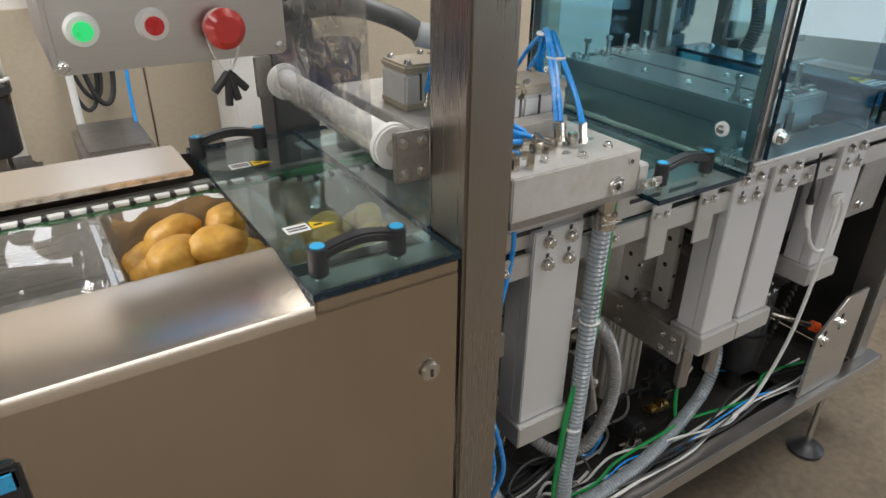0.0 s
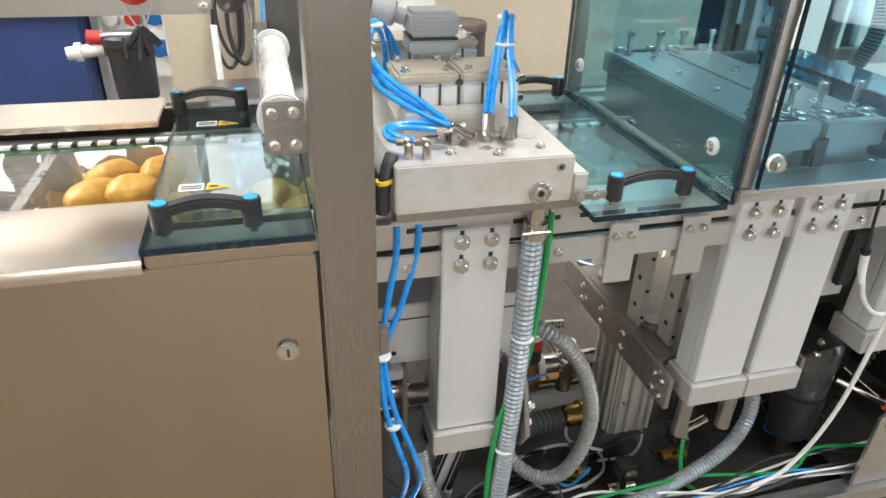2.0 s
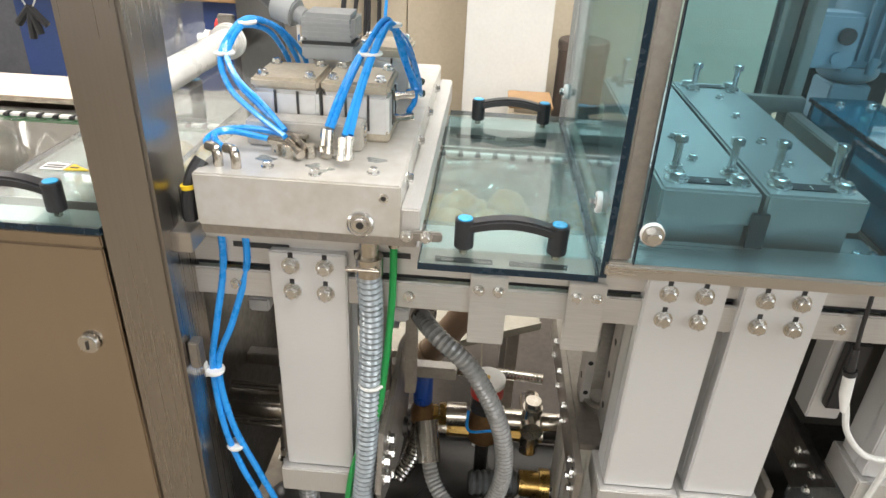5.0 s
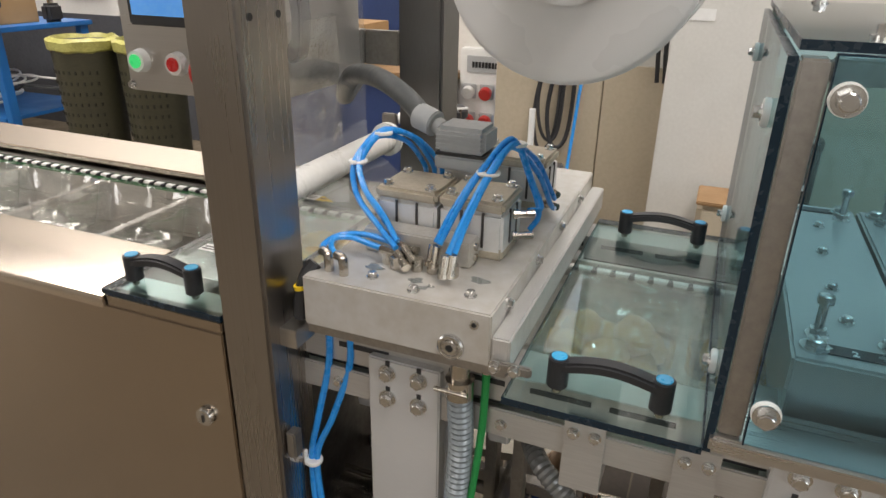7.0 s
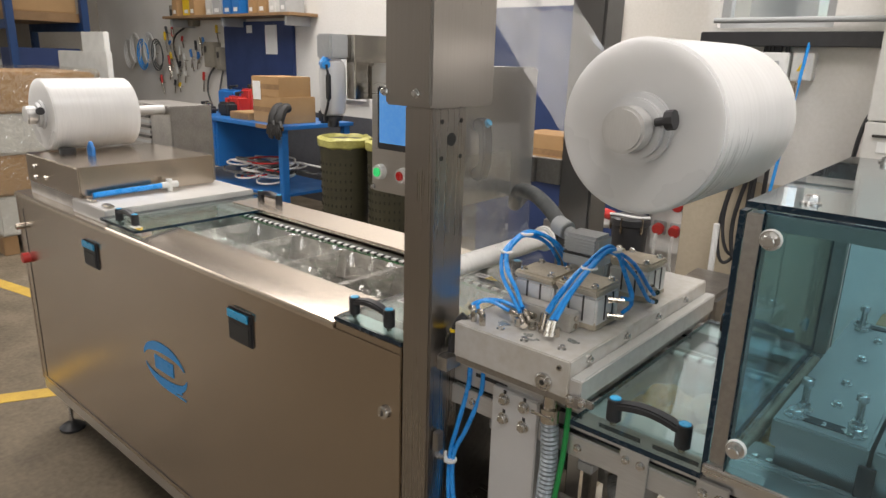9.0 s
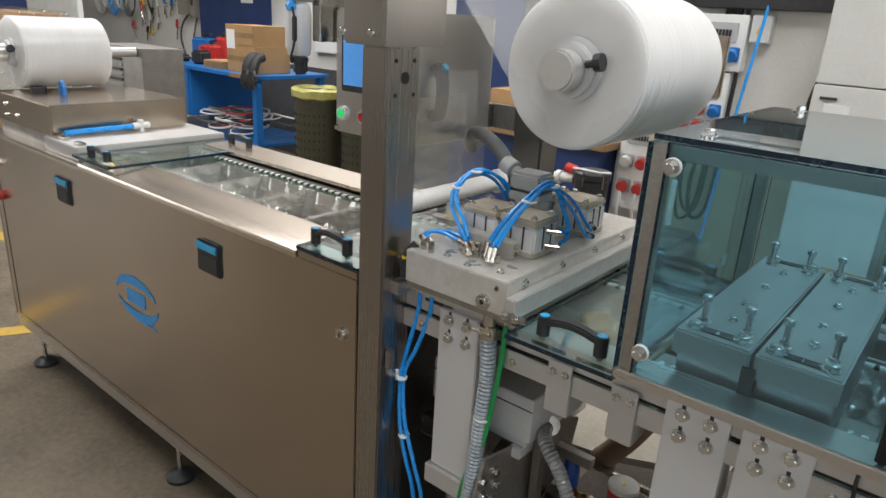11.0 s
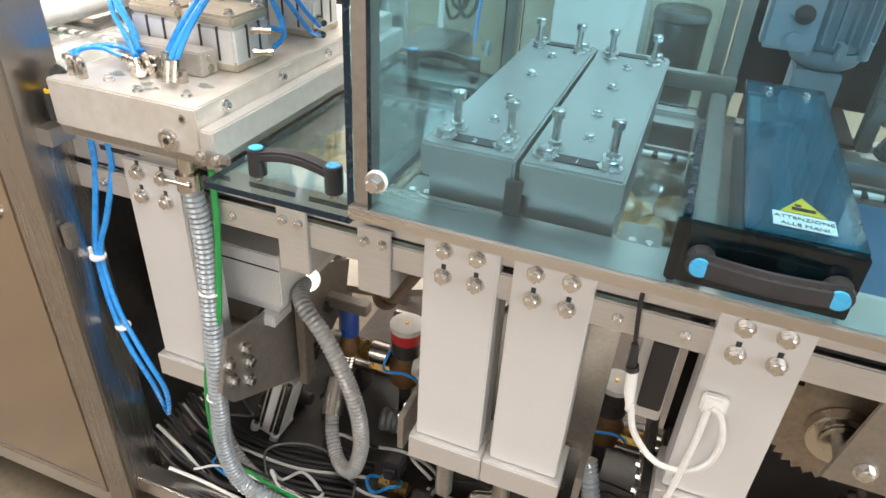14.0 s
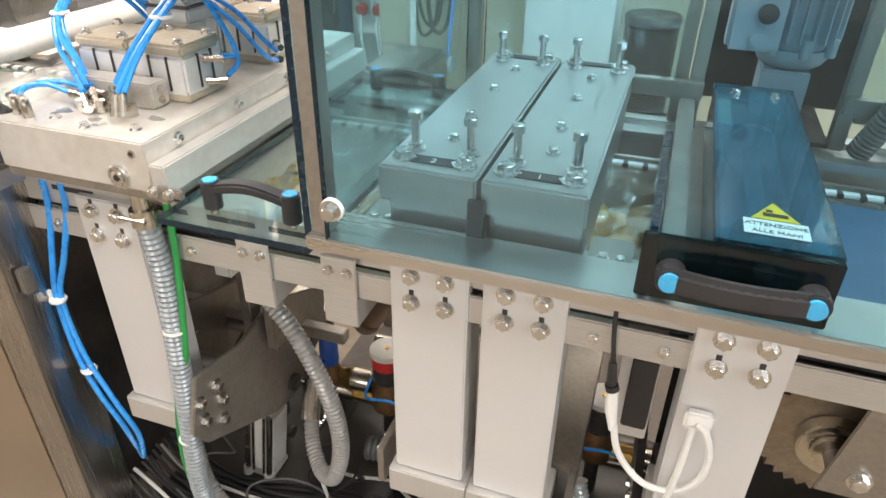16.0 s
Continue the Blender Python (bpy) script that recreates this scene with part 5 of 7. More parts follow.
for x in (1.202, 1.03):
    part("side_plate", poly(SIDE_PLATE if x > 1.1 else [(0.79, 0.49), (0.855, 0.442), (0.92, 0.434), (1.05, 0.50), (1.05, 0.602), (0.79, 0.672)], "x", x, x + 0.008), BROWNED, lv)
for y, z in ((0.727, 0.643), (0.733, 0.609), (0.685, 0.643), (0.727, 0.572), (0.688, 0.606)):
    shared("bolt", BOLT_M, lv, (1.21, y, z), SIDE)
for y, z in ((0.99, 0.55), (0.93, 0.475)):
    part("bearing", rods(((1.21, y, z), (1.218, y, z), 0.018), ((1.218, y, z), (1.223, y, z), 0.008)), DARK, lv)
for y, z in ((0.99, 0.53), (0.85, 0.56)):
    part("cross_tube", rods(((1.041, y, z), (1.191, y, z), 0.014)), STEEL_D, lv)
ac = thing("lift_cylinder", (1.165, 0.9, 0.43), "bright aluminium profile air cylinder under the mould", "air cylinder")
part("profile", boxes((1.135, 1.195, 0.87, 0.93, 0.26, 0.425), bev=0.006), CYL, ac)
for x in (1.15, 1.174):
    part("rib", boxes((x, x + 0.006, 0.866, 0.8705, 0.26, 0.425), bev=0.001), NICKEL, ac)
for x in (1.141, 1.189):
    part("tie_rod", rods(((x, 0.868, 0.25), (x, 0.868, 0.435), 0.006)), NICKEL, ac)
    part("nut", rods(((x, 0.868, 0.246), (x, 0.868, 0.264), 0.010), seg=12), GREYPL, ac)
for z in (0.247, 0.4255):
    part("end_cap", boxes((1.133, 1.197, 0.868, 0.932, z, z + 0.0125), bev=0.003), CAST, ac)
xb = thing("cross_beam", (1.6, 0.93, 0.545), "dark drilled steel cross beam between the columns", "beam")
part("web", boxes((1.488, 1.498, 0.715, 1.16, 0.55, 0.618), bev=0.001), BROWNED, xb)
part("top_plate", boxes((1.4985, 1.76, 0.775, 1.11, 0.606, 0.618), bev=0.001), BROWNED, xb)
part("web", boxes((1.76, 1.77, 0.715, 1.16, 0.55, 0.618), bev=0.001), BROWNED, xb)
for y in (0.735, 0.76, 0.88, 0.97, 1.06):
    for z in (0.567, 0.60):
        shared("bolt", BOLT_S, xb, (1.488, y, z), SIDE_L)
part("bushing", rods(((1.54, 0.87, 0.618), (1.54, 0.87, 0.628), 0.026), ((1.54, 0.87, 0.628), (1.54, 0.87, 0.633), 0.016)), STEEL_D, xb)
part("bushing", rods(((1.54, 1.05, 0.618), (1.54, 1.05, 0.628), 0.026)), STEEL_D, xb)
for x, y in ((1.508, 0.87), (1.534, 0.80)):
    bar = part("guide_bar", boxes((x, x + 0.014, y, y + 0.042, 0.619, 0.885), bev=0.001), RAIL, xb, "bare steel guide bar with drilled holes")
    part("hole", rods(*[((x - 0.0006, y + 0.021, z), (x + 0.001, y + 0.021, z), 0.0055) for z in (0.66, 0.72, 0.78, 0.84)], *[((x + 0.007, y - 0.0006, z), (x + 0.007, y + 0.001, z), 0.0042) for z in (0.64, 0.70, 0.77, 0.83)], seg=12), INK, bar)
c2 = thing("die_cylinder", (1.56, 0.95, 0.3), "ribbed aluminium air cylinder under the cross beam", "air cylinder")
part("profile", boxes((1.51, 1.61, 0.9, 1.0, 0.30, 0.549), bev=0.006), CAST, c2)
part("rib", boxes(*[(x, x + 0.01, 0.893, 0.8995, 0.31, 0.545) for x in (1.52, 1.545, 1.575, 1.595)], bev=0.002), CAST, c2)
part("rib", boxes(*[(1.502, 1.5095, y, y + 0.01, 0.31, 0.545) for y in (0.91, 0.935, 0.965, 0.985)], bev=0.002), CAST, c2)
part("lamp", rods(((1.53, 0.888, 0.40), (1.53, 0.893, 0.40), 0.003)), ORANGE, c2)
for x in (1.56, 1.655):
    solo("guide_rod", rods(((x, 0.745, 0.45), (x, 0.745, 0.571), 0.014), seg=20), STEEL_D, (x, 0.745, 0.45), "plain steel guide rod under a column", "rod", "guide rods")


def valve(x, y, zt):
    v = thing("vacuum_valve", (x, y, zt - 0.22), "bronze valve with a white actuator cap", "valve", "vacuum valves")
    part("cap", rods(((x, y, zt - 0.012), (x, y, zt), 0.035), seg=32, bev=0.001), HDPE, v, "off-white round cap")
    part("button", rods(((x, y, zt), (x, y, zt + 0.003), 0.0045), seg=12), BRASS, v)
    part("ring", rods(((x, y, zt - 0.038), (x, y, zt - 0.0125), 0.033), seg=30), RED if x < 1.6 else DARK, v)
    part("collar", rods(((x, y, zt - 0.075), (x, y, zt - 0.0385), 0.0315), seg=30), DARK, v)
    part("body", lathe([(0.02, 0), (0.034, 0.015), (0.036, 0.05), (0.028, 0.07), (0.026, 0.09)], (x, y, zt - 0.165)), BRONZE, v)
    part("union", rods(((x - 0.075, y, zt - 0.135), (x + 0.075, y, zt - 0.135), 0.019), seg=8), BRASS, v)
    part("pipe", rods(((x - 0.11, y, zt - 0.135), (x - 0.075, y, zt - 0.135), 0.024), seg=18), NICKEL, v)
    part("pipe", rods(((x + 0.075, y, zt - 0.135), (x + 0.12, y, zt - 0.135), 0.02), seg=18), NICKEL, v)
    part("stand", rods(((x, y, 0.235), (x, y, zt - 0.165), 0.014)), DARK, v)
    part("wire", tube([(x - 0.034, y - 0.01, zt - 0.08), (x - 0.03, y - 0.045, zt - 0.1), (x + 0.02, y - 0.05, zt - 0.09), (x + 0.045, y - 0.03, zt - 0.12)], 0.003, 6, 6), BLUEHOSE, v)


valve(1.362, 1.04, 0.515)
valve(1.785, 1.08, 0.49)
rg = thing("pressure_regulator", (1.236, 1.03, 0.4), "bright blue pressure regulator on a bronze elbow", "regulator")
part("knob", lathe([(0.0185, 0), (0.0195, 0.006), (0.0185, 0.075), (0.015, 0.08), (0.006, 0.08)], (1.236, 1.03, 0.452), "z", 24), BLUECAP, rg)
part("elbow", lathe([(0.016, 0), (0.024, 0.01), (0.0235, 0.035), (0.018, 0.05), (0.018, 0.055)], (1.236, 1.03, 0.396)), BRONZE, rg)
part("nut", rods(((1.256, 1.035, 0.415), (1.268, 1.037, 0.415), 0.020), ((1.27, 1.037, 0.415), (1.284, 1.038, 0.415), 0.024), seg=6, bev=0.001), BRASS, rg)
part("sleeve", rods(((1.284, 1.038, 0.415), (1.325, 1.04, 0.415), 0.0245), seg=28, bev=0.002), NICKEL, rg)
part("braided_hose", tube([(1.236, 1.03, 0.40), (1.23, 1.025, 0.36), (1.215, 1.01, 0.31), (1.19, 0.99, 0.27)], 0.0175, 12, 8, 0.0022, 0.009), NICKEL, rg, "ribbed steel hose")
mp = thing("vacuum_manifold", (1.6, 1.08, 0.34), "dark vacuum manifold pipe with nickel joints", "pipe")
part("pipe", rods(((1.15, 1.10, 0.345), (2.1, 1.10, 0.345), 0.028), seg=24), DARK, mp)
for x in (1.2, 1.68, 2.0):
    part("foot", boxes((x, x + 0.04, 1.07, 1.13, 0.235, 0.325)), DARK, mp)
part("line", rods(((1.385, 1.04, 0.412), (1.40, 1.04, 0.412), 0.026), seg=24), HDPE, mp)
part("line", rods(((1.40, 1.04, 0.412), (1.435, 1.04, 0.412), 0.0225), ((1.435, 1.04, 0.412), (1.452, 1.04, 0.412), 0.0245), ((1.452, 1.04, 0.412), (1.53, 1.04, 0.415), 0.019), seg=24), NICKEL, mp)
part("corrugated_line", tube([(1.30, 1.12, 0.462), (1.40, 1.12, 0.462), (1.48, 1.115, 0.46)], 0.010, 10, 6, 0.0018, 0.007), NICKEL, mp)
part("tee", rods(((1.455, 1.0, 0.42), (1.455, 1.1, 0.42), 0.022), ((1.455, 1.03, 0.345), (1.455, 1.03, 0.46), 0.02), ((1.455, 1.03, 0.46), (1.455, 1.03, 0.475), 0.016), seg=18), NICKEL, mp)
part("joint", rods(((1.44, 0.98, 0.30), (1.48, 0.98, 0.30), 0.026), ((1.48, 0.98, 0.30), (1.5, 0.98, 0.30), 0.032), seg=16), BRASS, mp)
part("ribbed_pipe", tube([(1.34, 0.97, 0.30), (1.39, 0.975, 0.30), (1.44, 0.98, 0.30)], 0.022, 14, 6, 0.004, 0.012), GREYHOSE, mp)
uh = thing("suction_hose", (1.33, 0.85, 0.3), "grey spiral suction hose bent in a U", "hose")
part("hose", tube([(1.232, 0.885, 0.69), (1.27, 0.81, 0.70), (1.33, 0.785, 0.655), (1.378, 0.78, 0.55), (1.388, 0.785, 0.44), (1.36, 0.80, 0.335), (1.315, 0.83, 0.30), (1.278, 0.87, 0.315), (1.262, 0.90, 0.345), (1.25, 0.95, 0.40)], 0.0132, 12, 10, 0.0018, 0.0080), DARKHOSE, uh)
part("coupling", rods(((1.262, 0.90, 0.345), (1.25, 0.95, 0.40), 0.022), seg=16), NICKEL, uh)
part("coupling", rods(((1.228, 0.887, 0.688), (1.25, 0.866, 0.70), 0.021), seg=16), NICKEL, uh)
dh = thing("suction_hose", (1.2, 0.8, 0.25), "dark spiral suction hose among the cables", "hose")
part("hose", tube([(1.06, 0.80, 0.47), (1.07, 0.79, 0.40), (1.10, 0.77, 0.32), (1.17, 0.75, 0.275), (1.27, 0.745, 0.265)], 0.016, 12, 10, 0.0016, 0.0075), DARKHOSE, dh)
dh = thing("drain_pipe", (1.32, 1.22, 0.4), "wide brown drain pipe sloping into the catch tray", "hose")
part("hose", tube([(1.40, 1.215, 0.78), (1.36, 1.218, 0.66), (1.30, 1.222, 0.53), (1.235, 1.226, 0.425)], 0.03, 18, 8, 0.0015, 0.012), TANPIPE, dh)
part("elbow", tube([(1.235, 1.226, 0.425), (1.225, 1.23, 0.41), (1.222, 1.24, 0.4005)], 0.033, 16, 4), TANPIPE, dh)
part("collar", rods(((1.40, 1.215, 0.775), (1.41, 1.2145, 0.80), 0.036), seg=18), DARK, dh)
part("hanger", boxes((1.395, 1.42, 1.172, 1.20, 0.79, 0.885), bev=0.002), STEEL_D, dh)
ct = thing("catch_tray", (1.25, 1.5, 0.4), "cream sheet metal catch tray on legs behind the line", "tray")
part("pan", poly([(1.0, 1.205), (1.2, 1.24), (1.495, 1.39), (1.495, 1.78), (0.96, 1.78)], "z", 0.392, 0.398, 0.001), CREAM, ct)
part("rim", poly([(1.0, 1.203), (1.2, 1.238), (1.496, 1.388), (1.496, 1.393), (1.199, 1.243), (1.0, 1.208)], "z", 0.3985, 0.415, 0), CREAM, ct)
for x, y in ((1.05, 1.3), (1.42, 1.44), (1.05, 1.7), (1.42, 1.7)):
    part("leg", boxes((x, x + 0.03, y, y + 0.03, 0.0, 0.3915), bev=0.002), STEEL_D, ct)
ft = thing("air_service_filter", (1.80, 0.95, 0.3), "clear filter bowl with a black lower cup", "air filter")
part("bowl", lathe([(0.045, 0), (0.05, 0.01), (0.05, 0.13), (0.035, 0.15)], (1.92, 0.83, 0.42)), CLEARB, ft)
part("cup", lathe([(0.03, 0), (0.046, 0.02), (0.052, 0.12), (0.052, 0.13)], (1.92, 0.83, 0.289)), BLACK, ft)
part("head", boxes((1.87, 1.97, 0.79, 0.88, 0.5705, 0.61), bev=0.005), DARK, ft)
part("foot", rods(((1.92, 0.83, 0.234), (1.92, 0.83, 0.29), 0.02)), DARK, ft)
bk = thing("lift_bracket", (1.83, 0.8, 0.6), "dark angled steel bracket beside the last column", "bracket")
part("plate", poly([(0.72, 0.63), (1.1, 0.63), (1.1, 0.56), (0.80, 0.54)], "x", 1.845, 1.857), DARK, bk)
part("tab", boxes((1.80, 1.845, 0.76, 0.80, 0.72, 0.90), bev=0.002), ALU, bk)
part("spring_block", boxes((1.812, 1.842, 0.745, 0.759, 0.75, 0.86), bev=0.002), BLACK, bk)
for k in range(4):
    shared("bolt", BOLT_S, bk, (1.845, 0.76 + 0.05 * (k % 2), 0.58 + 0.03 * (k // 2)), SIDE_L)
wp = thing("white_cable", (1.86, 0.69, 0.6), "white sensor cable with a plug clipped to the column", "cable")
part("cable", tube([(1.803, 0.695, 0.80), (1.815, 0.69, 0.76), (1.845, 0.686, 0.728), (1.88, 0.686, 0.724), (1.905, 0.686, 0.75), (1.91, 0.686, 0.79), (1.9, 0.686, 0.825), (1.888, 0.688, 0.835)], 0.0042, 8, 8), CABLE_W, wp)
part("cable", tube([(1.885, 0.688, 0.83), (1.882, 0.684, 0.76), (1.872, 0.684, 0.64), (1.86, 0.69, 0.5), (1.83, 0.70, 0.38), (1.77, 0.705, 0.31), (1.6, 0.71, 0.285)], 0.0042, 8, 8), CABLE_W, wp)
part("clip", boxes((1.875, 1.904, 0.688, 0.6995, 0.822, 0.848), bev=0.003), WHITE, wp)
part("plug", rods(((1.795, 0.70, 0.845), (1.798, 0.698, 0.815), 0.0072), ((1.798, 0.698, 0.815), (1.803, 0.695, 0.79), 0.007, 0.0045), seg=14), WHITE, wp)
part("black_plug", rods(((1.795, 0.70, 0.845), (1.793, 0.70, 0.852), 0.008), ((1.793, 0.70, 0.852), (1.79, 0.70, 0.885), 0.006, 0.0042), seg=14), BLACK, wp)
part("black_lead", tube([(1.79, 0.70, 0.885), (1.786, 0.70, 0.92), (1.784, 0.70, 0.95), (1.785, 0.705, 0.968)], 0.0028, 8, 6), CABLE_K, wp)
# sprocket, chain and outer plate
sk = thing("sprocket", (2.05, 0.8, 0.755), "worn steel chain sprocket", "sprocket")
teeth = []
for k in range(34 * 2):
    a = math.pi * k / 34
    r = 0.088 if k % 2 else 0.079
    teeth.append((2.055 + r * math.cos(a), 0.762 + r * math.sin(a)))
part("disc", poly(teeth, "y", 0.795, 0.806, 0), SPROCKET, sk)
part("hub", rods(((2.055, 0.795, 0.762), (2.055, 0.775, 0.762), 0.04), ((2.055, 0.775, 0.762), (2.055, 0.768, 0.762), 0.026), seg=30, bev=0.002), NICKEL, sk)
part("axle", rods(((2.055, 0.74, 0.762), (2.055, 1.16, 0.762), 0.012)), STEEL_D, sk)
LINK = mesh_of("link", boxes((-0.009, 0.009, -0.005, 0.005, -0.0045, 0.0045), bev=0.002), DARK)
dc = thing("drive_chain", (1.95, 0.8, 0.5), "dark oiled drive chain running down to the base", "chain")
for k in range(26):
    u = k / 25
    shared("link", LINK, dc, (1.965 - 0.05 * u + 0.0, 0.80, 0.745 - 0.40 * u), Matrix.Rotation(radians(83), 4, "Y"))
for k in range(26):
    u = k / 25
    shared("link", LINK, dc, (2.125 - 0.16 * u, 0.80, 0.70 - 0.36 * u), Matrix.Rotation(radians(66), 4, "Y"))
sq = thing("bearing_plate", (2.08, 0.74, 0.72), "stainless bearing plate with a central screw", "plate")
part("plate", poly([(2.035, 0.735), (2.16, 0.735), (2.18, 0.9), (2.06, 0.9)], "y", 0.735, 0.740), STEEL_D, sq)
part("top_fold", boxes((2.05, 2.2, 0.709, 0.745, 0.9005, 0.906), bev=0.001), STEEL_D, sq)
shared("bolt", BOLT_L, sq, (2.075, 0.735, 0.765), OUT)
part("hole", rods(((2.085, 0.7355, 0.875), (2.085, 0.7345, 0.875), 0.005)), INK, sq)
ep = thing("end_plate", (2.08, 0.69, 0.276), "bare steel side plate with slotted bolts and an orange cap", "plate")
part("plate", poly([(1.965, 0.276), (2.15, 0.276), (2.15, 0.545), (2.06, 0.545), (1.965, 0.46)], "y", 0.676, 0.684), STEEL_H, ep)
for x, z in ((1.995, 0.445), (2.055, 0.475)):
    part("slot", boxes((x - 0.004, x + 0.004, 0.6745, 0.6765, z - 0.02, z + 0.025), bev=0), INK, ep)
    shared("bolt", BOLT_L, ep, (x, 0.676, z), OUT)
part("cap", rods(((2.045, 0.735, 0.435), (2.06, 0.725, 0.428), 0.014), seg=14), ORANGE, ep)
part("lever", rods(((1.97, 0.80, 0.46), (2.045, 0.735, 0.435), 0.007), seg=12), NICKEL, ep)
part("return", boxes((1.965, 2.15, 0.6845, 1.1, 0.276, 0.282), bev=0), DARK, ep)
# loose cables on the base
rnd = random.Random(7)
wr = thing("cable_bundle", (1.5, 0.72, 0.28), "tangle of white, blue, green and black control cables", "cables")
for k in range(9):
    z, y0 = 0.281 + 0.004 * (k % 4), 0.688 + 0.006 * k
    pts = [(0.99 + rnd.uniform(0, 0.1), y0 + rnd.uniform(-0.01, 0.06), z + rnd.uniform(0, 0.03))]
    for j in range(1, 9):
        pts.append((0.99 + j * 0.138 + rnd.uniform(-0.03, 0.03), min(max(y0 + rnd.uniform(-0.014, 0.03), 0.688), 0.83), z + abs(rnd.gauss(0, 0.012))))
    part("cable", tube(pts, rnd.choice((0.0025, 0.003, 0.0036)), 6, 6), (CABLE_W, CABLE_K, GREYHOSE, CABLE_W, CABLE_K, BLUEHOSE, CABLE_K, GREENHOSE, CABLE_W)[k], wr)
for k in range(16):
    c = (rnd.uniform(1.0, 2.0), rnd.uniform(0.75, 1.02))
    r = rnd.uniform(0.03, 0.09)
    ph = rnd.uniform(0, 6)
    pts = [(c[0] + r * math.cos(ph + j * 0.9) * (1 + 0.3 * rnd.random()), c[1] + r * 0.7 * math.sin(ph + j * 0.9), 0.24 + 0.02 * rnd.random() + 0.012 * j * rnd.random()) for j in range(8)]
    part("cable", tube(pts, rnd.choice((0.0025, 0.0035)), 6, 6), (CABLE_K, CABLE_K, CABLE_W, CABLE_K, GREYHOSE, BLUEHOSE)[k % 6], wr)
for k in range(14):
    y0, z = 0.72 + 0.011 * k, 0.242 + 0.006 * (k % 3)
    part("cable", tube([(0.93, y0 + 0.02, z + 0.05), (1.0, y0 + rnd.uniform(-0.01, 0.01), z + 0.02), (1.1, y0 - 0.01 + rnd.uniform(-0.012, 0.012), z + 0.006), (1.22, y0 + rnd.uniform(-0.01, 0.02), z), (1.36, y0 + 0.03 + rnd.uniform(-0.01, 0.02), z)], 0.0038, 6, 6), CABLE_W if k in (2, 9) else CABLE_K, wr)
gb = thing("green_air_hose", (1.6, 0.8, 0.3), "short green air hose with a nickel elbow", "hose")
part("hose", tube([(1.605, 0.78, 0.40), (1.61, 0.775, 0.33), (1.63, 0.77, 0.27), (1.66, 0.77, 0.24)], 0.0045, 8, 6), GREENHOSE, gb)
part("elbow", tube([(1.605, 0.78, 0.395), (1.605, 0.78, 0.415), (1.63, 0.785, 0.42), (1.655, 0.79, 0.425)], 0.008, 10, 6), NICKEL, gb)
for x, z, yy in ((0.965, 0.55, 0.98), (0.965, 0.70, 1.05)):
    solo("frame_strut", boxes((0.906, 1.3, yy, yy + 0.025, z, z + 0.025), bev=0.002), STEEL_D, (1.0, yy, z), "plain steel strut behind the column", "strut", "frame struts")
gl = thing("sensor_cylinder", (1.02, 0.85, 0.5), "short nickel cylinder with tie rods", "air cylinder")
part("barrel", rods(((0.92, 0.86, 0.565), (1.03, 0.86, 0.565), 0.026), seg=24), NICKEL, gl)
part("tie_rod", rods(*[((0.915, 0.86 + dy, 0.565 + dz), (1.05, 0.86 + dy, 0.565 + dz), 0.004) for dy in (-0.022, 0.022) for dz in (-0.024, 0.024)]), NICKEL, gl)

for k, (x, y, z, m) in enumerate(((1.42, 0.86, 0.25, BRASS), (1.66, 0.86, 0.25, BRASS), (1.72, 0.93, 0.26, DARK), (1.5, 0.80, 0.25, NICKEL), (1.9, 0.98, 0.3, DARK), (2.0, 0.92, 0.3, DARK), (1.13, 0.98, 0.27, DARK))):
    vb = thing("small_valve", (x, y, 0.234), "small pipe valve on the bottom sheet", "valve", "small valves on the base")
    part("body", rods(((x - 0.03, y, z), (x + 0.03, y, z), 0.014), ((x, y, 0.234), (x, y, z + 0.04), 0.011), seg=12), m, vb)
    part("coil", boxes((x - 0.018, x + 0.018, y - 0.018, y + 0.018, z + 0.0405, z + 0.08), bev=0.004), BLACK, vb)
    part("plug", boxes((x - 0.012, x + 0.012, y - 0.03, y - 0.0185, z + 0.05, z + 0.075), bev=0.003), NICKEL if k % 2 else BLACK, vb)
# ---- formed trays, chain and potatoes (they step along the line) ----
PITCH, X0 = 0.222, 0.535


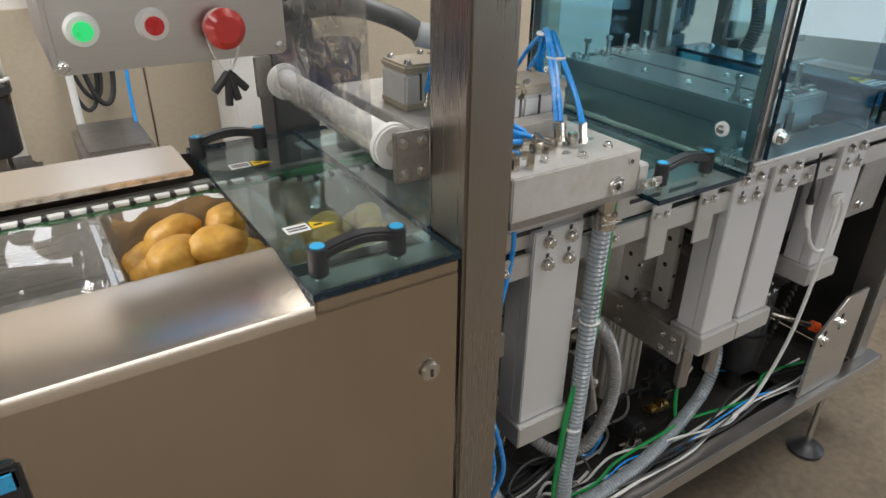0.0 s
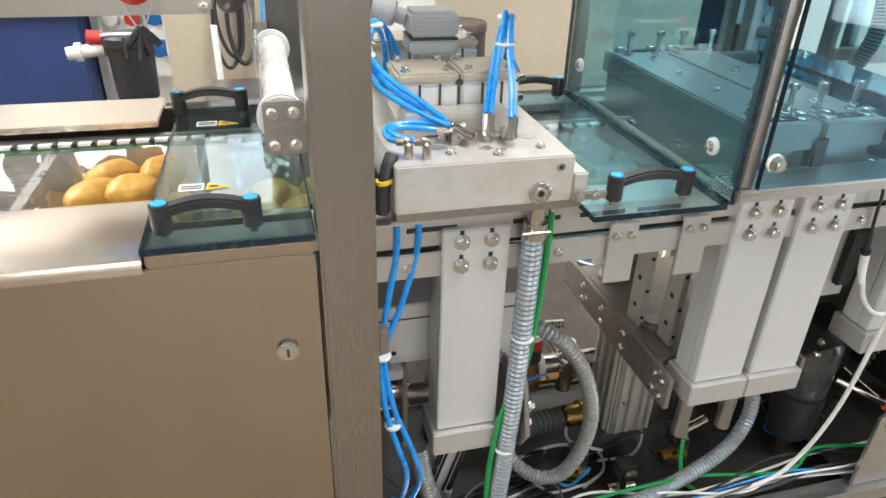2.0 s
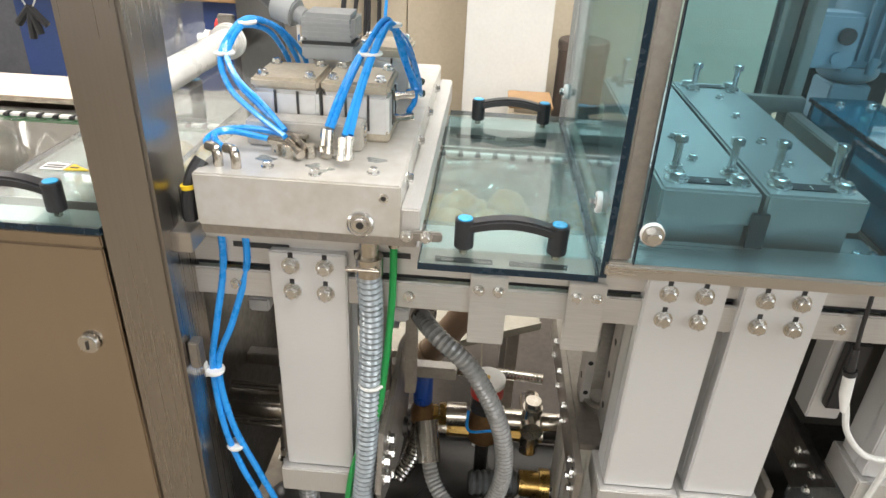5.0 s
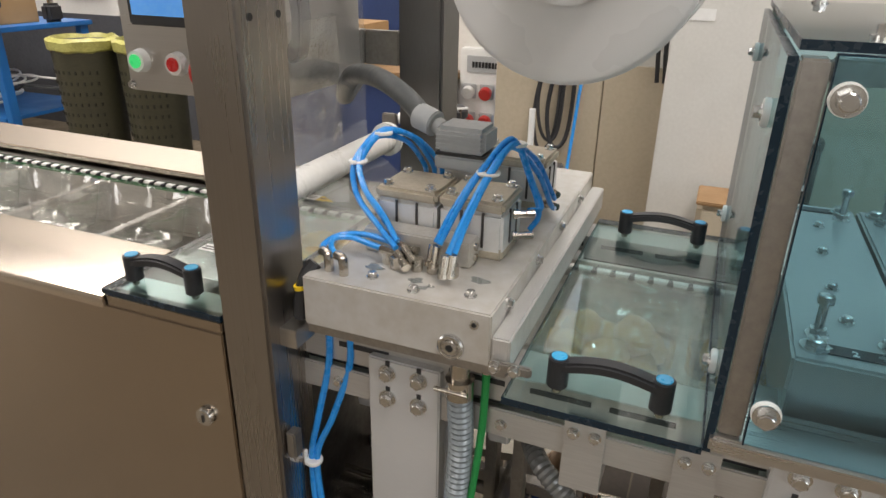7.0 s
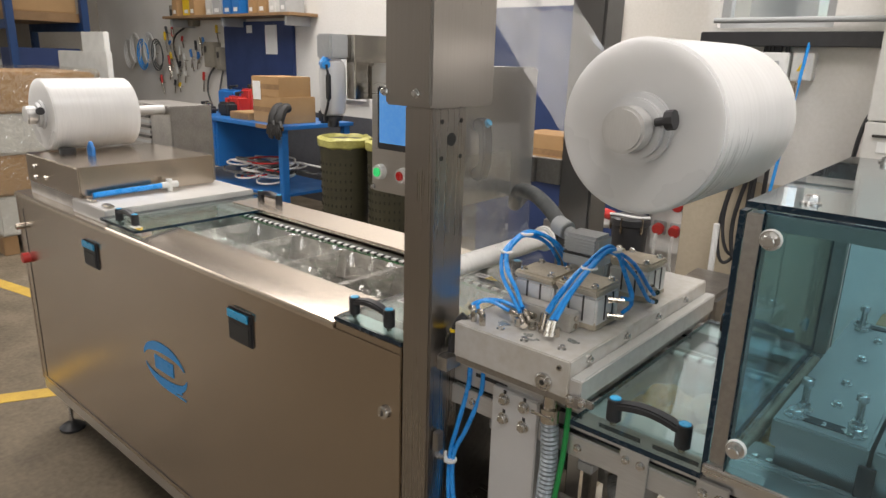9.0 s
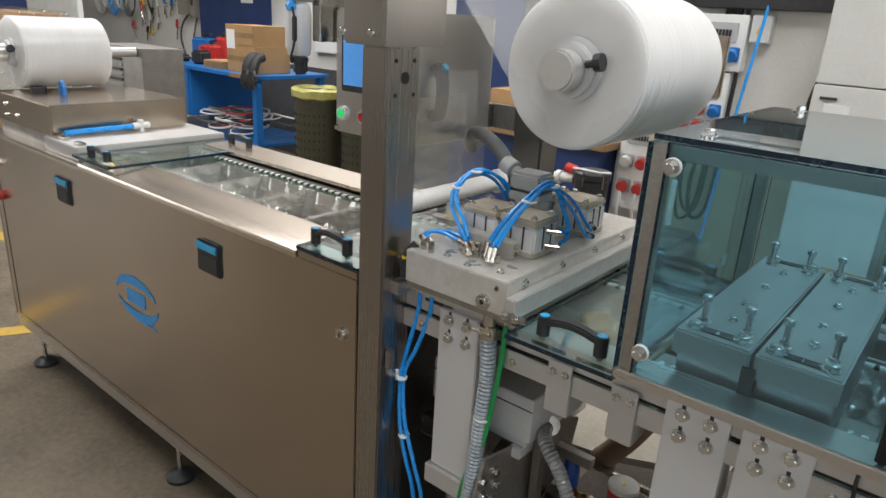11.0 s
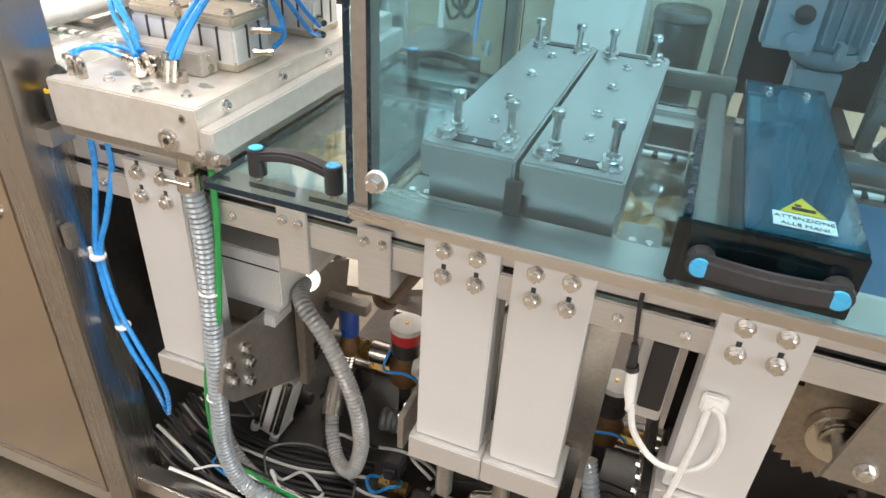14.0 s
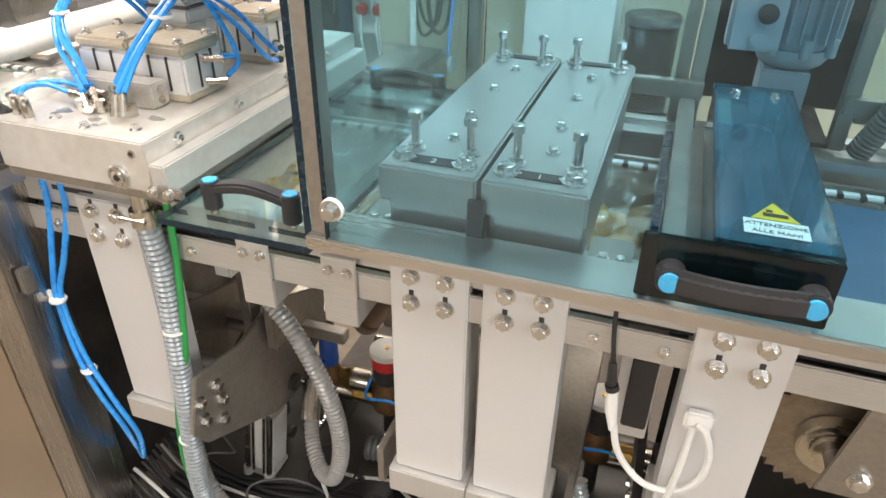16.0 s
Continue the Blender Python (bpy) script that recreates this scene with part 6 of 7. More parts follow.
def tray_mesh():
    """A thin formed tray: flange, drafted walls with soft corners, floor."""
    bm = bmesh.new()
    def ring(ix, iy, z, r):
        x0, x1, y0, y1 = ix, PITCH - ix, iy, 0.252 - iy
        out = []
        for cx, cy, a0 in ((x1 - r, y1 - r, 0), (x0 + r, y1 - r, 90), (x0 + r, y0 + r, 180), (x1 - r, y0 + r, 270)):
            for k in range(5):
                a = radians(a0 + k * 22.5)
                out.append(bm.verts.new((cx + r * math.cos(a), cy + r * math.sin(a), z)))
        return out
    rings = [ring(0.0005, 0.0, 0, 0.002), ring(0.007, 0.012, 0.0006, 0.02), ring(0.009, 0.014, -0.004, 0.02), ring(0.02, 0.026, -0.085, 0.026), ring(0.027, 0.033, -0.092, 0.026), ring(0.07, 0.08, -0.0905, 0.02)]
    for a, b in zip(rings, rings[1:]):
        for k in range(20):
            bm.faces.new((a[k], a[(k + 1) % 20], b[(k + 1) % 20], b[k]))
    n, grid = 12, {}
    for i in range(n + 1):
        for j in range(n + 1):
            u, v = i / n, j / n
            e = min(u, 1 - u, v, 1 - v) * 4
            grid[i, j] = bm.verts.new((0.03 + (PITCH - 0.06) * u, 0.036 + 0.18 * v, -0.091 + min(e, 1) * (0.008 + 0.016 * abs(noise.noise(Vector((u * 4, v * 5, 2.0)))) + 0.006 * noise.noise(Vector((u * 11, v * 12, 7.0))))))
    for i in range(n):
        for j in range(n):
            bm.faces.new((grid[i, j], grid[i + 1, j], grid[i + 1, j + 1], grid[i, j + 1]))
    return mesh_of("tray", bm, TRAY, 30)


def film_mesh(sag, seed):
    """A lid of film that sags and wrinkles over a filled tray."""
    bm = bmesh.new()
    n = 22
    vs = {}
    for i in range(n + 1):
        for j in range(n + 1):
            u, v = i / n, j / n
            e = (math.sin(math.pi * u) * math.sin(math.pi * v)) ** 0.5
            z = 0.003 - sag * e + e * 0.007 * noise.noise(Vector((u * 7 + seed, v * 7, seed))) + e * 0.005 * noise.noise(Vector((u * 18, v * 18, seed)))
            vs[i, j] = bm.verts.new((u * PITCH, v * 0.252, z))
    for i in range(n):
        for j in range(n):
            bm.faces.new((vs[i, j], vs[i + 1, j], vs[i + 1, j + 1], vs[i, j + 1]))
    return mesh_of("lid_film", bm, FILM, 80)


def potato_mesh(seed):
    bm = bmesh.new()
    bmesh.ops.create_icosphere(bm, subdivisions=4, radius=1)
    for v in bm.verts:
        p = v.co.copy()
        k = 1 + 0.16 * noise.noise(p * 1.3 + Vector((seed, 0, 0))) + 0.05 * noise.noise(p * 3.1 + Vector((0, seed, 0)))
        for q in range(5):
            d = Vector((math.sin(seed * 3 + q * 2.1), math.cos(seed + q * 1.7), math.sin(q * 2.9 + seed))).normalized()
            k -= 0.05 * math.exp(-((p - d).length / 0.14) ** 2)
        v.co = Vector((p.x * 0.043, p.y * 0.029, p.z * 0.027)) * k
    return mesh_of("potato", bm, POTATO, 80)


TRAY_ME = tray_mesh()
FILMS = [film_mesh(0.005, 1.7), film_mesh(0.004, 5.2)]
SPUDS = [potato_mesh(s) for s in (1.0, 2.3, 3.9, 5.1)]
movers, coming = [], []
LAY = ((0.055, 0.20, -0.063, 0, 20), (0.115, 0.195, -0.06, 1, 75), (0.17, 0.19, -0.058, 2, 100), (0.06, 0.135, -0.062, 3, -30), (0.125, 0.13, -0.061, 0, 10), (0.172, 0.125, -0.06, 1, 60), (0.075, 0.075, -0.062, 2, 5),
       (0.15, 0.07, -0.061, 3, -12), (0.085, 0.165, -0.02, 1, 15), (0.13, 0.10, -0.018, 2, 8), (0.16, 0.16, -0.013, 3, 50), (0.075, 0.10, -0.022, 0, 40))
rnd = random.Random(3)
for k in range(-6, 5):
    x = X0 + PITCH * k
    full = 0 <= k <= 3
    tr = new("food_tray", TRAY_ME)
    dip = 0.019 if k >= 1 else 0.0
    tr.location = (x, 0.775, 0.9935 - dip)
    tagged(tr, "clear formed plastic tray filled with potatoes" if full else "clear formed plastic tray, still empty", "tray", "trays on the line")
    movers.append((tr, 0, 0))
    if k >= 0:
        fm = new("lid_film", FILMS[k % 2])
        fm.location = (x, 0.775, 0.982 - dip)
        tagged(fm, "shiny wrinkled clear film sealed over the tray" if k > 1 else "stretch of clear lid film coming down to the tray", "film", "lid films")
        if k >= 2:
            movers.append((fm, 0, 0))
        else:
            coming.append((fm, k))
    if full:
        for px, py, pz, s, a in LAY:
            po = new("potato", SPUDS[(s + k) % 4])
            po.location = (x + px, 0.775 + py, 0.9935 - dip + pz - (0.0 if k == 0 else 0.012 if pz < -0.03 else 0.030))
            po.rotation_euler = (rnd.uniform(-0.5, 0.5), rnd.uniform(-0.25, 0.25), radians(a + 25 * k))
            po.scale = [rnd.uniform(0.82, 0.98)] * 3
            tagged(po, "yellow-brown washed potato lying in a tray", "potato", "potatoes in the trays")
            movers.append((po, 0, 0))
chain = thing("tray_chain", (0, 1.03, 1.0), "clip chain that grips the tray web, white and black", "chain")
CL_W = mesh_of("clip", boxes((-0.0118, 0.0118, -0.0065, 0.0065, -0.003, 0.002), bev=0.0012), WHITE)
CL_K = mesh_of("pin", boxes((-0.0034, 0.0034, -0.009, 0.004, -0.003, 0.0035), (-0.0048, 0.0048, -0.0095, -0.006, -0.002, 0.0015), bev=0.0008), BLACK)
for k in range(112):
    x = -1.2 + PITCH / 8 * k
    dip = 0.019 * min(max((x - 0.76) / 0.08, 0), 1)
    shared("clip", CL_W, chain, (x, 1.028, 0.9985 - dip))
    shared("pin", CL_K, chain, (x + PITCH / 16, 1.026, 0.999 - dip))
movers.append((chain, 0, 0))

# ---- film reels and the web of film ----


def reel(x, y0, y1, z, r, back, label):
    w = thing("film_reel", (x, y0, z - r), label, "film reel", "film reels")
    part("film", rods(((x, y0, z), (x, y1, z), r), seg=64, bev=0.004), ROLLWHITE, w, "white wound film")
    part("core", rods(((x, y0 + 0.002, z), (x, y0 - 0.008, z), 0.052), ((x, y0 - 0.008, z), (x, y0 - 0.02, z), 0.044), seg=40, bev=0.002), ALU, w)
    part("spindle", rods(((x, y0 - 0.02, z), (x, y0 - 0.055, z), 0.033), seg=36, bev=0.004), ALU_P, w)
    part("axle", rods(((x, y1, z), (x, back, z), 0.02), seg=24), ALU_P, w)
    kn = part("knob", rods(((x + 0.034, y0 - 0.022, z + 0.012), (x + 0.052, y0 - 0.022, z + 0.016), 0.006), ((x + 0.050, y0 - 0.022, z + 0.016), (x + 0.062, y0 - 0.022, z + 0.018), 0.014), seg=10), BLACK, w, "black clamping knob")
    return w


reel(1.262, 0.76, 1.09, 1.425, 0.128, 1.29, "large reel of clear-white film on an aluminium spindle")
reel(-1.07, 0.74, 1.05, 1.275, 0.13, 1.205, "reel of white film above the forming station")
arm = thing("reel_stand", (1.26, 1.27, 1.0), "stainless plate that carries the film reel", "stand")
part("plate", boxes((0.97, 1.33, 1.291, 1.303, 1.36, 1.49), bev=0.003), STEEL, arm)
arm = thing("reel_stand", (-1.25, 1.3, 0), "stainless stand box with louvres that carries the far reel", "stand")
part("body", boxes((-1.42, -1.02, 1.21, 1.40, 0.0, 1.29), bev=0.004), STEEL_D, arm)
for k in range(6):
    part("louvre", boxes((-1.40, -1.20, 1.203, 1.2095, 1.12 + 0.022 * k, 1.132 + 0.022 * k), bev=0.001), DARK if k % 2 else GREYPL, arm)


def web(name, pts, label, material=WEB):
    """A strip of film along a line in the x-z plane, as wide as the reel."""
    bm = bmesh.new()
    line = spline([(x, 0, z) for x, z in pts], 6)
    rows = []
    for i, p in enumerate(line):
        rows.append([bm.verts.new((p.x + 0.004 * noise.noise(Vector((j * 0.9, i * 0.35, 3))), 0.775 + 0.335 * j / 10, p.z)) for j in range(11)])
    for a, b in zip(rows, rows[1:]):
        for j in range(10):
            bm.faces.new((a[j], a[j + 1], b[j + 1], b[j]))
    return solo(name, bm, material, (pts[0][0], 0.96, pts[0][1]), label, "film", sharp=80)


web("film_web", [(1.143, 1.38), (1.085, 1.45), (1.005, 1.545), (0.93, 1.635), (0.86, 1.72)], "clear film running up from the reel")
web("film_web", [(0.846, 1.75), (0.848, 1.5), (0.851, 1.25), (0.852, 1.115), (0.862, 1.088), (0.885, 1.084), (0.95, 1.03), (0.997, 1.0)], "clear film hanging down to the guide roller", HANGWEB)

# ---- forming station at the far end ----
fs = thing("forming_station", (-0.7, 0.93, 1.0), "stainless forming box on an aluminium plate with a blue hose", "forming station")
part("plate", boxes((-0.66, -0.405, 0.66, 1.19, 0.99, 1.035), bev=0.003), ALU_P, fs)
part("box", boxes((-1.08, -0.61, 0.670, 1.155, 1.036, 1.14), bev=0.004), STEEL, fs, "brushed stainless box")
part("under", boxes((-1.1, -0.66, 0.68, 1.19, 0.985, 1.035), bev=0.002), STEEL_D, fs)
part("hose", tube([(-0.585, 0.70, 1.05), (-0.578, 0.78, 1.054), (-0.572, 0.86, 1.056), (-0.57, 0.93, 1.058)], 0.0095, 10, 6), BLUEHOSE, fs)
part("elbow", rods(((-0.57, 0.955, 1.035), (-0.57, 0.955, 1.078), 0.011), ((-0.57, 0.925, 1.058), (-0.57, 0.985, 1.058), 0.012), seg=12), HDPE, fs)
part("knob", rods(((-0.985, 0.783, 1.14), (-0.985, 0.783, 1.158), 0.028), seg=20), BLACK, fs)
part("lever", tube([(-0.875, 0.818, 1.14), (-0.875, 0.818, 1.165), (-0.86, 0.818, 1.185), (-0.845, 0.818, 1.165), (-0.845, 0.818, 1.14)], 0.008, 8, 6), BLUEP, fs)
for x in (-0.59, -0.47):
    part("clamp", boxes((x, x + 0.05, 0.675, 0.70, 1.0355, 1.045), bev=0.004), NICKEL, fs)
for x, z in ((-1.0, 1.06), (-1.0, 1.10), (-0.9, 1.07)):
    shared("bolt", BOLT_S, fs, (x, 0.670, z), OUT)

# ---- workbench corner ----
wb = thing("workbench", (-3.4, 3.4, 0), "blue steel workbench with worn wooden edge, drawers and shelf", "workbench")
part("top", boxes((-4.6, -2.76, 3.0, 3.75, 0.926, 0.957), bev=0.004), BLUEP, wb)
part("edge", boxes((-3.1, -2.73, 2.985, 2.9995, 0.926, 0.958), bev=0.002), WOODEDGE, wb)
for x in (-4.56, -2.86):
    for y in (3.03, 3.68):
        part("leg", boxes((x, x + 0.06, y, y + 0.06, 0.0, 0.9255), bev=0.004), BLUEP, wb)
part("shelf", boxes((-4.49, -2.87, 3.03, 3.74, 0.36, 0.385), bev=0.003), BLUEP, wb)
dr = part("drawer_unit", boxes((-4.48, -3.75, 3.02, 3.7, 0.52, 0.925), bev=0.004), BLUEP, wb)
for z in (0.54, 0.67, 0.80):
    part("drawer", boxes((-4.46, -3.77, 3.008, 3.0195, z, z + 0.115), bev=0.004), BLUEP, dr)
    part("pull", boxes((-4.25, -4.0, 2.998, 3.0075, z + 0.07, z + 0.085), bev=0.002), DARK, dr)


def carton(x0, x1, y0, y1, z0, z1, label="plain brown cardboard box on a bench"):
    c = thing("cardboard_box", ((x0 + x1) / 2, (y0 + y1) / 2, z0), label, "box", "cardboard boxes")
    part("body", boxes((x0, x1, y0, y1, z0, z1), bev=0.004), CARD, c)
    part("tape", boxes((x0 - 0.001, x1 + 0.001, y0 - 0.001, y0 + 0.0005, z1 * 0.5 + z0 * 0.5 - 0.02, z1 * 0.5 + z0 * 0.5 + 0.02), bev=0), WOODEDGE, c)
    return c


cb = carton(-3.29, -2.9, 3.1, 3.45, 0.9575, 1.17)
carton(-3.30, -2.92, 3.1, 3.42, 1.1705, 1.33, "brown cardboard box with a white paper sheet")
part("paper", boxes((-3.28, -3.17, 3.096, 3.0985, 1.14, 1.29), bev=0), PAPER, cb)
carton(-3.62, -3.34, 3.08, 3.3, 0.9575, 1.02)
carton(-3.56, -3.34, 3.36, 3.55, 0.9575, 1.10)
for sx in (0.0, 0.09):
    gv = thing("work_glove", (-2.86 + sx, 3.0, 0.96), "limp black work glove hanging over the bench edge", "glove", "work gloves")
    part("palm", tube([(-2.88 + sx, 3.09, 1.10), (-2.87 + sx, 3.04, 1.09), (-2.86 + sx, 3.0, 1.04), (-2.86 + sx, 2.985, 0.985)], 0.038, 10, 5), RUBBER, gv)
    for q, (dx, dz) in enumerate(((-0.045, -0.09), (-0.018, -0.12), (0.012, -0.125), (0.04, -0.10), (0.062, -0.03))):
        part("finger", tube([(-2.86 + sx + dx * 0.4, 2.98, 1.0), (-2.86 + sx + dx * 0.8, 2.965, 0.985 + dz * 0.5), (-2.86 + sx + dx, 2.97, 0.985 + dz)], 0.013, 8, 5), RUBBER, gv)
for k, (x, y, w, h, m) in enumerate(((-4.45, 3.3, 0.22, 0.05, DARK), (-4.2, 3.2, 0.2, 0.06, BLACK), (-4.0, 3.4, 0.2, 0.16, RED), (-3.85, 3.2, 0.16, 0.12, BLACK), (-3.7, 3.45, 0.1, 0.16, HDPE), (-3.62, 3.6, 0.3, 0.22, BLACK), (-4.35, 3.55, 0.3, 0.2, BLUEP), (-4.1, 3.6, 0.16, 0.22, RED), (-2.83, 3.5, 0.08, 0.12, BLACK))):
    t = thing("hand_tool_case", (x, y, 0.9575), "small %s tool or bottle on the workbench" % ("red" if m == RED else "dark" if m in (BLACK, DARK) else "blue" if m == BLUEP else "white"), "tool", "tools on the workbench")
    part("body", boxes((x - w / 2, x + w / 2, y - 0.06, y + 0.06, 0.9575, 0.9575 + h), bev=0.02, seg=3), m, t)
    part("top", rods(((x, y, 0.955 + h), (x, y, 0.955 + h + 0.04), 0.02), ((x, y, 0.985 + h), (x + w * 0.4, y, 0.995 + h), 0.012)), BLACK if m != BLACK else RED if k == 3 else NICKEL, t)
pil = thing("cable_heap", (-3.2, 3.3, 0.385), "heap of coiled white, red and black cables on the bench shelf", "cables")
rnd = random.Random(11)
for k in range(26):
    c, r, ph = (rnd.uniform(-3.6, -2.85), rnd.uniform(3.1, 3.4)), rnd.uniform(0.08, 0.2), rnd.uniform(0, 6)
    tl = rnd.uniform(-0.5, 0.5)
    pts = [(c[0] + r * math.cos(ph + j * 0.7), c[1] + r * 0.8 * math.sin(ph + j * 0.7), 0.39 + 0.006 * k + r * 0.5 * (1 + math.sin(ph + j * 0.7) * tl)) for j in range(10)]
    part("cable", tube(pts, 0.008, 6, 5), (CABLE_W, CABLE_W, RED, CABLE_K, GREYHOSE, CABLE_W)[k % 6], pil)
for x, y, label in ((-2.03, 3.02, "olive perforated bin with a yellow liner bag"), (-1.67, 3.15, "olive perforated bin with a yellow liner bag")):
    d = thing("waste_bin", (x, y, 0), label, "waste bin", "waste bins")
    part("shell", lathe([(0.145, 0), (0.155, 0.01), (0.18, 0.91), (0.188, 0.92), (0.178, 0.93)], (x, y, 0), "z", 36), OLIVE, d)
    part("liner", lathe([(0.180, 0.88), (0.192, 0.89), (0.196, 0.94), (0.172, 0.955), (0.155, 0.92)], (x, y, 0), "z", 24, 0.014), BAG, d, "yellow bag folded over the rim")
    holes = bmesh.new()
    for i in range(9):
        for j in range(12):
            a = radians(200 + j * 12)
            rr = 0.1555 + 0.025 * (0.3 + i * 0.06) / 0.9 - 0.0045
            z = 0.28 + i * 0.06
            box_in(holes, x + rr * math.cos(a) - 0.006, x + rr * math.cos(a) + 0.006, y + rr * math.sin(a) - 0.006, y + rr * math.sin(a) + 0.006, z, z + 0.02)
    tagged(part("perforation", holes, OLIVE_D, d), kind="stuff")
for x0, x1, z0, z1 in ((-5.58, -4.28, 1.0, 1.84), (-1.8, -0.6, 0.94, 1.9)):
    nb = thing("tool_board", ((x0 + x1) / 2, 4.27, z0), "navy blue steel board on the wall", "board", "navy boards")
    part("sheet", boxes((x0, x1, 4.26, 4.2995, z0, z1), bev=0.004), NAVY, nb)
rb = thing("second_bench", (-0.5, 3.7, 0), "blue bench with a wooden top and boxes behind the line", "workbench")
part("top", boxes((-1.15, 0.1, 3.35, 3.95, 0.80, 0.84), bev=0.004), WOODEDGE, rb)
part("cabinet", boxes((-1.1, 0.05, 3.4, 3.9, 0.0, 0.7995), bev=0.004), NAVY, rb)
carton(-0.85, -0.45, 3.5, 3.8, 0.8405, 1.06)
for k in range(5):
    cc = thing("wall_cable_coil", (-8.0 + 0.22 * k, 4.27, 1.3), "coil of cable hung on the wall", "cables", "coils on the wall")
    for q in range(3):
        r = 0.11 + 0.02 * q
        part("loop", tube([(-8.0 + 0.22 * k + r * math.cos(a), 4.27 - 0.012 * q - 0.01 * k, 1.45 + 0.08 * (k % 2) + r * 1.3 * math.sin(a)) for a in [j * math.pi / 6 for j in range(13)]], 0.009, 6, 4), (CABLE_W, CABLE_W, BLUEHOSE, CABLE_W, GREYHOSE)[k], cc)
rnd = random.Random(21)
shelf = thing("wall_shelf", (-5.2, 4.15, 1.78), "long wooden wall shelf full of goods", "shelf")
part("board", boxes((-6.4, -3.9, 3.95, 4.2995, 1.87, 1.90), bev=0.003), WOODEDGE, shelf)
for x in (-6.3, -5.2, -4.05):
    part("strut", boxes((x, x + 0.03, 4.0, 4.2995, 1.78, 1.8695), bev=0.002), GREYPL, shelf)
for k in range(11):
    x = -6.3 + 0.214 * k
    w, h, d = rnd.uniform(0.1, 0.18), rnd.uniform(0.1, 0.3), rnd.uniform(0.15, 0.26)
    m, col = ((CARD, "brown cardboard"), (HDPE, "white"), (BLUEP, "blue"), (CARD, "brown cardboard"), (YELLOW, "yellow"), (GREYPL, "grey"))[rnd.randrange(6)]
    for zb in (1.9005,):
            bn = thing("storage_box", (x + w / 2, 4.1, zb), "%s storage box on the wall shelf" % col, "box", "boxes on the wall shelf")
            part("body", boxes((x, x + w, 4.25 - d, 4.25, zb, zb + h), bev=0.006), m, bn)
            part("label", boxes((x + w * 0.25, x + w * 0.75, 4.248 - d, 4.2495 - d, zb + 0.03, zb + 0.07), bev=0), PAPER, bn)
for k in range(30):
    x, z = rnd.uniform(-7.3, -5.7), rnd.uniform(1.05, 1.75)
    m, col = ((NICKEL, "bright steel"), (RED, "red"), (BLACK, "black"), (YELLOW, "yellow"), (HDPE, "white"), (BLUEP, "blue"))[k % 6]
    L = rnd.uniform(0.06, 0.17)
    tl = thing("hand_tool", (x, 4.25, z), "%s hand tool hung on the wall" % col, "tool", "tools on the wall")
    part("shaft", rods(((x, 4.255, z), (x + rnd.uniform(-0.04, 0.04), 4.255, z - L), 0.008), seg=10), NICKEL, tl)
    part("grip", rods(((x, 4.25, z), (x + rnd.uniform(-0.03, 0.03), 4.25, z + L * 0.7), 0.016), seg=12, bev=0.003), m, tl)
    part("hook", rods(((x, 4.245, z), (x, 4.2995, z), 0.005), seg=8), NICKEL, tl)
for x, z, w, h in ((-3.54, 1.09, 0.39, 0.48), (-4.75, 1.5, 0.21, 0.3), (-5.1, 1.72, 0.1, 0.08)):
    solo("wall_notice", boxes((x, x + w, 4.25, 4.257, z, z + h), bev=0.001), PAPER, (x, 4.25, z), "pale paper notice pinned on the wall", "notice", "wall notices")
bl = thing("blue_rack", (-8.0, 2.9, 0), "tall blue storage rack with orange pallets", "rack")
for x in (-8.85, -7.15):
    for y in (2.5, 3.3):
        part("upright", boxes((x, x + 0.08, y, y + 0.08, 0, 3.2), bev=0.004), RACKBLUE, bl)
for z in (0.8, 1.7, 2.6):
    for y in (2.5, 3.3):
        part("beam", boxes((-8.77, -7.15, y, y + 0.06, z, z + 0.1), bev=0.004), RACKBLUE, bl)
for k, z in enumerate((0.9, 1.8)):
    for q in range(3):
        wc = thing("pallet_load", (-8.45 + 0.5 * q, 2.9, z), "goods on an orange pallet in the rack", "goods", "goods in the rack")
        part("pallet", boxes((-8.7 + 0.52 * q, -8.23 + 0.52 * q, 2.52, 3.34, z + 0.0005, z + 0.1), bev=0.004), WOODEDGE, wc)
        part("load", boxes((-8.68 + 0.52 * q, -8.25 + 0.52 * q, 2.56, 3.3, z + 0.1005, z + 0.3 + 0.15 * ((k + q) % 3)), bev=0.01), (CARD, HDPE, NAVY)[(k + q) % 3], wc)
for x0, x1, z0, z1 in ((-5.95, -5.72, 1.33, 1.62), (-5.68, -5.6, 1.30, 1.56), (-6.7, -6.15, 1.80, 2.05)):
    sw = thing("switch_box", ((x0 + x1) / 2, 4.27, z0), "cream switch box on the wall with a cable", "switch box", "switch boxes on the wall")
    part("case", boxes((x0, x1, 4.2, 4.2995, z0, z1), bev=0.006), CREAM, sw)
    part("cable", tube([((x0 + x1) / 2, 4.26, z0), (x0, 4.25, z0 - 0.12), (x0 - 0.06, 4.26, z0 - 0.3), (x0 + 0.05, 4.27, z0 - 0.55)], 0.012, 6, 6), (CABLE_K, GREYHOSE, CABLE_K)[int(z0 * 10) % 3], sw)
    part("switch", boxes((x0 + 0.03, x0 + 0.07, 4.188, 4.1995, z1 - 0.12, z1 - 0.05), bev=0.003), DARK, sw)
for x0, x1, y, z1 in ((-5.73, -4.62, 2.5, 1.485), (-5.28, -4.78, 2.56, 1.66)):
    solo("foam_board", boxes((x0, x1, y, y + 0.05, 0.0, z1), bev=0.006), HDPE, (x0, y, 0), "large white foam board standing on the floor", "board", "foam boards")

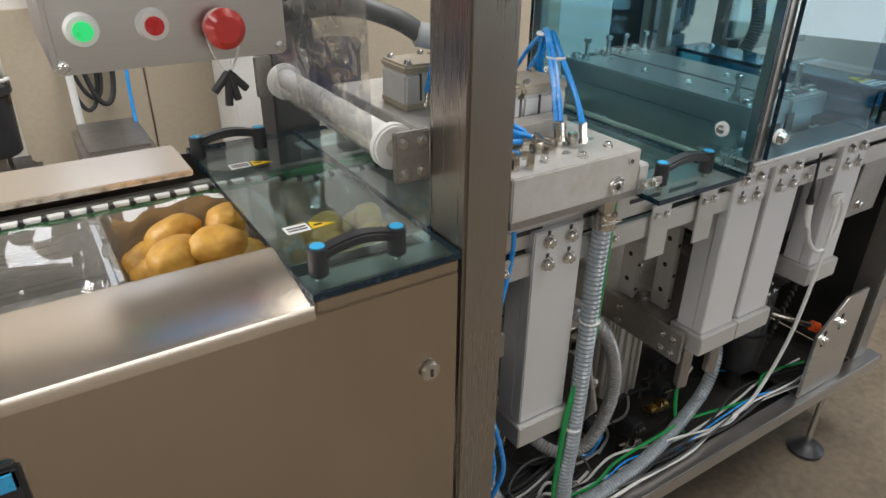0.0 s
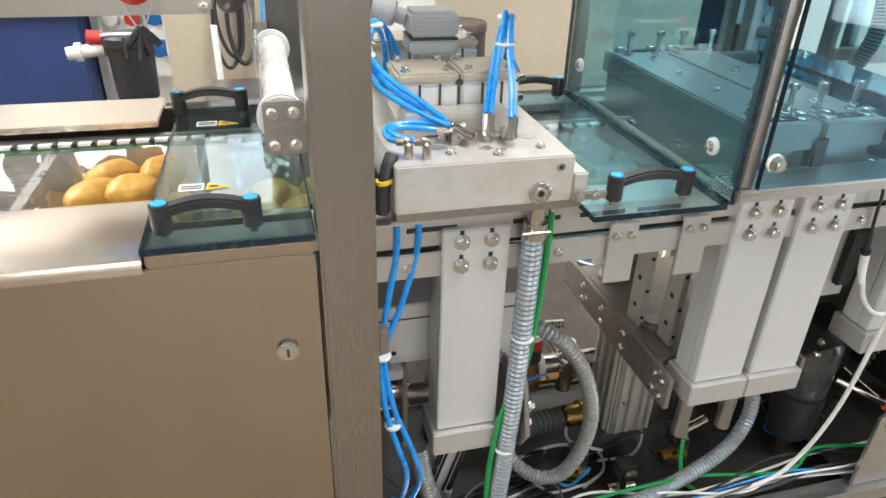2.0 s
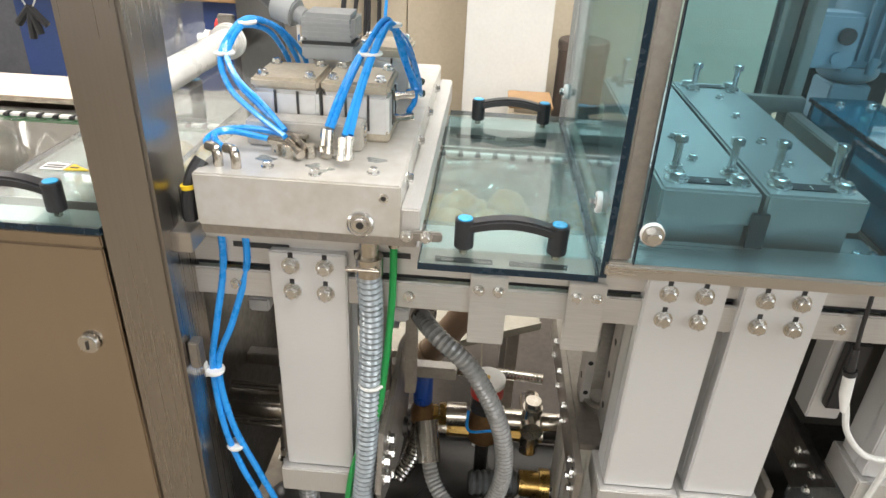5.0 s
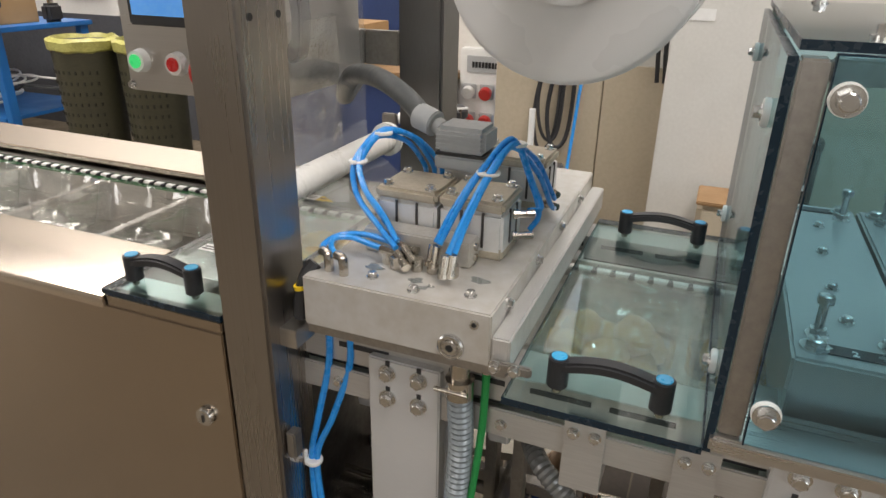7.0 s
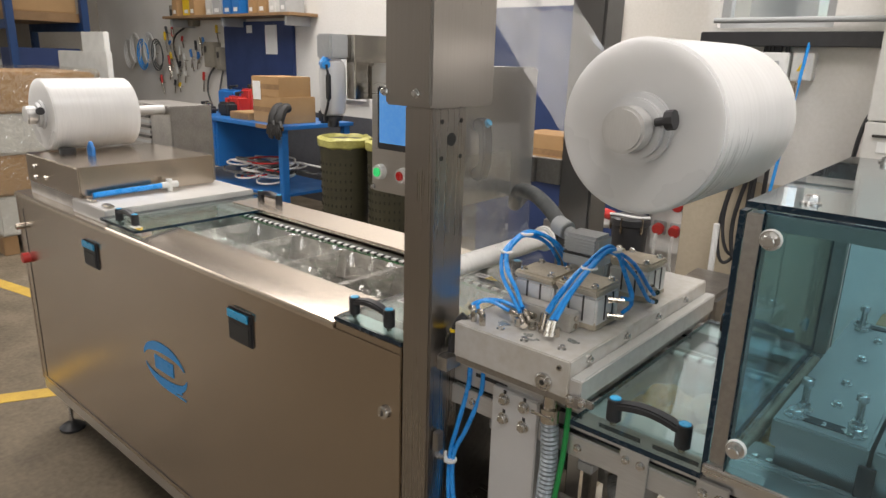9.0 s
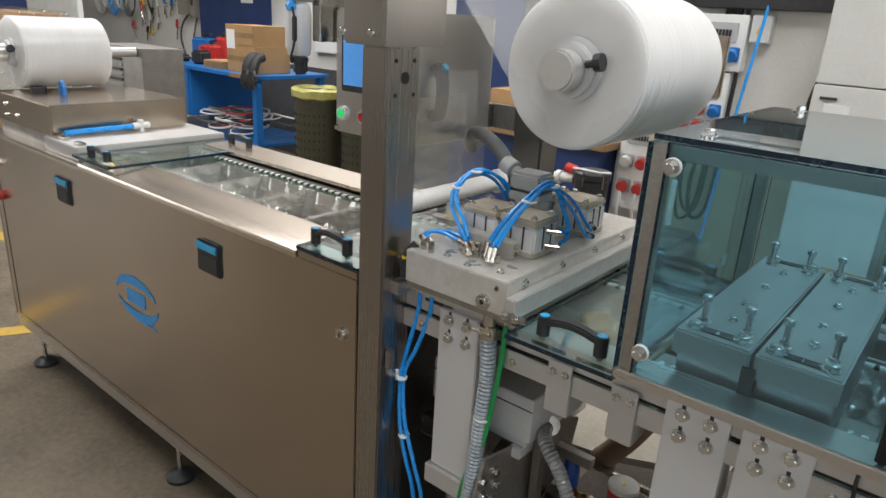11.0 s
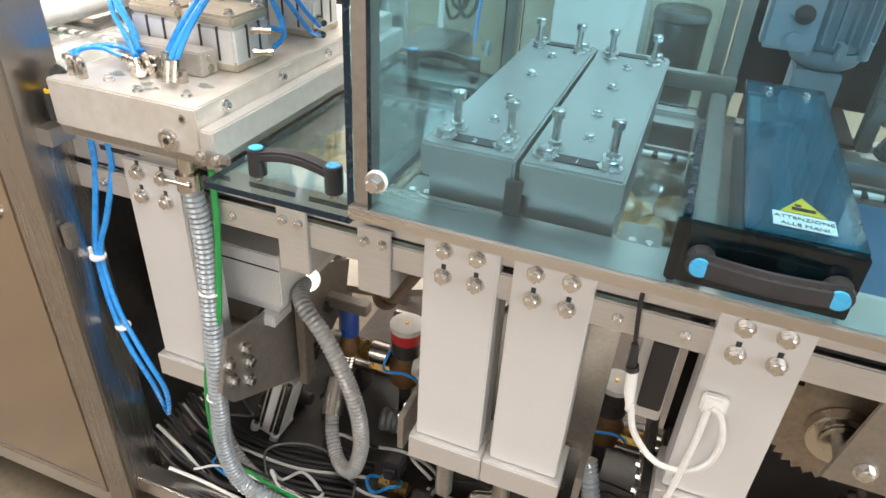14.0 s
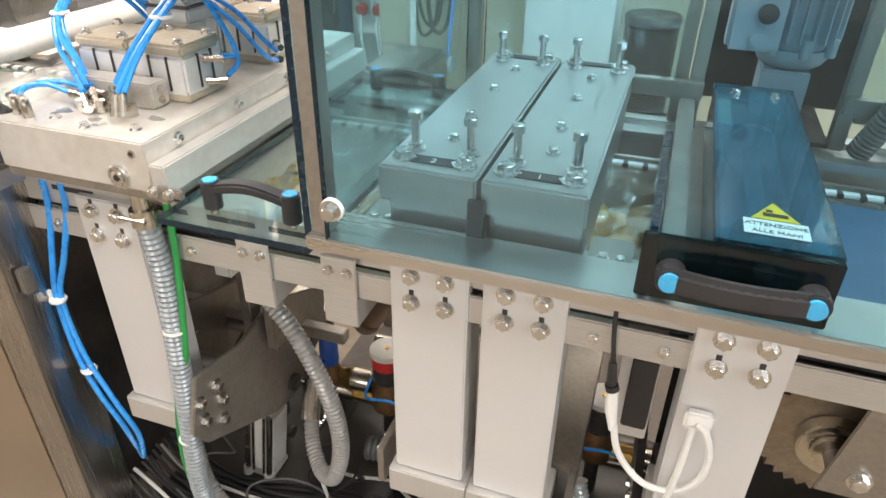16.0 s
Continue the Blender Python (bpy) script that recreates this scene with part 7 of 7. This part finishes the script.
pl = thing("wrapped_pallet", (-4.3, 1.7, 0), "pallet of goods in clear stretch film", "pallet")
for k in range(3):
    part("board", boxes((-4.9, -3.9, 1.3 + 0.35 * k, 1.4 + 0.35 * k, 0.0, 0.14), bev=0.004), WOODEDGE, pl)
for k in range(4):
    part("load", boxes((-4.88 + 0.02 * (k % 2), -3.92, 1.3, 2.1, 0.1405 + 0.3 * k, 0.435 + 0.3 * k), bev=0.02), (HDPE, CARD, HDPE, CARD)[k], pl)
part("wrap", boxes((-4.92, -3.88, 1.27, 2.13, 0.145, 1.36), bev=0.02), FILM, pl)

# ---- electrical boards, canister and leads on the back wall ----


def sock(parent, x, z, m, r=0.028, y=3.52):
    s = part("socket", boxes((x - r * 1.15, x + r * 1.15, y - 0.012, y, z - r * 1.15, z + r * 1.15), bev=0.004), GREYPL if m != BLUEP else BLUEP, parent)
    part("lid", rods(((x, y - 0.012, z), (x, y - 0.045, z - 0.01), r), seg=20, bev=0.003), m, s)


def board(x0, x1, z0, z1, y, label, rows=2):
    b = thing("socket_board", ((x0 + x1) / 2, y + 0.04, z0), label, "socket board", "socket boards")
    part("case", boxes((x0, x1, y, y + 0.0795, z0, z1), bev=0.006), WHITE, b)
    w = x1 - x0
    part("breaker_window", boxes((x0 + w * 0.14, x1 - w * 0.14, y - 0.008, y - 0.0005, z1 - 0.12, z1 - 0.035), bev=0.002), GREYPL, b)
    part("breakers", boxes(*[(x0 + w * (0.24 + 0.06 * k), x0 + w * (0.28 + 0.06 * k), y - 0.012, y - 0.0082, z1 - 0.095, z1 - 0.065) for k in range(9)], bev=0), BLACK, b)
    for i, fx in enumerate((0.2, 0.52, 0.83)):
        drop = 0.17 if z1 - z0 < 0.3 else 0.22
        sock(b, x0 + w * fx, z1 - drop, (HDPE if z0 < 0.6 else RED, RED, BLUEP)[i], w * 0.11, y)
        if rows > 1:
            sock(b, x0 + w * fx, z1 - drop - (0.075 if z1 - z0 < 0.3 else 0.15), (RED, RED, BLUEP)[i], w * 0.11, y)
    for fx in (0.2, 0.52) if z0 < 0.6 else ():
        part("lead", tube([(x0 + w * fx, y - 0.05, z1 - 0.40), (x0 + w * fx, y - 0.06, z1 - 0.48), (x0 + w * fx + 0.01, y - 0.05, z0 - 0.1), (x0 + w * fx + 0.03, y, z0 - 0.3)], 0.008, 8, 6), CABLE_W, b)
    return b


board(0.11, 0.415, 0.455, 0.97, 3.52, "white socket board with red and blue industrial sockets")
board(0.60, 0.85, 1.33, 1.575, 3.02, "white socket board with a breaker window and a row of sockets", 1)
board(0.60, 0.815, 1.04, 1.322, 3.02, "white socket board with red and blue industrial sockets")
jb = thing("junction_box", (0.97, 3.06, 1.44), "small white switch box with a warning mark", "switch box")
part("case", boxes((0.862, 0.945, 3.03, 3.0995, 1.46, 1.575), bev=0.004), HDPE, jb)
part("mark", poly([(0.885, 1.50), (0.92, 1.50), (0.9025, 1.535)], "y", 3.027, 3.0298, 0), YELLOW, jb)
can = thing("vacuum_filter", (0.31, 2.85, 0), "black vacuum filter canister with clips and red fittings", "filter")
part("canister", lathe([(0.066, 0), (0.074, 0.008), (0.082, 0.20), (0.09, 0.205), (0.09, 0.232), (0.08, 0.24)], (0.382, 2.66, 0.60), "z", 32), BLACK, can)
for a in (3.6, 4.7, 5.8):
    cx, cy = 0.382 + 0.086 * math.cos(a), 2.66 + 0.086 * math.sin(a)
    part("clip", boxes((cx - 0.005, cx + 0.005, cy - 0.005, cy + 0.005, 0.77, 0.845), bev=0.002), NICKEL, can)
part("outlet", rods(((0.382, 2.66, 0.53), (0.382, 2.66, 0.60), 0.035)), NICKEL, can)
part("pump", boxes((0.16, 0.5, 2.5, 2.85, 0.12, 0.5295), bev=0.03, seg=3), DARK, can)
part("foot", boxes((0.18, 0.24, 2.52, 2.83, 0.0, 0.1195), (0.42, 0.48, 2.52, 2.83, 0.0, 0.1195)), BLACK, can)
part("inlet", rods(((0.31, 2.66, 0.79), (0.17, 2.65, 0.775), 0.024), ((0.22, 2.65, 0.78), (0.20, 2.65, 0.78), 0.034), seg=14), HDPE, can, "white threaded inlet")
part("cap", rods(((0.30, 2.655, 0.825), (0.245, 2.65, 0.835), 0.024), seg=16), RED, can)
part("strap", tube([(0.30, 2.62, 0.843), (0.36, 2.60, 0.85), (0.44, 2.62, 0.845), (0.47, 2.67, 0.842)], 0.006, 6, 6), CABLE_W, can)
pb = thing("pump_cover", (0.75, 2.7, 0), "grey sloped sheet metal cover standing by the wall", "cover")
part("sheet", boxes((0.62, 0.86, 2.5, 2.9, 0.0, 0.60), bev=0.02), STEEL_D, pb)
bp = thing("tan_pipe_box", (1.49, 2.6, 0), "tan sheet metal box behind the line", "box")
part("box", boxes((1.41, 1.57, 2.5, 2.7, 0.0, 0.62), bev=0.02), WALL_B, bp)
part("lid", boxes((1.405, 1.575, 2.495, 2.705, 0.621, 0.635), bev=0.004), WOODEDGE, bp)
for x, m, r, dz in ((0.70, CABLE_K, 0.008, 0.0), (0.715, CABLE_K, 0.008, 0.06), (0.76, CABLE_K, 0.010, 0.02)):
    c = thing("hanging_cable", (x, 3.05, 0.6), "black cable looping down the wall", "cable", "hanging cables")
    part("cable", tube([(x + 0.04, 3.06, 1.6), (x + 0.02, 3.05, 1.2), (x - 0.04, 3.03, 0.8 + dz), (x, 3.0, 0.62 + dz), (x + 0.06, 3.03, 0.72), (x + 0.07, 3.05, 1.2), (x + 0.07, 3.06, 1.6)], r, 8, 8), m, c)
c = thing("blue_air_line", (0.88, 2.9, 0.6), "blue air line hanging down from above", "hose")
part("hose", tube([(0.92, 3.03, 1.64), (0.9, 2.98, 1.3), (0.875, 2.95, 0.95), (0.86, 2.93, 0.7), (0.855, 2.9, 0.55)], 0.007, 8, 8), BLUEHOSE, c)
c = thing("white_conduit", (0.67, 2.98, 0), "white conduit pipe standing at the wall", "pipe")
part("pipe", rods(((0.665, 2.98, 0.0), (0.665, 2.98, 0.80), 0.014)), WHITE, c)
c = thing("wall_plug", (1.28, 3.0, 1.2), "black cable plugs and a blue hose hung on the wall", "cables")
part("plug", rods(((1.30, 3.02, 1.38), (1.33, 3.02, 1.47), 0.03, 0.02), ((1.33, 3.02, 1.47), (1.35, 3.04, 1.64), 0.012)), BLACK, c)
for dx in (0, 0.03, 0.06):
    part("lead", tube([(1.31 - dx * 0.4, 3.02, 1.42), (1.25 - dx, 3.0, 1.34), (1.22 - dx, 3.0, 1.15), (1.23 - dx, 3.02, 0.95)], 0.009, 8, 6), CABLE_K, c)
part("hose", tube([(1.345, 3.0, 1.41), (1.29, 2.98, 1.3), (1.25, 2.97, 1.18), (1.24, 2.97, 1.0)], 0.008, 8, 6), BLUEHOSE, c)
st = thing("white_cabinet", (1.47, 2.95, 0), "tall pale painted cabinet at the wall", "cabinet")
part("body", boxes((1.22, 1.56, 2.75, 3.05, 0.0, 1.329), bev=0.004), PALECAB, st)
part("upper_body", boxes((1.222, 1.56, 2.753, 3.05, 1.333, 2.0), bev=0.004), PALECAB, st)
part("hinge", boxes((1.25, 1.31, 2.742, 2.7505, 1.275, 1.285), bev=0.001), DARK, st)
part("plate_label", boxes((1.27, 1.36, 2.747, 2.7505, 1.22, 1.26), bev=0), PAPER, st)


# ---- what moves ----
def motions():
    steps = ((0.0, 0.0), (1.95, 0.0), (2.15, 0.022), (2.95, 0.2), (3.15, PITCH), (12.72, PITCH), (12.85, PITCH + 0.025), (13.38, PITCH + 0.2), (13.52, PITCH * 2), (16.0, PITCH * 2))
    for ob, _, _ in movers:
        m = ob.matrix_basis.copy()
        scale = ob.scale.copy()
        walk(ob, [(t, Matrix.Translation((d, 0, 0)) @ m.normalized()) for t, d in steps])
        ob.scale = scale
    # the lid film of the next trays hangs over the guide roller until its tray comes
    hang = lambda n: Matrix.Translation((0.845, 0.775, 1.105 + PITCH * (n + 1))) @ Matrix.Rotation(radians(89), 4, "Y")
    slope = Matrix.Translation((0.85, 0.775, 1.125)) @ Matrix.Rotation(radians(42), 4, "Y")
    flat = lambda n: Matrix.Translation((X0 + PITCH * (2 + n), 0.775, 0.964))
    for ob, k in coming:
        a = hang(0) if k == 1 else hang(1)
        b = flat(0) if k == 1 else hang(0)
        c = flat(1) if k == 1 else flat(0)
        walk(ob, [(0, a), (1.95, a)] + [(2.5, slope)] * (k == 1) + [(3.15, b), (12.72, b)] + [(13.1, slope)] * (k == 0) + [(13.52, c), (16, c)])
    m = mould.matrix_basis.copy()
    walk(mould, [(t, Matrix.Translation((0, 0, d)) @ m) for t, d in ((0, 0), (3.9, 0), (4.3, 0.165), (9.3, 0.165), (9.7, 0), (14.0, 0), (14.34, 0.165), (16, 0.165))])
    m = uh.matrix_basis.copy()
    walk(uh, [(t, Matrix.Translation((0, 0, 0.075 * d)) @ m) for t, d in ((0, 0), (3.9, 0), (4.3, 1), (9.3, 1), (9.7, 0), (14.0, 0), (14.34, 1), (16, 1))])
    m = ac.matrix_basis.copy()
    tilt = lambda a: m @ Matrix.Rotation(radians(a), 4, "Y")
    walk(ac, [(t, tilt(a)) for t, a in ((0, 17), (3.9, 17), (4.3, 8), (9.3, 8), (9.7, 17), (14.0, 17), (14.34, 8), (16, 8))])


motions()
